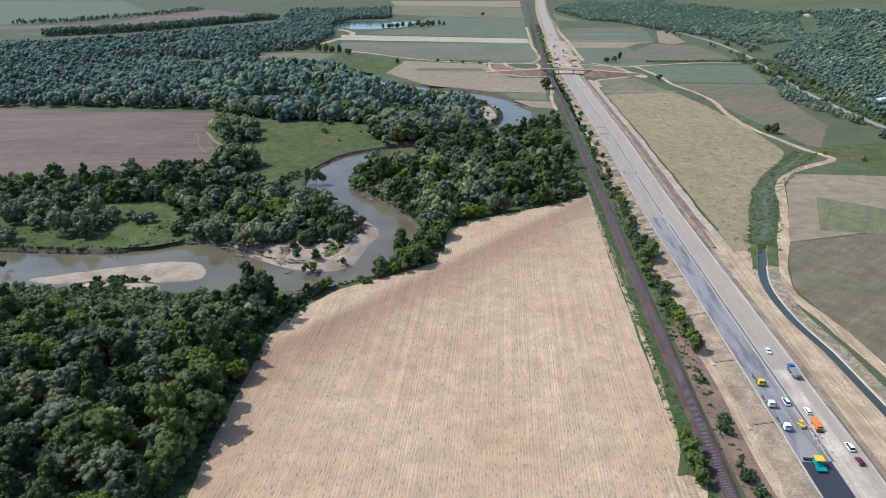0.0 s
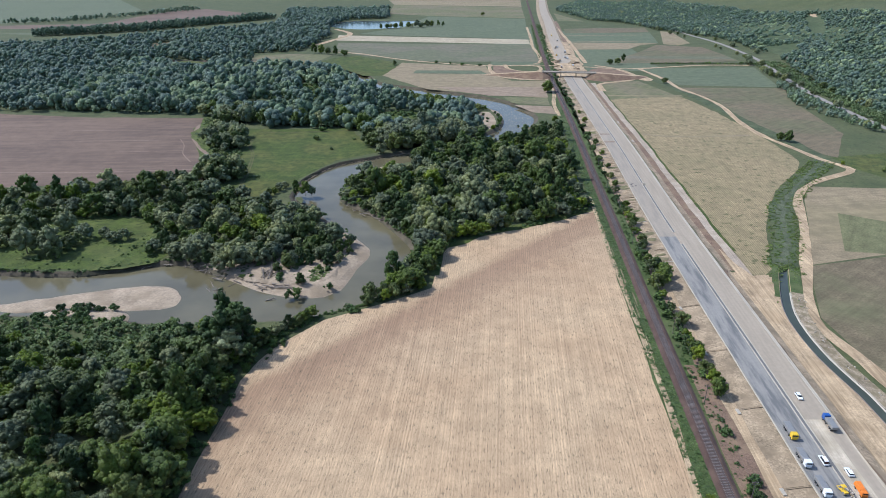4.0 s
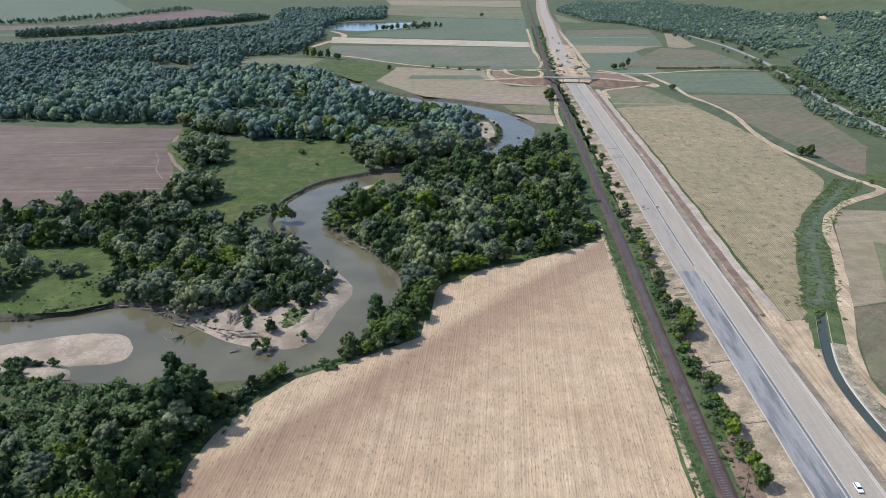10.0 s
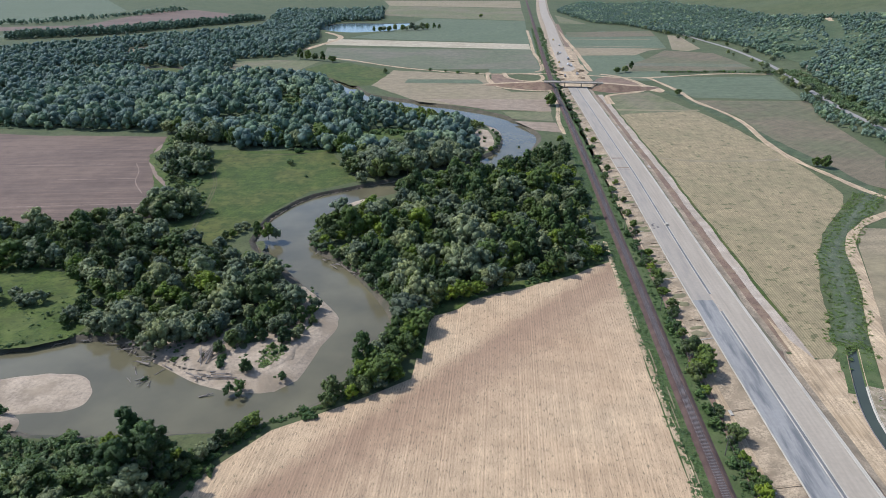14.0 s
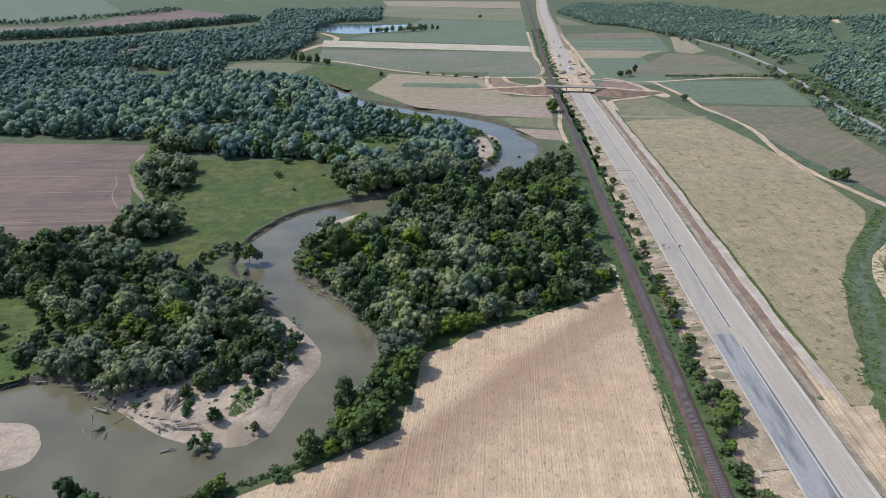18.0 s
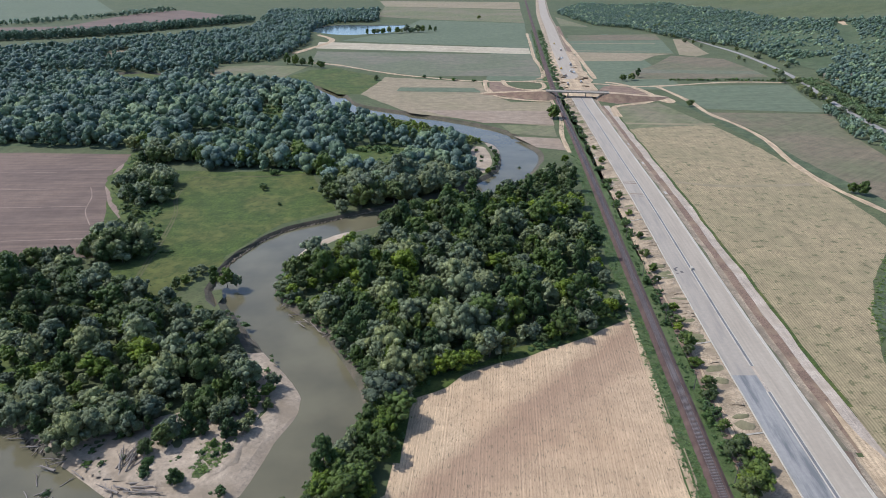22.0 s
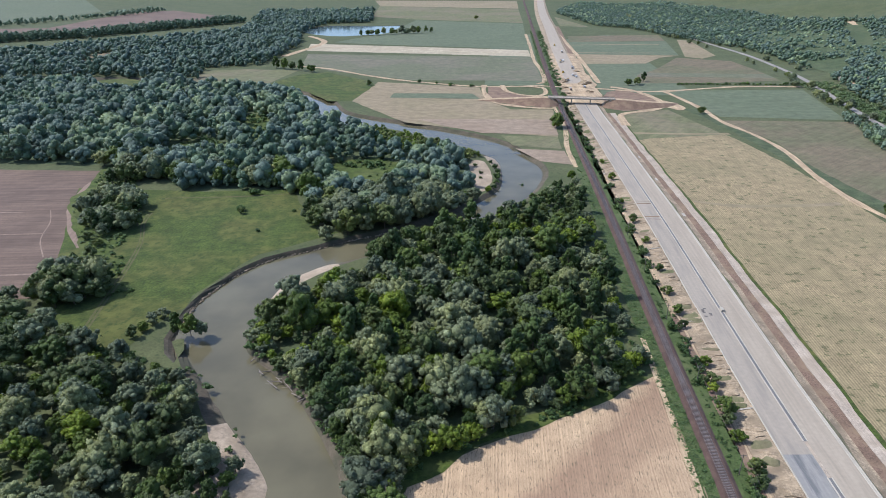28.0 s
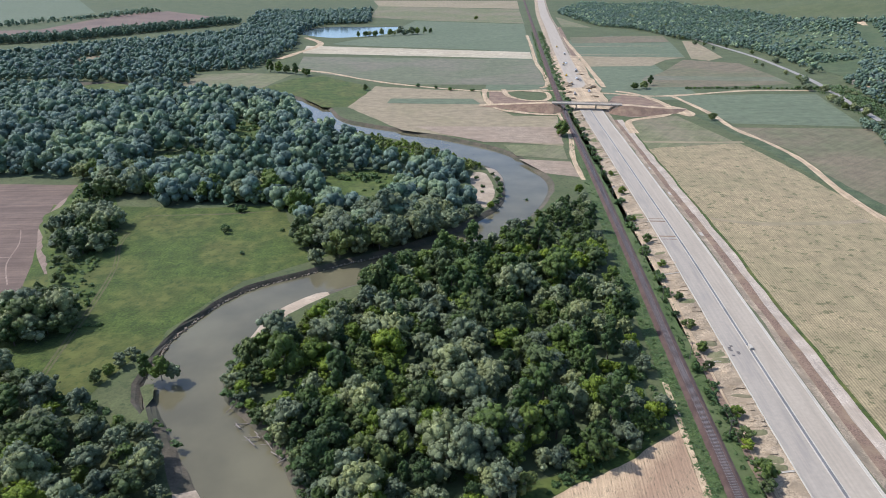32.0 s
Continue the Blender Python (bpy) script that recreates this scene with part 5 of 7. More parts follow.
# trees standing alone in the fields
for x, y, k, s in ((121, 782, 2, 0.95), (123, 787, 2, 0.8), (-66, 985, 5, 0.6), (291, 566, 2, 0.62), (286, 569, 2, 0.5), (240, 985, 2, 0.7), (252, 990, 5, 0.8), (272, 838, 5, 0.6), (-150, 1080, 2, 0.9), (-165, 1090, 1, 0.9),
                   (-178, 1098, 5, 1.0), (-190, 1105, 2, 1.0), (-202, 1110, 1, 1.0), (320, 482, 5, 0.35), (300, 500, 3, 0.3), (265, 1010, 1, 0.7), (105, 1800, 5, 0.8)):
    plant(k, x, y, s, None, "field trees")
for i in range(13):
    plant(random.choice((0, 2, 1)), -128 + i * 11 + random.uniform(-3, 3), 1478 + i * 4.5 + random.uniform(-4, 6), random.uniform(0.7, 1.15), None, "lakeside trees")
for x, y in [(-106, 578), (-73, 576), (-51, 557), (-88, 546), (-64, 573), (-105, 607)]:
    shrub(x, y, 1.7 if x < -90 else 0.9, 0.05, "rounded dark shrub in the meadow", "meadow shrubs")
plant(5, -104, 573, 0.36, 0.05, "meadow shrubs")
WOOD_FRONT = [(-151, 348), (-137, 340), (-127, 334), (-119, 331), (-110, 325), (-104, 324), (-101, 330), (-96, 331), (-91, 334), (-86, 340), (-96, 342), (-106, 342), (-115, 338), (-84, 351), (-129, 346)]
# growth on the point bar: x, y, size
for x, y, k, size in ((-66, 309, 4, 0.62), (-76, 326, 5, 0.6), (-70, 333, 4, 0.66), (-56, 330, 4, 0.66), (-65, 331, 4, 0.5), (-80, 322, 5, 0.42), (-74, 330, 0, 0.5), (-88, 331, 0, 0.6), (-62, 338, 0, 0.6), (-52, 333, 0, 0.45), (-48, 358, 0, 0.5), (-52, 346, 4, 0.6), (-58, 342, 0, 0.62), (-67, 341, 5, 0.6), (-49, 352, 2, 0.4), (-47, 345, 5, 0.34), (-51, 338, 5, 0.36), (-73, 338, 4, 0.44), (-60, 336, 5, 0.42), (-84, 334, 4, 0.4)):
    plant(k, x, y, size, -0.4, "point bar trees")
for x, y, size in ((-52, 305, 1.1), (-77, 313, 1.4), (-66, 299, 1.5), (-69, 298, 1.2), (-70, 296, 0.8), (-65, 295, 0.8), (-78, 318, 1.0), (-58, 321, 0.9), (-96, 317, 0.8), (-90, 331, 1.2), (-55, 324, 1.1)):
    shrub(x, y, size, -0.5, "green willow shrub rooted in river sand", "point bar shrubs")
# tall trees at the front of the wood behind the bar
for x, y in WOOD_FRONT:
    plant(random.choice((0, 0, 5, 4, 6)), x + random.uniform(-1, 1), y + random.uniform(-1, 2), random.uniform(0.62, 0.92), -0.1, "point bar trees")
low = [(x, y, random.uniform(0.35, 0.8)) for x, y in scatter([(-64, 313), (-63, 326), (-51, 330), (-50, 318), (-56, 311)], 1.5)] + [(x, y, random.uniform(0.3, 0.6)) for x, y in scatter([(-82, 303), (-77, 304), (-72, 301), (-74, 298)], 1.3)]
scrub("bar_weeds", "fresh green weeds on river sand", low, 40, 0.5, VERGE_MAT, 0.38)
for k in range(46):
    a = random.choice((WOOD_BAR, WOOD_MAIN, WOOD_SOUTH))
    i = random.randrange(len(a))
    p, q = a[i], a[(i + 1) % len(a)]
    u = random.random()
    x, y = p[0] + (q[0] - p[0]) * u, p[1] + (q[1] - p[1]) * u
    if not inside(x, y, river_hole) and x < 95:
        shrub(x, y, random.uniform(0.7, 1.5), 0, "bushy undergrowth at the wood's edge", "woodland edge shrubs")
for x, y, k, s in ((-217, 344, 0, 1.05), (-203, 343, 0, 0.95), (-198, 350, 5, 0.75), (-208, 350, 6, 0.8), (-196, 364, 0, 0.75), (-240, 334, 0, 0.95), (-250, 338, 5, 0.9), (-262, 340, 6, 0.9), (-147, 351, 4, 0.75), (-143, 346, 4, 0.55), (-254, 361, 0, 1.0), (-228, 368, 5, 1.1), (-212, 376, 0, 1.0), (-240, 366, 0, 1.1), (-236, 352, 6, 0.8), (-222, 358, 5, 0.8), (-270, 350, 0, 1.0)):
    plant(k, x, y, s, 0, "river meadow trees")
for x, y, s in ((-186, 366, 1.5), (-180, 366, 1.3), (-175, 369, 1.2), (-224, 301, 1.3), (-230, 298, 1.1), (-208, 337, 1.2), (-150, 340, 0.9), (-164, 352, 0.7)):
    shrub(x, y, s, 0, "grey-green shrub in rough grass", "river meadow shrubs")
# sandy glade in the wood beside the river
thicket = []
for k in range(1500):
    x, y = random.uniform(-330, -80), random.uniform(205, 280)
    if not inside(x, y, river_hole) and (y > 262 or x < -185 or inside(x, y, WOOD_SOUTH)) and not inside(x, y, SANDY_GLADE):
        thicket.append((x, y, random.uniform(1.0, 2.9) if y < 258 else random.uniform(0.7, 1.7)))
scrub("bank_thicket", "dense thicket of bushes beside the river", thicket, 120, 0.55, THICKET_MAT)
# growth on the south bank between river and field
bank_low, EDGE = [], spline([(-76, 240), (-66, 257), (-50, 276.5), (-26, 290.5), (-5, 305)], 0.6)
for i, (x, y) in enumerate(EDGE):
    for k in range(2):
        w = random.uniform(0.2, 6.5)
        bank_low.append((x - w * 0.6, y + w * 0.8, random.uniform(0.25, 0.6)))
    w = random.uniform(2.5, 5)
    if i % 4 == 0 and x < -36 and not inside(x - w * 0.6, y + w * 0.8, river_hole):
        plant(random.choice((0, 2, 4, 5)), x - w * 0.6, y + w * 0.8, random.uniform(0.3, 0.52), -0.1, "south bank trees")
scrub("bank_scrub", "low green growth on the river bank", [p for p in bank_low if not inside(p[0], p[1], river_hole)])
# young trees and grass on the point bar
for x, y in scatter([(-118, 334), (-106, 332), (-96, 326), (-84, 322), (-72, 320), (-58, 326), (-50, 340), (-56, 350), (-72, 350), (-88, 346)], 6.4, (BAR_CLEAR,)):
    if random.random() < 0.85 - 0.5 * (y < 326):
        plant(random.choice((5, 4, 4, 2)), x, y, random.uniform(0.3, 0.58), -0.1, "point bar trees")

# ---------------------------------------------------------------- sand, driftwood
def sand_bar(name, pts, label, top=0.75):
    """A low domed bar of sand rising out of the water."""
    P = spline(pts, 1.4, True)
    c = P.mean(axis=0)
    P = np.array([p + 1.3 * np.array([noise.noise((p[0] * 0.12, p[1] * 0.12, 5)), noise.noise((p[0] * 0.12, p[1] * 0.12, 6))]) for p in P])
    verts, faces, n = [], [], len(P)
    rings = ((1.06, -0.5), (1.0, 0.05), (0.88, top * 0.55), (0.6, top * 0.9), (0.25, top))
    for k, zz in rings:
        for p in P:
            v = c + (p - c) * k
            verts.append((v[0], v[1], WATER_Z + zz + 0.12 * noise.noise((v[0] * 0.15, v[1] * 0.15, 1))))
    verts.append((c[0], c[1], WATER_Z + top))
    for r_ in range(len(rings) - 1):
        for i in range(n):
            j = (i + 1) % n
            faces.append((r_ * n + i, r_ * n + j, r_ * n + n + j, r_ * n + n + i))
    for i in range(n):
        faces.append(((len(rings) - 1) * n + i, (len(rings) - 1) * n + (i + 1) % n, len(verts) - 1))
    return tagged(obj(name, verts, faces, M["sand"], smooth=True), label, "sand bar", kind="structure")


sand_bar("sand_bar", [(-205, 291), (-180, 300), (-160, 307), (-140, 311), (-127, 308), (-120, 298), (-122, 290), (-140, 287), (-165, 288), (-190, 286)], "smooth pale sand bar in the river")
sand_bar("sandy_bank", SANDY_GLADE, "overgrown sandy bank joined to the wood", 1.5)
for k in range(64):
    x, y = random.uniform(-180, -126), random.uniform(269, 290)
    if inside(x, y, SANDY_GLADE) and (y < 279 or x < -150 or random.random() < 0.3):
        shrub(x, y, random.uniform(0.6, 1.7), WATER_Z + 1.2, "willow bush on a sandy bank", "sandy bank shrubs")
# uneven sand spread over the grass of the bar, thinning towards the wood
bar_area = [(-122, 330), (-108, 322), (-92, 312), (-74, 308), (-58, 308), (-50, 318), (-48, 338), (-46, 356), (-58, 372), (-66, 372), (-62, 352), (-72, 346), (-86, 341), (-100, 338), (-116, 336)]
verts, faces, at = [], [], {}
for gx in np.arange(-124, -40, 0.9):
    for gy in np.arange(300, 378, 0.9):
        if inside(gx, gy, bar_area) or (inside(gx, gy, [(p[0], p[1] - 4) for p in bar_area]) and not inside(gx, gy, river_hole)):
            n = 0.6 * noise.noise((gx * 0.09, gy * 0.09, 3.3)) + 0.3 * noise.noise((gx * 0.26, gy * 0.26, 1.3)) + 0.15 * noise.noise((gx * 0.7, gy * 0.7, 2.3))
            lean = (339 - gy) * 0.012 if gx < -62 else (gx + 57) * 0.05
            at[(round(gx, 2), round(gy, 2))] = len(verts)
            verts.append((gx, gy, 0.06 + 0.5 * n + lean * 0.7))
rim = [k for (gx, gy), k in at.items() if any((round(gx + a, 2), round(gy + c, 2)) not in at for a in (-0.9, 0, 0.9) for c in (-0.9, 0, 0.9))]
rim2 = [k for (gx, gy), k in at.items() if any((round(gx + a, 2), round(gy + c, 2)) not in at for a in (-1.8, 0, 1.8) for c in (-1.8, 0, 1.8))]
for k in rim2:
    verts[k] = (*verts[k][:2], min(0.1, verts[k][2] * 0.4))
for k in rim:
    verts[k] = (*verts[k][:2], -0.5)
for (gx, gy), k in at.items():
    q = [at.get((round(gx + a, 2), round(gy + c, 2))) for a, c in ((0.9, 0), (0.9, 0.9), (0, 0.9))]
    if None not in q:
        faces.append((k, *q))
tagged(obj("sand_flat", verts, faces, M["sand"], smooth=True), "pale uneven river sand with grass coming through", "sand", kind="structure")
for k in range(26):
    x, y = random.uniform(-104, -60), random.uniform(316, 340)
    if not inside(x, y, river_hole):
        o = new("sand_tussock", random.choice(SHRUBS))
        o.location, o.rotation_euler = (x, y, -0.3), (0, 0, random.uniform(0, 6.3))
        o.scale = (random.uniform(0.3, 0.7),) * 2 + (random.uniform(0.15, 0.4),)
        tagged(o, "low green tussock on river sand", "tussock", "point bar tussocks")
sheet("sand_islet", [(38, 678), (47, 682), (51, 668), (52, 645), (50, 624), (44, 612), (39, 622), (40, 645)], M["sand"], "pale sand patch on the river bend", z=0.06, wob=2.0, smooth=True, category="sand")
for x, y, s in ((54, 676, 1.1), (56, 664, 1.5), (57, 652, 1.3), (56, 640, 1.6), (55, 630, 1.2), (45, 650, 0.8), (44, 640, 0.7), (52, 619, 1.2), (42, 668, 0.9)):
    shrub(x, y, s, 0, "green willow shrub beside a sand patch", "islet shrubs")
shrub(72, 631, 0.8, WATER_Z, "grey drowned shrub in the river bend", "river snag", 0.5)


HEAP_AT = (-84, 317)


def log(x, y, z, length, rad, turn, tilt=3.0, label="bleached driftwood log lying on sand", branches=3):
    """A fallen trunk with broken limbs."""
    t = tagged(new("driftwood_log"), label, "driftwood", "driftwood on the bar")
    t.location, t.rotation_euler = (x, y, z), (0, 0, radians(turn))

    def limb(name, m, ln, r0, r1):
        bm = bmesh.new()
        bmesh.ops.create_cone(bm, cap_ends=True, segments=7, radius1=r0, radius2=r1, depth=ln)
        bmesh.ops.subdivide_edges(bm, edges=[e for e in bm.edges if abs(e.verts[0].co.z - e.verts[1].co.z) > ln * 0.5], cuts=3)
        bmesh.ops.transform(bm, matrix=m @ Matrix.Translation((0, 0, ln / 2)), verts=bm.verts)
        for v in bm.verts:
            v.co += Vector((0, noise.noise(v.co * 0.4 + Vector((x, y, 0))), 0)) * 0.3
        part(name, bm, M["dead"], t)

    base = pose(0, 0, rad, 0, 90 - tilt, 0)
    limb("stem", base, length, rad, rad * 0.5)
    for i in range(min(branches, 4)):
        limb("branch", base @ Matrix.Translation((0, 0, length * random.uniform(0.3, 0.9))) @ pose(0, 0, 0, random.uniform(25, 60), 0, random.uniform(0, 360)), length * random.uniform(0.2, 0.45), rad * 0.45, rad * 0.12)
    return t


for i, (x, y) in enumerate([(-82, 306), (-79, 307), (-75, 306), (-84, 316), (-87, 325), (-89, 332), (-115, 324), (-106, 316), (-96, 313), (-84, 305), (-121, 327)]):
    log(x, y, -0.9 if i < 6 else -1.7, random.uniform(4.5, 9) if i < 6 else random.uniform(3, 6), random.uniform(0.22, 0.42), random.uniform(-30, 200) if i > 2 else random.uniform(150, 190), 3, "bleached driftwood log lying on sand", 6)
for x, y in [(-45, 401), (-44, 405), (-39, 398), (-59, 418), (-54, 412), (-36, 393)]:
    log(x, y, -1.4, random.uniform(3, 6), 0.22, random.uniform(0, 360), 8, "broken branches at the water's edge")
for i in range(7):
    log(-105 + random.uniform(-4, 4), 308 + random.uniform(-3, 3), WATER_Z - 0.1, random.uniform(3, 6), 0.16, random.uniform(0, 360), random.uniform(2, 14), "drowned branches of a river snag", 5)
shrub(-104, 307, 0.9, WATER_Z, "green drowned shrub caught in the river", "river snag", 0.5)
log(-80, 296, WATER_Z - 0.1, 5, 0.3, 20, 6, "dark sunken log in the river")

# stranded heap of driftwood and roots on the bar
for k in range(16):
    a, q = k * 2.4, 0.8 * math.sqrt(k)
    log(HEAP_AT[0] + math.cos(a) * q, HEAP_AT[1] + math.sin(a) * q * 1.5, 0.0 + 0.12 * (16 - k) * 0.5, random.uniform(4, 9), random.uniform(0.16, 0.34), random.gauss(85, 22), random.uniform(-4, 22), "bleached driftwood trunk in a tangled heap", 5)
for x, y, turn in ((-79, 308, 2), (-78, 307, -8), (-80, 309.5, 8), (-76, 306, -3)):
    log(x, y, -0.6, 7.5, 0.3, turn, 2, "bleached driftwood trunk lying on the bar", 2)
# leaning trees over the meadow bank
for (x, y), k, s in zip([(-94, 437), (-88, 436), (-84, 437)], (1, 2, 0), (0.62, 0.6, 0.5)):
    plant(k, x, y, s, -0.5, "bank trees")


def rubble(name, label, line, lo, hi, count, mat):
    """Slumped clods and stones at the foot of a bank."""
    vs, fs, k = [], [], 0
    for i in range(count):
        a = random.randrange(lo, hi)
        u = random.random()
        p = line[a][:2] * (1 - u) + line[a + 1][:2] * u + np.random.uniform(-0.7, 1.0, 2)
        s = random.uniform(0.15, 0.6)
        vs.append(ICO_V * s * np.random.uniform(0.6, 1.3, (len(ICO_V), 1)) + np.array([p[0], p[1], WATER_Z + 0.05 + random.uniform(0, 0.5)]))
        fs.append(ICO_F + k)
        k += len(ICO_V)
    o = obj(name, np.concatenate(vs), [tuple(int(q) for q in f) for f in np.concatenate(fs)], mat)
    return tagged(o, label, "rubble", kind="stuff")


near = [i for i, p in enumerate(north) if -110 < p[0] < 0 and 440 < p[1] < 560]
rubble("bank_rubble", "pale clods and stones slumped along the river bank", north, near[0], near[-1], 520, M["sand"])
west = [i for i, p in enumerate(north) if -300 < p[0] < -110 and p[1] < 350]
rubble("bank_rubble_west", "clods slumped along the river bank", north, west[0], west[-1], 320, M["bank"])

# ---------------------------------------------------------------- ditch
ditch = tagged(new("water_ditch"), "concrete-lined drainage ditch with dark water", "ditch", kind="structure")


def strip_between(name, a, za, b, zb, mat, label):
    verts, faces = [], []
    for i, (p, q) in enumerate(zip(a, b)):
        verts += [(p[0], p[1], za), (q[0], q[1], zb)]
        if i:
            k = 2 * i
            faces.append((k - 2, k - 1, k + 1, k))
    return obj(name, verts, faces, mat, ditch, label)


top_half = [i for i, p in enumerate(ditch_line) if p[1] > 297][0]
for s in (1, -1):
    for a, c, low in ((0, top_half + 1, True), (top_half, len(ditch_line), False)):
        o1, o2, o3 = (offset_line(ditch_line, w * s)[a:c] for w in (2.5, 2.2, 1.1))
        m = M["kerb"] if low and s < 0 else M["sleeper"] if low else M["verge"]
        strip_between("lining", o2, 0.1, o3, -1.3, m, "concrete ditch lining" if low else "grassy ditch side")
        strip_between("coping", o1, 0.26, o2, 0.25, m if low else M["dirt"], "narrow coping")
strip_between("water", offset_line(ditch_line, 1.9), -0.4, offset_line(ditch_line, -1.9), -0.4, M["ditch"], "dark still water")
e = ditch_line[-1]
obj("headwall", [(e[0] - 4, e[1] + 0.1, 0.1), (e[0] + 4, e[1] - 1.5, 0.1), (e[0] + 4, e[1] - 1.5, -1.4), (e[0] - 4, e[1] + 0.1, -1.4)], [(0, 1, 2, 3)], M["verge"], ditch, "overgrown headwall")
near_road = offset_line(ditch_line, 2.5)[:top_half + 3]
strip_between("earth_side", [(road_x(p[1]) + 21.5, p[1]) for p in near_road], 0.23, near_road, 0.25, M["dirt"], "pale bare earth beside the ditch")
a, c, w = (offset_line(ditch_line, q) for q in (-2.45, -7.6, 2.45))
strip_between("grass_side", a[top_half:], 0.34, c[top_half:], 0.26, M["verge"], "green grassy side")
strip_between("grass_side", w[top_half - 1:], 0.36, offset_line(ditch_line, 5.4)[top_half - 1:], 0.32, M["verge"], "narrow green grassy side")
strip_between("rubble_side", a[:top_half + 1], 0.3, c[:top_half + 1], 0.24, M["riprap"], "weedy strip of rubble")
e0 = ditch_line[-1]
tagged(ribbon("ditch_verge", [(e0[0], e0[1] + 1), (180, 340), (192, 362), (213, 412), (250, 462), (286, 500), (294, 540), (288, 613), (284, 690), (278, 780), (268, 860)], 12, 0.16, M["reedbank"], 0.5), "dark green overgrown ditch verge", "verge", kind="structure")
tagged(ribbon("reed_bed", [(e0[0], e0[1] + 3), (189, 354), (213, 412), (262, 476), (290, 508)], 4.5, 0.26, M["reed"], 1.2), "grey-green reeds in the ditch", "reeds", kind="structure")
STONE = []
for v in range(4):
    bm = bmesh.new()
    bmesh.ops.create_icosphere(bm, subdivisions=1, radius=1)
    for w in bm.verts:
        w.co *= random.uniform(0.7, 1.25)
    me = bpy.data.meshes.new("stone")
    bm.to_mesh(me)
    bm.free()
    me.materials.append(M["kerb"] if v < 2 else M["riprap"])
    STONE.append(me)
tufts = []
for i in range(170):
    k = random.randrange(0, top_half)
    p = offset_line(ditch_line, -4.3 - random.uniform(0, 3.8))[k] + np.random.uniform(-1.5, 1.5, 2) * (0, 1)
    st = new("stone", random.choice(STONE))
    st.parent, st.location, st.rotation_euler = ditch, (p[0], p[1], 0.3), (random.uniform(0, 6), random.uniform(0, 6), 0)
    st.scale = (random.uniform(0.2, 0.5),) * 2 + (random.uniform(0.15, 0.3),)
    tufts.append((p[0] + random.uniform(-1, 1), p[1] + random.uniform(-2, 2), random.uniform(0.15, 0.34)))
scrub("ditch_weeds", "dry weeds among rubble beside the ditch", tufts, 30, 0.8, DRY_MAT, 0.6)
reeds = []
for u in np.linspace(0, 1, 1250):
    x = 176 + 118 * u ** 1.1 + random.uniform(-4.5, 4.5)
    q = np.interp(u, (0, 0.15, 0.38, 0.72, 1), (0, 1, 2, 3, 4))
    line = ((e0[0], e0[1] + 3), (189, 354), (213, 412), (262, 476), (290, 508))
    n = min(3, int(q))
    f = q - n
    w = random.choice((-1, 1)) * random.uniform(1.2, 8.2)
    reeds.append((line[n][0] + (line[n + 1][0] - line[n][0]) * f + w, line[n][1] + (line[n + 1][1] - line[n][1]) * f - w * 0.4 + random.uniform(-2, 2), random.uniform(0.25, 0.6)))
for k in range(150):
    reeds.append((e0[0] + random.uniform(-6, 7), e0[1] + random.uniform(-9, 6), random.uniform(0.3, 0.6)))
for k in range(420):
    p = ditch_line[random.randrange(len(ditch_line))]
    y = p[1] + random.uniform(-4, 4)
    if y > 262 and random.random() < (y - 255) / 70:
        w = random.choice((-1, 1)) * random.uniform(3.0, 3.6 + 3.5 * min(1, (y - 255) / 50))
        reeds.append((p[0] + w, y, random.uniform(0.25, 0.55)))
reeds = [q for q in reeds if not inside(q[0], q[1] + 4, offset_line(ditch_line, 2.2).tolist() + offset_line(ditch_line, -2.2)[::-1].tolist())]
scrub("ditch_reeds", "tall green reeds along the ditch", reeds, 34, 0.8, VERGE_MAT, 0.5)

# ---------------------------------------------------------------- embankment details
for y in (176, 213, 249, 285, 330, 385, 444, 519, 585, 650, 714, 794):
    x = road_x(y)
    ch = tagged(new("drain_chute"), "pale concrete drain chute down the embankment", "drain", "embankment chutes")
    ch.location = (x, y, 0)
    bm = bmesh.new()
    pr = [(-10.6, Z + 0.0), (-11.6, Z - 0.15), (-18.6, 0.22)]
    vs = [[bm.verts.new((o, s, z + dz)) for s, dz in ((-0.35, 0.12), (-0.2, 0.12), (-0.15, 0.0), (0.15, 0.0), (0.2, 0.12), (0.35, 0.12))] for o, z in pr]
    for a, b in zip(vs, vs[1:]):
        for k in range(5):
            bm.faces.new((a[k], a[k + 1], b[k + 1], b[k]))
    part("channel", bm, M["kerb"] if y > 300 else M["slope"], ch)
    bm = bmesh.new()
    bmesh.ops.create_cube(bm, size=1)
    bmesh.ops.scale(bm, vec=(1.1, 2.8, 0.6), verts=bm.verts)
    bmesh.ops.bevel(bm, geom=bm.edges[:], offset=0.06, segments=1, affect="EDGES")
    b = part("outlet", bm, M["kerb"], ch, "pale concrete outlet slab")
    b.location = (-19.2, -1.2, 0.25)
HEAP = []
for v in range(4):
    bm = bmesh.new()
    bmesh.ops.create_icosphere(bm, subdivisions=2, radius=1)
    for w in bm.verts:
        w.co = w.co * (1 + 0.9 * noise.noise(w.co * 2.2 + Vector((v * 5, 0, 0))))
        w.co.z *= 0.3
    me = bpy.data.meshes.new("soil_ledge")
    bm.to_mesh(me)
    bm.free()
    me.materials.append(M["olive"] if v == 2 else M["slope"])
    HEAP.append(me)
y = 335.0
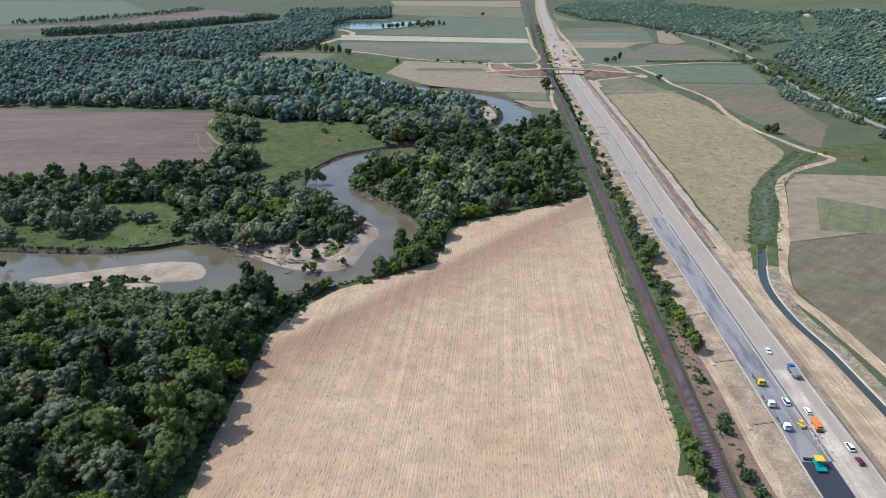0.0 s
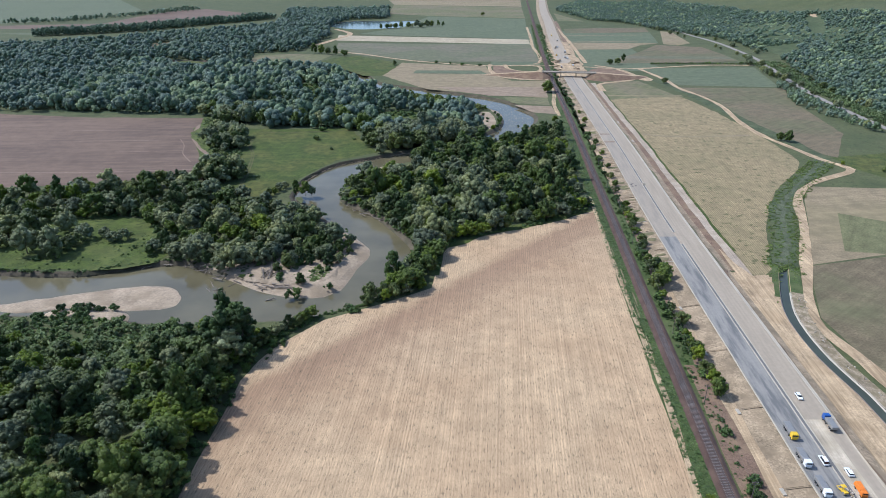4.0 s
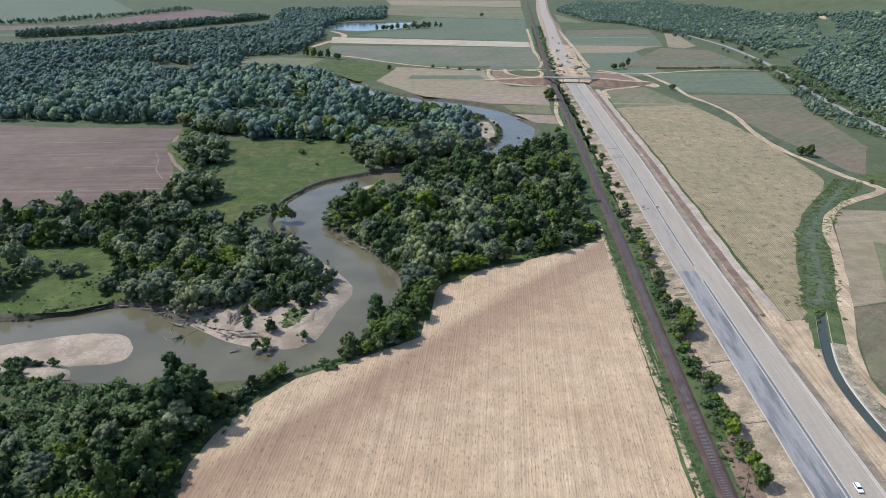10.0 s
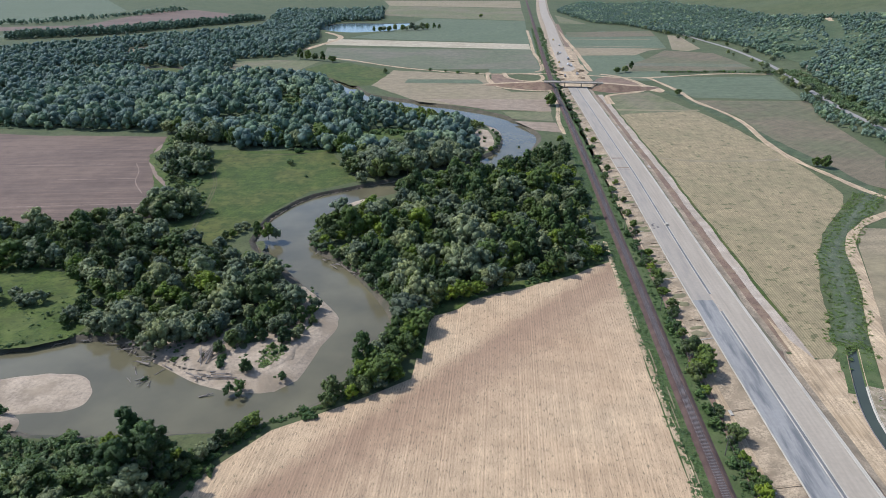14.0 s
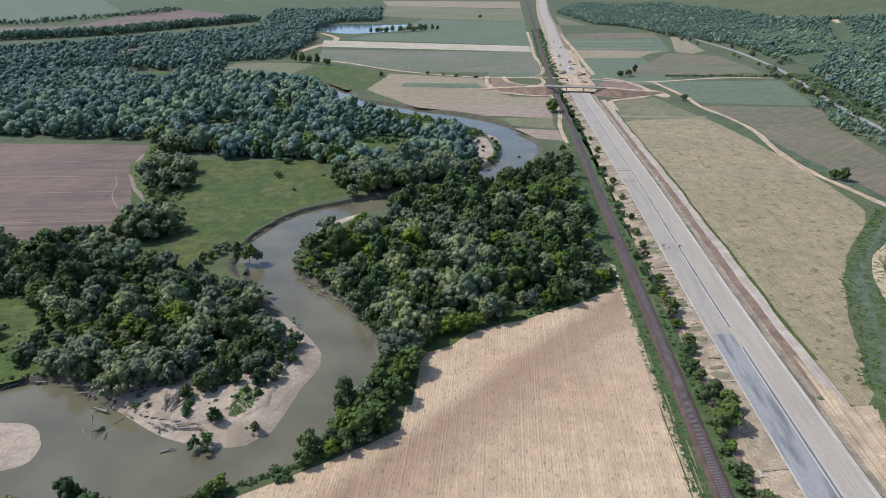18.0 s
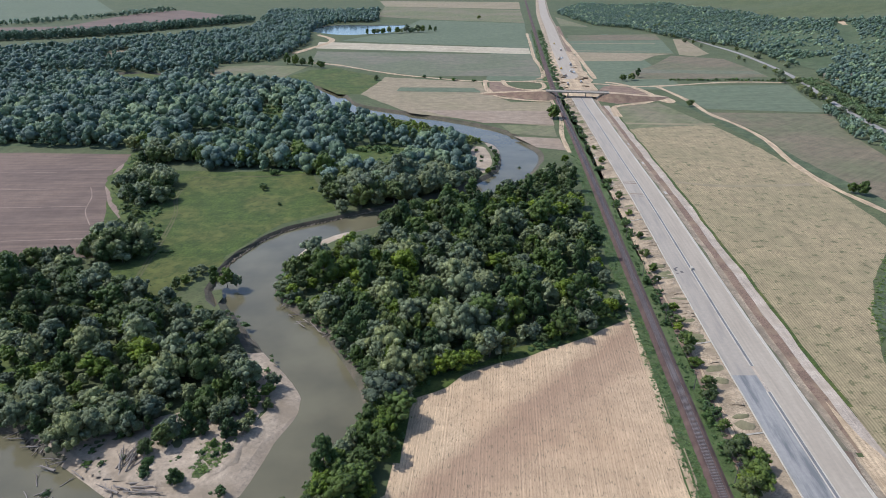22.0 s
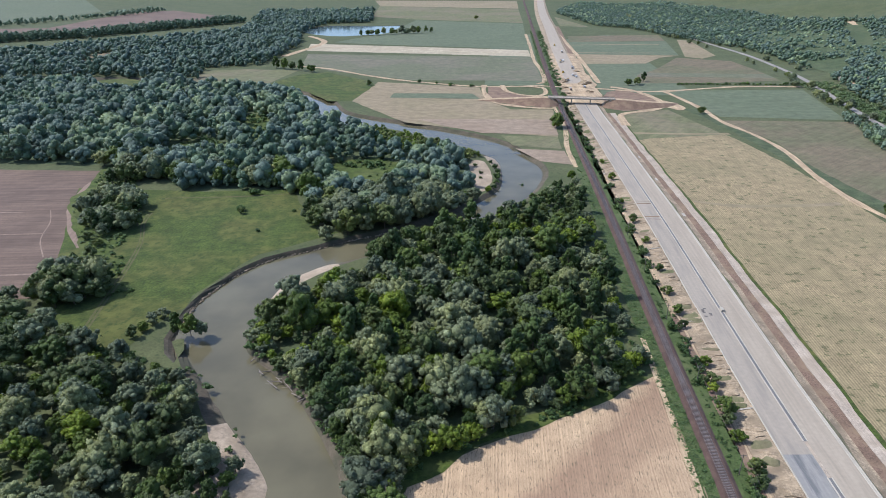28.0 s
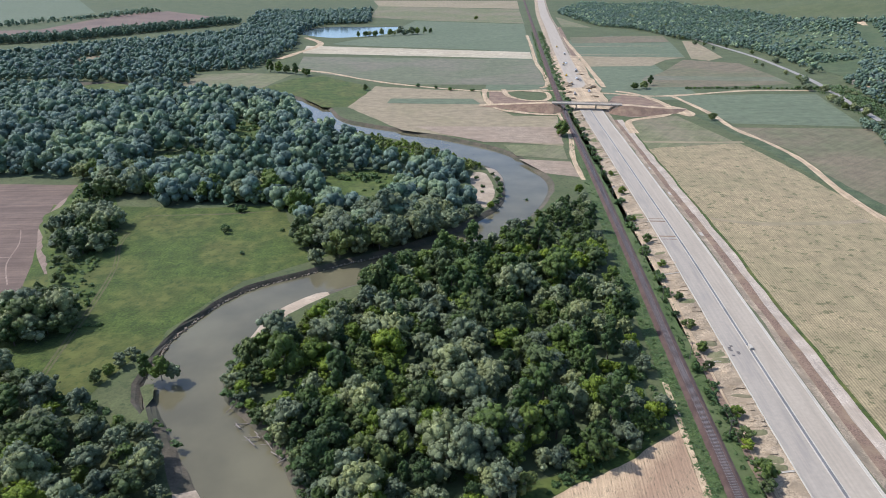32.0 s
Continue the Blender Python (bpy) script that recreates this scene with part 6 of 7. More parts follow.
while y < 870:
    for off in (-14.2,):
        if random.random() < 0.85:
            o = new("soil_ledge", random.choice(HEAP))
            o.parent = motorway
            o.location = (road_x(y) + off + random.uniform(-0.6, 0.6), y, Z - 0.25 - (-11.5 - off) * 0.21 + 0.02)
            o.scale = (random.uniform(2.4, 3.9), random.uniform(0.9, 2.6), random.uniform(0.9, 2.4))
            o.rotation_euler = (0, -0.2, random.uniform(-0.5, 0.5))
    y += random.uniform(2.8, 5.0)

# railway sleepers: the nearest ones singly, the rest joined
bm = bmesh.new()
bmesh.ops.create_cube(bm, size=1)
bmesh.ops.scale(bm, vec=(2.5, 0.27, 0.18), verts=bm.verts)
sl = bpy.data.meshes.new("sleeper")
bm.to_mesh(sl)
bm.free()
sl.materials.append(M["sleeper"])
for i in range(300):
    o = new("sleeper", sl)
    o.parent = railway
    o.location, o.rotation_euler = (rail_x(288 + i * 0.65), 288 + i * 0.65, 0.78), (0, 0, -0.07)
verts, faces = [], []
for y in [*np.arange(100, 288, 0.65), *np.arange(483.2, 900, 0.65)]:
    x, k = rail_x(y), len(verts)
    verts += [(x + a, y + b - a * 0.07, z) for z in (0.7, 0.87) for a, b in ((-1.25, -.13), (1.25, -.13), (1.25, .13), (-1.25, .13))]
    faces += [(k + 4, k + 5, k + 6, k + 7), (k, k + 1, k + 5, k + 4), (k + 2, k + 3, k + 7, k + 6), (k + 1, k + 2, k + 6, k + 5), (k + 3, k, k + 4, k + 7)]
tagged(obj("sleepers_far", verts, faces, M["sleeper"], railway), kind="stuff")


# ---------------------------------------------------------------- lineside poles and wires
def pole(x, y):
    t = tagged(new("utility_pole"), "weathered timber line pole beside the railway", "pole", "lineside poles")
    t.location = (x, y, 0)
    bm = bmesh.new()
    g = bmesh.ops.create_cone(bm, cap_ends=True, segments=8, radius1=0.16, radius2=0.1, depth=8.4)
    bmesh.ops.translate(bm, vec=(0, 0, 3.9), verts=g["verts"])
    part("mast", bm, M["pole"], t)
    for z in (7.6, 7.0):
        bm = bmesh.new()
        bmesh.ops.create_cube(bm, size=1)
        bmesh.ops.scale(bm, vec=(1.8, 0.12, 0.12), verts=bm.verts)
        bmesh.ops.translate(bm, vec=(0, 0, z), verts=bm.verts)
        part("crossarm", bm, M["pole"], t)
        for a in (-0.8, 0.8):
            bm = bmesh.new()
            bmesh.ops.create_cone(bm, cap_ends=True, segments=6, radius1=0.07, radius2=0.05, depth=0.22)
            bmesh.ops.translate(bm, vec=(a, 0, z + 0.15), verts=bm.verts)
            part("insulator", bm, M["kerb"], t)


POLES = [(rail_x(y) + 5.2, y) for y in range(125, 1000, 46)]
for x, y in POLES:
    pole(x, y)
wire = bpy.data.curves.new("overhead_wire", "CURVE")
wire.dimensions, wire.bevel_depth = "3D", 0.02
for a in (-0.8, 0.8):
    for (x0, y0), (x1, y1) in zip(POLES, POLES[1:]):
        sp = wire.splines.new("POLY")
        sp.points.add(8)
        for k in range(9):
            u = k / 8
            sp.points[k].co = (x0 + (x1 - x0) * u + a, y0 + (y1 - y0) * u, 7.85 - 2.4 * u * (1 - u), 1)
wire.materials.append(M["pole"])
tagged(new("overhead_wire", wire), "thin dark wires strung between line poles", "wire", kind="structure")

# ---------------------------------------------------------------- bridge and its ramps
def ramp_mound(name, line, label):
    """An earth ramp: points of x, y, height, half width of the top."""
    P = spline(line, 5.0)
    d = np.gradient(P[:, :2], axis=0)
    d /= np.linalg.norm(d, axis=1)[:, None]
    verts, faces = [], []
    for i, (p, q) in enumerate(zip(P, np.c_[d[:, 1], -d[:, 0]])):
        w, h = p[3], max(0.05, p[2])
        for s, z in ((-(w + 1.9 * h + 1), -0.1), (-w, h), (w, h), (w + 1.9 * h + 1, -0.1)):
            v = p[:2] + q * s
            k = 0.5 * noise.noise((v[0] * 0.2, v[1] * 0.2, 3))
            verts.append((v[0] + k, v[1] + k, z))
        if i:
            a = 4 * i
            for j in range(3):
                faces.append((a - 4 + j, a - 3 + j, a + 1 + j, a + j))
    o = obj(name, verts, faces, [M["earth"], M["dirt"]])
    for f in o.data.polygons:
        f.material_index = 1 if f.index % 3 == 1 else 0
    return tagged(o, label, "embankment", kind="structure")


ramp_mound("ramp_west", [(58, 905, 0.2, 4), (78, 900, 2.2, 4), (105, 890, 5.2, 4), (131, 884, 6.7, 4.5), (142, 882.5, 0.2, 4.5)], "brown earth ramp to the new bridge")
ramp_mound("ramp_east", [(183, 876, 0.2, 4.5), (194, 874, 6.7, 4.5), (222, 872, 5.2, 4), (245, 876, 3, 4), (262, 888, 0.3, 4)], "brown earth ramp to the new bridge")
sheet("ramp_ground_west", [(73, 975), (70, 920), (80, 890), (98, 874), (136, 866), (136, 900), (132, 925), (110, 924), (96, 941), (88, 975)], M["earth"], "bare brown earth inside a ramp loop", z=0.12, wob=2, category="earth")
sheet("ramp_ground_east", [(206, 945), (186, 900), (184, 862), (199, 850), (225, 855), (242, 868), (250, 900), (240, 935), (225, 960)], M["earth"], "bare brown earth inside a ramp loop", z=0.12, wob=2, category="earth")
bridge = tagged(new("bridge"), "new concrete road bridge over the railway and motorway", "bridge")
A, B = Vector((129, 884, 0)), Vector((196, 874, 0))
ux = (B - A).normalized()
bridge.matrix_world = Matrix.Translation(A) @ Matrix.Rotation(math.atan2(ux.y, ux.x), 4, "Z")
SPAN = (B - A).length


def box_part(name, size, at, mat, parent, label="", rot=(0, 0, 0), bevel=0.04):
    bm = bmesh.new()
    bmesh.ops.create_cube(bm, size=1)
    bmesh.ops.scale(bm, vec=size, verts=bm.verts)
    if bevel:
        bmesh.ops.bevel(bm, geom=bm.edges[:], offset=bevel, segments=1, affect="EDGES")
    o = part(name, bm, mat, parent, label)
    o.location, o.rotation_euler = at, rot
    return o


box_part("deck", (SPAN, 9.5, 0.8), (SPAN / 2, 0, 6.75), M["concrete"], bridge, "grey concrete deck")
for s in (-1, 1):
    box_part("parapet", (SPAN, 0.35, 0.6), (SPAN / 2, s * 4.6, 7.4), M["kerb"], bridge, "pale concrete parapet")
    for k in range(16):
        box_part("rail_post", (0.12, 0.12, 0.7), (2 + k * (SPAN - 4) / 15, s * 4.6, 8.0), M["rail"], bridge)
    box_part("handrail", (SPAN, 0.1, 0.1), (SPAN / 2, s * 4.6, 8.35), M["rail"], bridge)
for px in (24, 43):
    for s in (-3, 0, 3):
        box_part("pier", (0.9, 0.9, 6.2), (px, s, 3.1), M["concrete"], bridge)
for px, tilt in ((7.5, 0.95), (59.5, -0.95)):
    box_part("abutment", (0.8, 10.5, 10.5), (px, 0, 3.4), M["concrete"], bridge, "sloping concrete abutment", (0, -tilt, 0))

# ---------------------------------------------------------------- vehicles
PAINTS = dict(white=paint("white_paint", (0.75, 0.75, 0.73)), yellow=paint("yellow_paint", (0.7, 0.45, 0.02)), blue=paint("blue_paint", (0.03, 0.09, 0.3)), orange=paint("orange_paint", (0.72, 0.2, 0.02)),
              red=paint("dark_red_paint", (0.12, 0.012, 0.02)), teal=paint("teal_paint", (0.02, 0.25, 0.25)), steel=paint("grey_steel", (0.25, 0.24, 0.225), 0.5, 0.2), dark=paint("black_rubber", (0.02, 0.02, 0.02), 0.7), glass=paint("dark_glass", (0.02, 0.025, 0.03), 0.08), cab=paint("cream_paint", (0.62, 0.58, 0.5)))


def wheel(parent, x, y, r=0.5, w=0.3):
    bm = bmesh.new()
    bmesh.ops.create_cone(bm, cap_ends=True, segments=14, radius1=r, radius2=r, depth=w)
    bmesh.ops.bevel(bm, geom=[e for e in bm.edges if len(e.link_faces) == 2 and any(len(f.verts) > 4 for f in e.link_faces)], offset=0.06, segments=1, affect="EDGES")
    o = part("wheel", bm, PAINTS["dark"], parent)
    o.location, o.rotation_euler = (x, y, r), (0, math.pi / 2, 0)
    bm = bmesh.new()
    bmesh.ops.create_cone(bm, cap_ends=True, segments=10, radius1=r * 0.5, radius2=r * 0.5, depth=w + 0.04)
    part("rim", bm, PAINTS["steel"], o)


def hull(parent, name, prof, width, mat, label="", taper=0.0):
    """A side profile (along y, z) drawn across the width, its top narrowed by taper."""
    bm = bmesh.new()
    zt = max(p[1] for p in prof)
    zb = min(p[1] for p in prof)
    rows = []
    for s in (-1, 1):
        rows.append([bm.verts.new((s * (width / 2 - taper * (z - zb) / max(0.01, zt - zb)), y, z)) for y, z in prof])
    n = len(prof)
    for i in range(n):
        j = (i + 1) % n
        bm.faces.new((rows[0][i], rows[0][j], rows[1][j], rows[1][i]))
    bm.faces.new(rows[0][::-1])
    bm.faces.new(rows[1])
    bmesh.ops.recalc_face_normals(bm, faces=bm.faces)
    bmesh.ops.bevel(bm, geom=bm.edges[:], offset=0.05, segments=1, affect="EDGES")
    return part(name, bm, mat, parent, label)


def place(name, label, cat, x, y, turn, group, z=None):
    t = tagged(new(name), label, cat, group)
    t.location, t.rotation_euler = (x, y, (ROAD_Z + 0.03) if z is None else z), (0, 0, turn)
    return t


def car(x, y, colour, word, turn=-0.07, van=False, z=None):
    t = place("van" if van else "car", f"{word} {'van' if van else 'car'} on the unfinished motorway", "van" if van else "car", x, y, turn, "vehicles on the motorway", z)
    L = 2.5 if van else 2.15
    t.scale = (0.86, 0.86, 0.86)
    hull(t, "body", [(-L, 0.35), (L, 0.35), (L, 0.75), (L - 1.1, 0.95), (-L + 0.05, 1.0), (-L, 0.7)], 1.8, PAINTS[colour])
    top = 1.95 if van else 1.45
    hull(t, "glasshouse", [(-L + 0.15, 0.98), (L - 1.1, 0.95), (L - 1.8, top - 0.06), (-L + 0.5, top - 0.06)], 1.66, PAINTS["glass"], "dark windows", 0.14)
    hull(t, "roof", [(-L + 0.4, top - 0.08), (L - 1.7, top - 0.08), (L - 1.85, top), (-L + 0.55, top)], 1.5, PAINTS[colour], "", 0.05)
    for sx in (-0.8, 0.8):
        for sy in (-L + 0.75, L - 0.8):
            wheel(t, sx, sy, 0.32, 0.2)
        box_part("headlight", (0.32, 0.06, 0.16), (sx * 0.8, L, 0.68), PAINTS["steel"], t, bevel=0)
    return t


def truck(x, y, cab, bed, word, turn=math.pi - 0.07, loaded=False):
    t = place("tipper_truck", word, "truck", x, y, turn, "vehicles on the motorway")
    t.scale = (0.84, 0.84, 0.84)
    box_part("chassis", (0.9, 8.6, 0.3), (0, -0.2, 0.95), PAINTS["dark"], t)
    hull(t, "cab", [(2.3, 0.7), (4.4, 0.7), (4.4, 1.7), (4.25, 2.85), (2.3, 2.95)], 2.4, PAINTS[cab], "", 0.06)
    box_part("windscreen", (2.0, 0.06, 0.85), (0, 4.34, 2.15), PAINTS["glass"], t, "dark windscreen", (-0.13, 0, 0), 0)
    for s in (-1, 1):
        box_part("mirror", (0.12, 0.12, 0.5), (s * 1.35, 4.3, 2.2), PAINTS["dark"], t)
        box_part("headlight", (0.35, 0.06, 0.22), (s * 0.85, 4.43, 0.95), PAINTS["steel"], t, bevel=0)
    bd = hull(t, "tipper_body", [(-4.4, 1.2), (2.0, 1.2), (2.1, 2.45), (-4.5, 2.45)], 2.45, PAINTS[bed], "steel tipper body", -0.05)
    o = box_part("bed_floor" if not loaded else "load", (2.2, 6.1, 0.2), (0, -1.2, 2.42), M["earth"] if loaded else PAINTS["steel"], t, "load of earth" if loaded else "grey tarpaulin over the load")
    for yy in (3.4, -1.9, -3.2, 1.2):
        for s in (-1, 1):
            wheel(t, s * 1.05, yy, 0.52, 0.32)
    return t


truck(115, 199, "yellow", "steel", "yellow tipper truck parked on grey asphalt")
truck(113, 186.5, "white", "steel", "white tipper truck parked on grey asphalt")
truck(112.6, 174.5, "white", "steel", "white tipper truck with a grey body parked")
truck(130, 203, "blue", "steel", "blue tipper truck with a grey body parked", -0.07)
car(119, 186, "white", "white", van=True)
car(124, 181, "white", "white")
car(128, 163, "white", "white", van=True)
car(127.6, 156.5, "red", "dark red")
car(127.3, 218, "white", "white pickup-like", math.pi - 0.07)


def roller(x, y):
    t = place("road_roller", "yellow road roller standing on asphalt", "roller", x, y, 0.1, "vehicles on the motorway")
    t.scale = (0.8, 0.8, 0.8)
    hull(t, "body", [(-1.9, 0.6), (0.3, 0.6), (0.3, 1.2), (-1.9, 1.5)], 1.6, PAINTS["yellow"])
    for s in (-1, 1):
        for yy in (-0.2, 0.9):
            box_part("roof_post", (0.08, 0.08, 1.4), (s * 0.7, yy, 1.9), PAINTS["dark"], t, bevel=0)
    box_part("canopy", (1.7, 1.6, 0.12), (0, 0.35, 2.62), PAINTS["yellow"], t, "yellow roof")
    hull(t, "front_frame", [(0.2, 0.7), (2.4, 0.7), (2.4, 1.0), (0.2, 1.1)], 1.9, PAINTS["yellow"])
    for yy in (1.6, -1.3):
        bm = bmesh.new()
        bmesh.ops.create_cone(bm, cap_ends=True, segments=18, radius1=0.65, radius2=0.65, depth=1.7)
        o = part("drum", bm, PAINTS["steel"], t, "smooth steel drum")
        o.location, o.rotation_euler = (0, yy, 0.65), (0, math.pi / 2, 0)


roller(118, 173.5)


def sweeper(x, y):
    t = place("sweeper_truck", "orange road sweeper truck", "truck", x, y, math.pi - 0.1, "vehicles on the motorway")
    t.scale = (0.8, 0.8, 0.8)
    hull(t, "cab", [(1.6, 0.6), (3.3, 0.6), (3.3, 1.5), (3.1, 2.4), (1.6, 2.5)], 2.2, PAINTS["orange"], "", 0.06)
    box_part("windscreen", (1.8, 0.06, 0.7), (0, 3.2, 1.9), PAINTS["glass"], t, "dark windscreen", (-0.2, 0, 0), 0)
    hull(t, "hopper", [(-3.2, 0.9), (1.4, 0.9), (1.3, 2.4), (-2.8, 2.6)], 2.2, PAINTS["orange"], "orange hopper", 0.15)
    box_part("brush_bar", (2.8, 0.8, 0.4), (0, 4.0, 0.5), PAINTS["dark"], t, "rotary brush at the front")
    for yy in (2.4, -1.8):
        for s in (-1, 1):
            wheel(t, s * 0.95, yy, 0.45, 0.3)


sweeper(123, 173.5)


def paver(x, y):
    t = place("asphalt_paver", "teal asphalt paver with a yellow roof laying asphalt", "paver", x, y, math.pi - 0.07, "vehicles on the motorway")
    t.scale = (0.85, 0.85, 0.85)
    hull(t, "body", [(-2.2, 0.5), (1.6, 0.5), (1.6, 1.5), (-2.2, 1.7)], 2.4, PAINTS["teal"])
    hull(t, "hopper", [(1.5, 0.4), (3.4, 0.4), (3.5, 1.1), (1.5, 1.2)], 3.2, PAINTS["teal"], "teal hopper full of asphalt", -0.2)
    for s in (-1, 1):
        for yy in (-1.8, 0.9):
            box_part("roof_post", (0.1, 0.1, 1.6), (s * 1.3, yy, 2.4), PAINTS["dark"], t, bevel=0)
        box_part("track", (0.45, 3.6, 0.7), (s * 1.05, -0.2, 0.4), PAINTS["dark"], t, "black crawler track", bevel=0.12)
    box_part("canopy", (3.4, 3.2, 0.16), (0, -0.5, 3.25), PAINTS["yellow"], t, "yellow roof")
    box_part("screed", (7.6, 1.1, 0.5), (0, -3.2, 0.35), PAINTS["dark"], t, "wide black screed")


paver(114, 155)
for i, (dx, y) in enumerate(((-6, 1010), (6, 1034), (4, 1040), (-8, 1066), (7, 1098), (8, 1107), (-5, 1150), (-2, 1162), (4, 1250), (-3, 1330), (-8, 950), (9, 966))):
    truck(road_x(y) + dx, y, "white" if i % 3 else "yellow", "steel", "construction truck far along the new road", math.pi * (i % 2) - 0.1 + 0.5 * (i % 5 == 2), True)
for i, (dx, y, s) in enumerate(((-12, 1000, 5), (-10, 1012, 4), (9, 985, 5), (14, 995, 6), (-14, 965, 4), (12, 940, 4), (-13, 932, 3.5), (10, 1075, 4))):
    o = new("soil_mound", HEAP[1])
    o.location, o.scale = (road_x(y) + dx, y, 1.0), (s, s * 0.9, s * 1.6)
    tagged(o, "heap of brown excavated soil", "soil heap", "soil mounds")


# ---------------------------------------------------------------- farm buildings at the foot of the hills
def shed(x, y, w, d, h, turn, roof, label):
    t = tagged(new("farm_building"), label, "building", "farm buildings")
    t.location, t.rotation_euler = (x, y, hill(x, y) - 0.2), (0, 0, turn)
    box_part("wall", (w, d, h), (0, 0, h / 2), M["kerb"], t, "pale rendered walls", bevel=0)
    bm = bmesh.new()
    v = [bm.verts.new(p) for p in ((-w / 2 - .5, -d / 2 - .5, h), (w / 2 + .5, -d / 2 - .5, h), (w / 2 + .5, d / 2 + .5, h), (-w / 2 - .5, d / 2 + .5, h), (-w / 2 - .5, 0, h + d * 0.3), (w / 2 + .5, 0, h + d * 0.3))]
    for f in ((0, 1, 5, 4), (2, 3, 4, 5), (0, 4, 3), (1, 2, 5), (0, 3, 2, 1)):
        bm.faces.new([v[k] for k in f])
    part("roof", bm, roof, t, "pitched roof")
    for k in (-1, 1):
        box_part("window", (1.6, 0.1, 1.4), (k * w * 0.25, -d / 2 - 0.03, h * 0.55), PAINTS["glass"], t, "dark window", bevel=0)
    box_part("door", (1.4, 0.12, 2.1), (0, -d / 2 - 0.04, 1.05), M["pole"], t, "dark door", bevel=0)


for x, y, w, d, h, tn, rf, lb in ((505, 1000, 15, 8, 4.0, 0.4, M["kerb"], "pale farm building with a white roof"), (520, 985, 14, 8, 4, 0.4, M["tilled"], "farm building with a brown roof"), (540, 1030, 12, 7, 4, 1.2, M["kerb"], "small pale shed with a white roof"), (462, 690, 12, 8, 4, 0.2, PAINTS["white"], "small house with a pale roof among trees")):
    shed(x, y, w, d, h, tn, rf, lb)
# trees and scrub along the old road
for i in range(90):
    y = random.uniform(520, 1900)
    x = float(np.interp(y, [520, 580, 842, 1110, 1417, 2167], [385, 400, 440, 478, 463, 435])) + random.choice((-1, 1)) * random.uniform(9, 26)
    plant(random.choice((0, 5, 6)), x, y, random.uniform(0.4, 0.8), None, "roadside trees")
for i in range(30):
    y = 988 + random.uniform(-3, 3)
    shrub(300 + i * 5.2, y, random.uniform(0.8, 1.6), 0, "shrub in a field hedge", "field hedge")

hedge = []
for k in range(620):
    y = random.uniform(540, 985)
    x = float(np.interp(y, [500, 583, 674, 803, 1110], [400, 400, 405, 421, 478]))
    hedge.append((x + random.uniform(5.5, 26), y, random.uniform(0.8, 2.4)))
    if k % 3 == 0:
        hedge.append((x - random.uniform(6, 11), y, random.uniform(0.4, 0.9)))
scrub("roadside_scrub", "dense bushes along the old road", hedge, 50, 0.7, THICKET_MAT)

# ---------------------------------------------------------------- overgrown bank under the main wood
over = []
for i, p in enumerate(south):
    if -75 < p[0] < 16 and 300 < p[1] < 458:
        a, c = south[i][:2], top_s[i]
        for k in range(7):
            u, w = random.uniform(0.25, 1.2), random.uniform(-3, 3)
            over.append((a[0] + (c[0] - a[0]) * u + w, a[1] + (c[1] - a[1]) * u + random.uniform(-3, 3), random.choice((0.3, 0.45, 0.7, 1.0))))
        if p[1] < 450:
            for k in range(2):
                plant(random.choice((0, 0, 2, 4, 5)), c[0] + random.uniform(-1, 3), c[1] + random.uniform(-3, 3), random.uniform(0.32, 0.62), -0.6, "river bank trees")
            if random.random() < 0.22:
                log(a[0] + random.uniform(-1, 1), a[1] + random.uniform(-2, 2), WATER_Z - 0.1, random.uniform(3, 7), 0.2, random.uniform(0, 360), random.uniform(4, 16), "broken branches at the water's edge", 5)
for i, p in enumerate(north):
    if -330 < p[0] < -92 and p[1] < 345:
        a, c = north[i][:2], top_n[i]
        for k in range(6):
            u = random.uniform(0.45, 1.3)
            over.append((a[0] + (c[0] - a[0]) * u + random.uniform(-3, 3), a[1] + (c[1] - a[1]) * u + random.uniform(-1, 1), random.choice((0.2, 0.3, 0.45, 0.7))))
        if p[0] > -150:
            for k in range(2):
                log(a[0] + (c[0] - a[0]) * 0.4 + random.uniform(-2, 2), a[1] + (c[1] - a[1]) * 0.4 + random.uniform(-1, 1), WATER_Z + 0.3, random.uniform(3, 7), 0.22, random.uniform(0, 360), random.uniform(0, 10), "tangled driftwood and roots on the bank", 3)
scrub("bank_growth", "bushes overhanging the eroded river bank", [q for q in over if not inside(q[0], q[1], river_poly)])
tagged(ribbon("wood_edge_grass", [(-4, 318), (0, 345), (8, 358), (38, 376), (62, 388), (90, 407)], 6.0, 0.12, M["lush"], 1.6), "rough grass between wood and field", "grass", kind="structure")

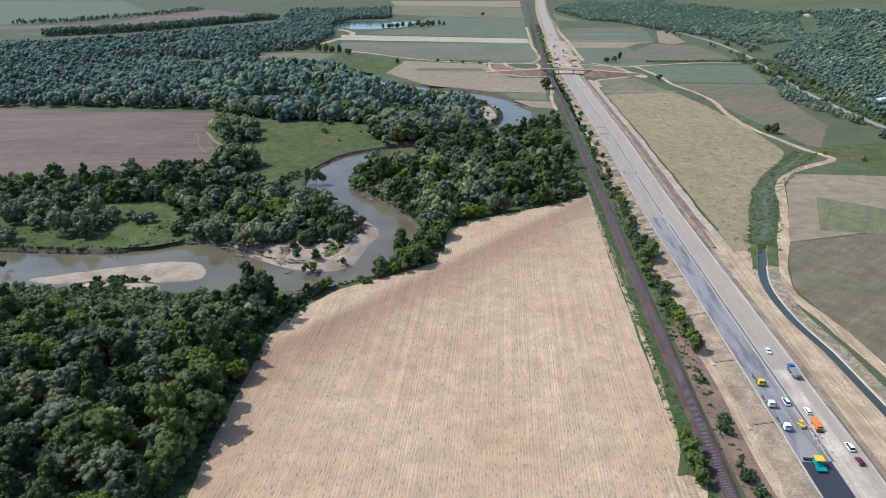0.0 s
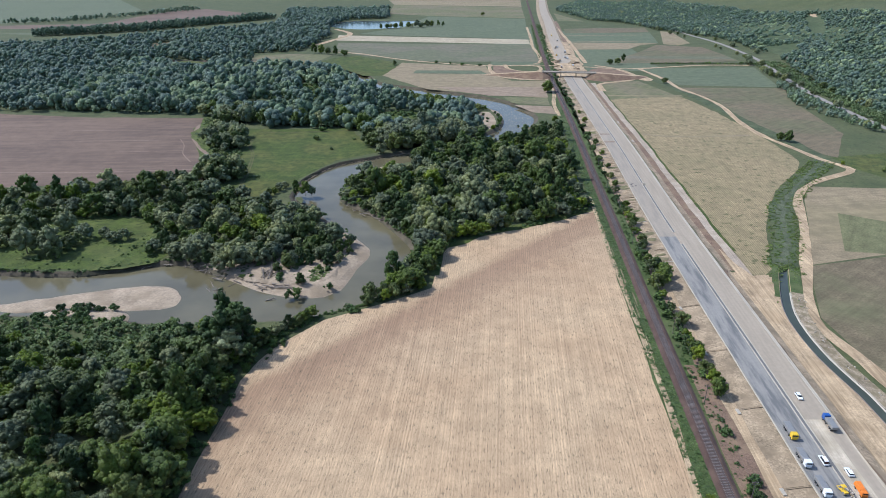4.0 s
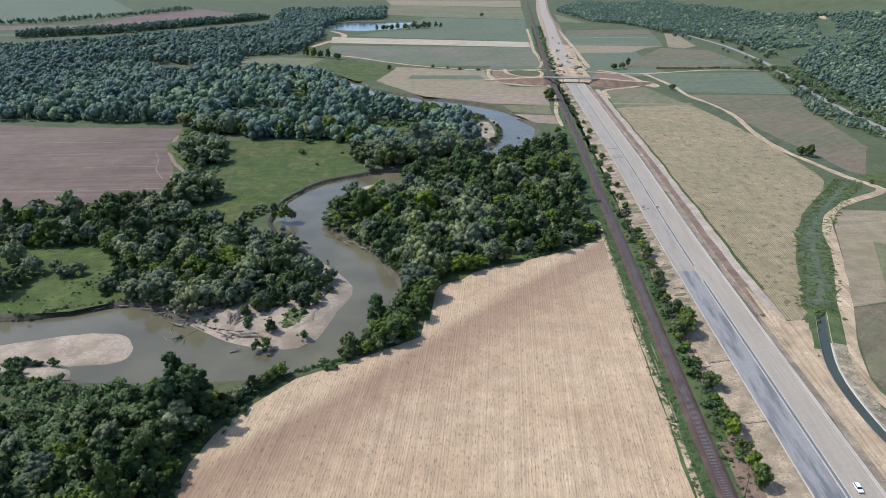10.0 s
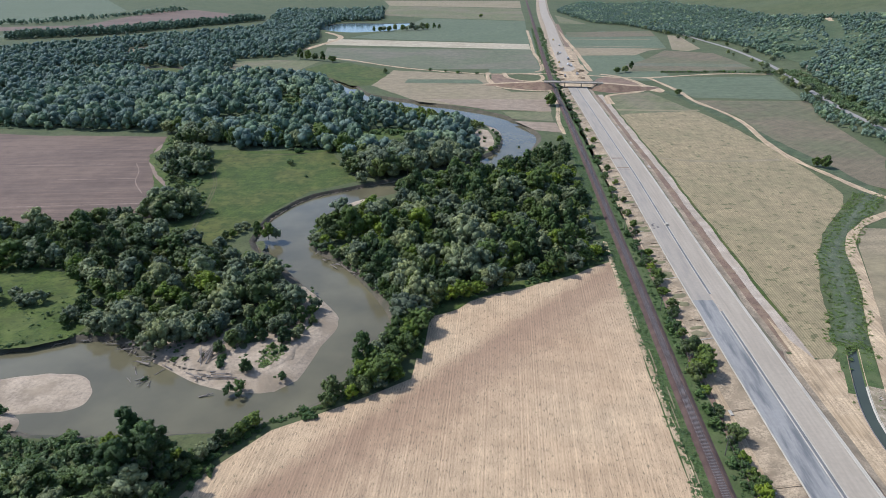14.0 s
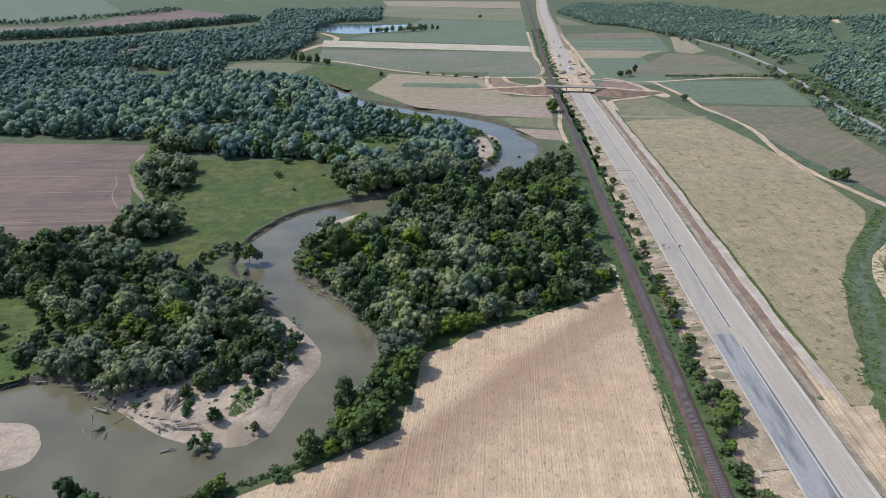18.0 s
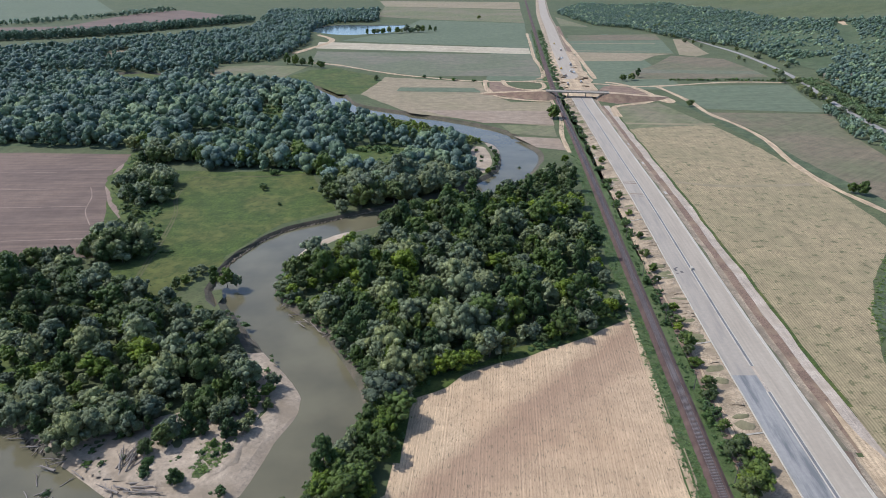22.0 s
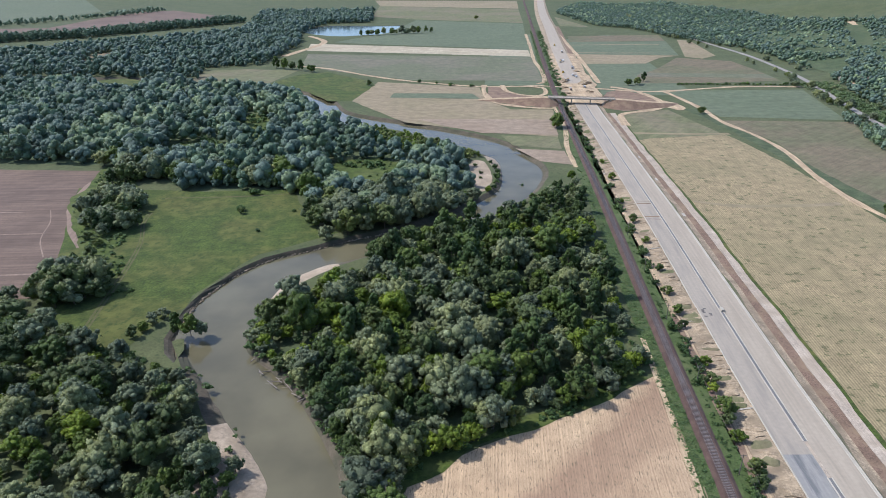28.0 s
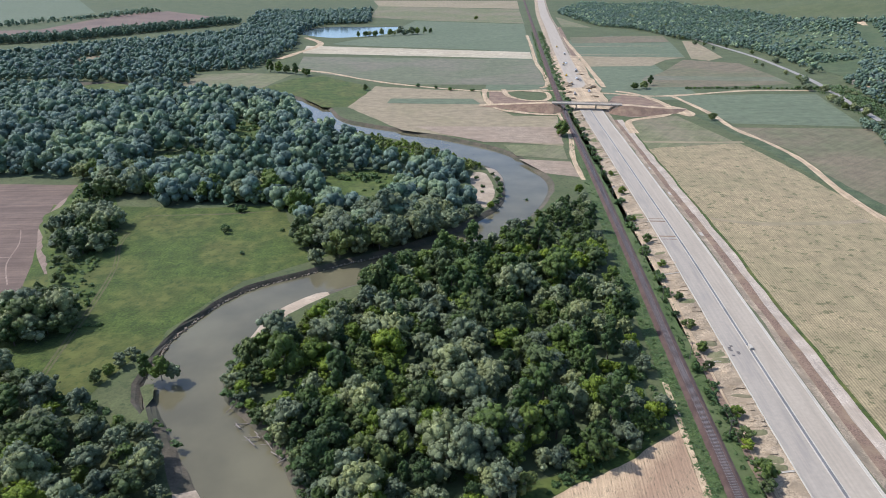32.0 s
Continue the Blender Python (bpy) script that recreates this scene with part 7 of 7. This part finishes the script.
# ---------------------------------------------------------------- marks on fields and road
tagged(ribbon("hay_cross_track", [(177, 593), (197, 585), (217, 584), (245, 585), (268, 588)], 5, 0.12, M["tan"], 0.8), "worn strip across the hay field", "track", kind="structure")
tagged(ribbon("hay_head_track", [(177, 765), (219, 761), (268, 761)], 5, 0.12, M["tan"], 0.8), "worn strip at the head of the hay field", "track", kind="structure")
tagged(ribbon("field_rim", [(-221, 640), (-222, 625), (-216, 597), (-210, 578), (-192, 545), (-177, 524)], 3.2, 0.1, M["tilled_pale"], 0.4), "pale worn rim of the tilled field", "track", kind="structure")
for pts, w in (([(-420, 489), (-330, 487), (-266, 486), (-225, 489), (-178, 493)], 1.3), ([(-309, 573), (-237, 576)], 1.0), ([(-260, 540), (-206, 543)], 1.0), ([(-330, 610), (-262, 611)], 0.9), ([(-222, 579), (-212, 560), (-204, 535), (-190, 512)], 0.7)):
    tagged(ribbon("field_line", pts, w, 0.12, M["tilled_pale"], 0.5), "thin pale wheel line across a tilled field", "track", kind="structure")
for off in (0, 1.7):
    tagged(ribbon("meadow_path", [(-160 + off, 575), (-158 + off, 558), (-148 + off, 530), (-141 + off, 491), (-137 + off, 459), (-134 + off, 437)], 0.9, 0.14, M["path"], 0.6), "faint wheel track in the meadow grass", "track", kind="structure")
tagged(ribbon("meadow_line", [(-160, 600), (-152, 601), (-115, 603), (-82, 608)], 1.6, 0.14, M["path"], 0.8), "faint worn line across the meadow", "track", kind="structure")
for y, w in ((585, 1.6), (563, 1.6), (559, 0.7), (589, 0.7)):
    x = road_x(y)
    verts = [(x - 9.7, y + 0.65 - w / 2, Z + 0.012), (x - 0.75, y - w / 2, Z + 0.03), (x - 0.75, y + w / 2, Z + 0.03), (x - 9.7, y + 0.65 + w / 2, Z + 0.012)]
    obj("joint_strip", verts, [(0, 1, 2, 3)], M["earth"], motorway, "dark transverse joint strip")


def slab(name, x, y, z, sx, sy, sz, turn, mat, label, category, group):
    """A cast slab with worn edges."""
    bm = bmesh.new()
    bmesh.ops.create_cube(bm, size=1)
    bmesh.ops.scale(bm, vec=(sx, sy, sz), verts=bm.verts)
    bmesh.ops.bevel(bm, geom=bm.edges[:], offset=0.05, segments=1, affect="EDGES")
    for v in bm.verts:
        v.co += Vector((random.uniform(-.05, .05), random.uniform(-.05, .05), 0))
    me = bpy.data.meshes.new(name)
    bm.to_mesh(me)
    bm.free()
    me.materials.append(mat)
    o = new(name, me)
    o.location, o.rotation_euler = (x, y, z + sz / 2), (0, 0, radians(turn))
    return tagged(o, label, category, group)


for x, y in ((166, 636), (162, 569), (147, 449), (169, 690)):
    slab("concrete_slab", x, y, 0.19, 1.9, 5.0, 0.35, -4, M["kerb"], "pale concrete slab lying on bare soil", "slab", "loose slabs")
for k in range(7):
    slab("steel_plate", 129 + random.uniform(0, 4), 447 + k * 1.1, Z + 0.02, 1.2, 0.8, 0.12, random.uniform(-20, 20), M["pole"], "dark steel plate lying on the carriageway", "plate", "loose plates")
slab("median_box", 138.2, 452, Z + 0.02, 1.2, 2.6, 1.1, -4, M["kerb"], "white concrete box in the median", "box", "median boxes")
for x, y, s in ((-7, 1008, 1.6), (14, 996, 1.3), (31, 985, 1.8), (55, 979, 1.4)):
    shrub(x, y, s, 0, "round shrub beside the field track", "field track shrubs")
sheet("yard_earth", [(149, 348), (151, 329), (154, 316), (162, 317), (160, 307), (153, 291), (148, 271), (143, 277)], M["dirt"], "pale bare earth between road and ditch", z=0.3, smooth=False, wob=1.0, category="earth")
sheet("hedge_grass", [(-229, 670), (-200, 644), (-181, 610), (-165, 562), (-155, 510), (-149, 480), (-169, 510), (-200, 562), (-220, 597), (-219, 615)], M["lush"], "rank grass and nettles between field and meadow", z=0.09, smooth=True, wob=3.0, category="grass")
rank = [(x, y, random.choice((0.25, 0.35, 0.5, 0.9))) for x, y in scatter([(-226, 663), (-200, 641), (-183, 610), (-166, 562), (-157, 513), (-151, 484), (-168, 510), (-199, 562), (-217, 594), (-216, 612)], 3.4) if random.random() < 0.55 + noise.noise((x * 0.07, y * 0.07, 1.5))]
scrub("hedge_scrub", "low nettles and brambles along the field edge", rank, 50, 0.8, THICKET_MAT, 0.6)
for k in range(34):
    y = random.uniform(160, 174)
    st = new("broken_stone", random.choice(STONE))
    st.location, st.scale = (road_x(y) + random.gauss(0, 0.8), y, Z + 0.1), (random.uniform(0.2, 0.55),) * 2 + (random.uniform(0.2, 0.4),)
    tagged(st, "grey broken concrete lump in the median", "rubble", "median rubble")
for x0, y0, y1 in ((91, 324, 309), (90.2, 314, 306), (90.4, 299, 286), (88.6, 290, 276), (86, 262, 248), (92.5, 350, 338)):
    tagged(ribbon("dry_grass_strip", [(x0, y0), (x0 - 0.5, (y0 + y1) / 2), (x0 - 1.1, y1)], 0.45, 0.24, M["tan"], 0.9), "pale dry strip in the green verge", "grass", kind="structure")
sheet("sandy_patch", [(66, 138), (76, 141), (78, 150), (70, 152), (65, 146)], M["dirt"], "pale sandy patch beside the railway", z=0.2, smooth=True, wob=2.0, category="earth")
stray = []
for k in range(4200):
    x, y = random.uniform(-70, 88), random.uniform(110, 385)
    if noise.noise((x * 0.09, y * 0.03, 6.1)) + 0.6 * noise.noise((x * 0.4, y * 0.1, 1.1)) > 0.13 and x > np.interp(y, (110, 231, 256, 289, 304, 355, 386), (-72, -70, -60, -22, 2, 10, 68)) and x < np.interp(y, (110, 163, 205, 270, 345), (58, 70, 78, 82, 87)):
        stray.append((x, y, random.uniform(0.08, 0.2)))
scrub("stubble_weeds", "dry stray weeds in the stubble", stray, 10, 0.8, STRAY_MAT, 0.5)

# tall trees over the field edge of the south wood
for k in range(17):
    y = 104 + 8.6 * k
    plant(random.choice((1, 1, 4, 2, 5, 0, 3)), -83 - 2 * random.random() + (4 if y > 238 else 0), y + random.uniform(-2.5, 2.5), random.uniform(0.8, 1.2), None, "wood edge trees")
# silvery bushes, weeds and nettles on the grassy river bank
for x, y, kind, size in ((-180, 361, 6, 0.62), (-174, 363, 6, 0.58), (-187, 367, 0, 0.5), (-198, 357, 5, 0.7), (-199, 338, 5, 0.62), (-149, 350, 4, 0.6), (-152, 343, 2, 0.42)):
    plant(kind, x, y, size, 0.0, "river bank bushes")
bank_weeds = []
for k in range(420):
    x, y = random.uniform(-260, -140), random.uniform(326, 396)
    if inside(x, y, [(-300, 400), (-226, 405), (-160, 386), (-145, 365), (-145, 334), (-174, 327), (-300, 336)]) and math.sin(x * 0.11) + math.sin(y * 0.17 + x * 0.05) > -0.3:
        bank_weeds.append((x, y, random.choice((0.25, 0.3, 0.4, 0.55, 0.75))))
scrub("bank_weeds", "rank nettles and tall weeds on the river bank", bank_weeds, 46, 0.36, VERGE_MAT, 0.35)
# bushes on the open sand of the point bar
for x, y, size in ((-66, 311, 1.5), (-52, 307, 0.8), (-77, 329, 1.3), (-68, 337, 1.4), (-78, 318, 1.0), (-71, 331, 1.5), (-56, 331, 1.4), (-60, 326, 1.1), (-63, 322, 0.8), (-82, 324, 1.1)):
    shrub(x, y, size, -0.9, "upright green bush on the sand bar", "sand bar bushes", size * 1.2)
sand_weeds = [(random.gauss(-57, 3.2), random.gauss(317, 3), random.choice((0.3, 0.4, 0.5))) for k in range(34)] + [(random.gauss(-72, 3.5), random.gauss(302, 1.3), random.choice((0.25, 0.35, 0.5))) for k in range(26)]
scrub("sand_weeds", "bright green weeds on the sand bar", [p for p in sand_weeds if not inside(p[0], p[1], river_hole)], 46, 0.36, VERGE_MAT, 0.4)
# willow bushes on the bank where the meadow ends
for x, y, kind, size in ((-107, 445, 6, 0.46), (-109, 439, 2, 0.36), (-104, 450, 0, 0.42), (-111, 434, 5, 0.44)):
    if not inside(x, y, river_hole):
        plant(kind, x, y, size, 0.0, "meadow bank bushes")
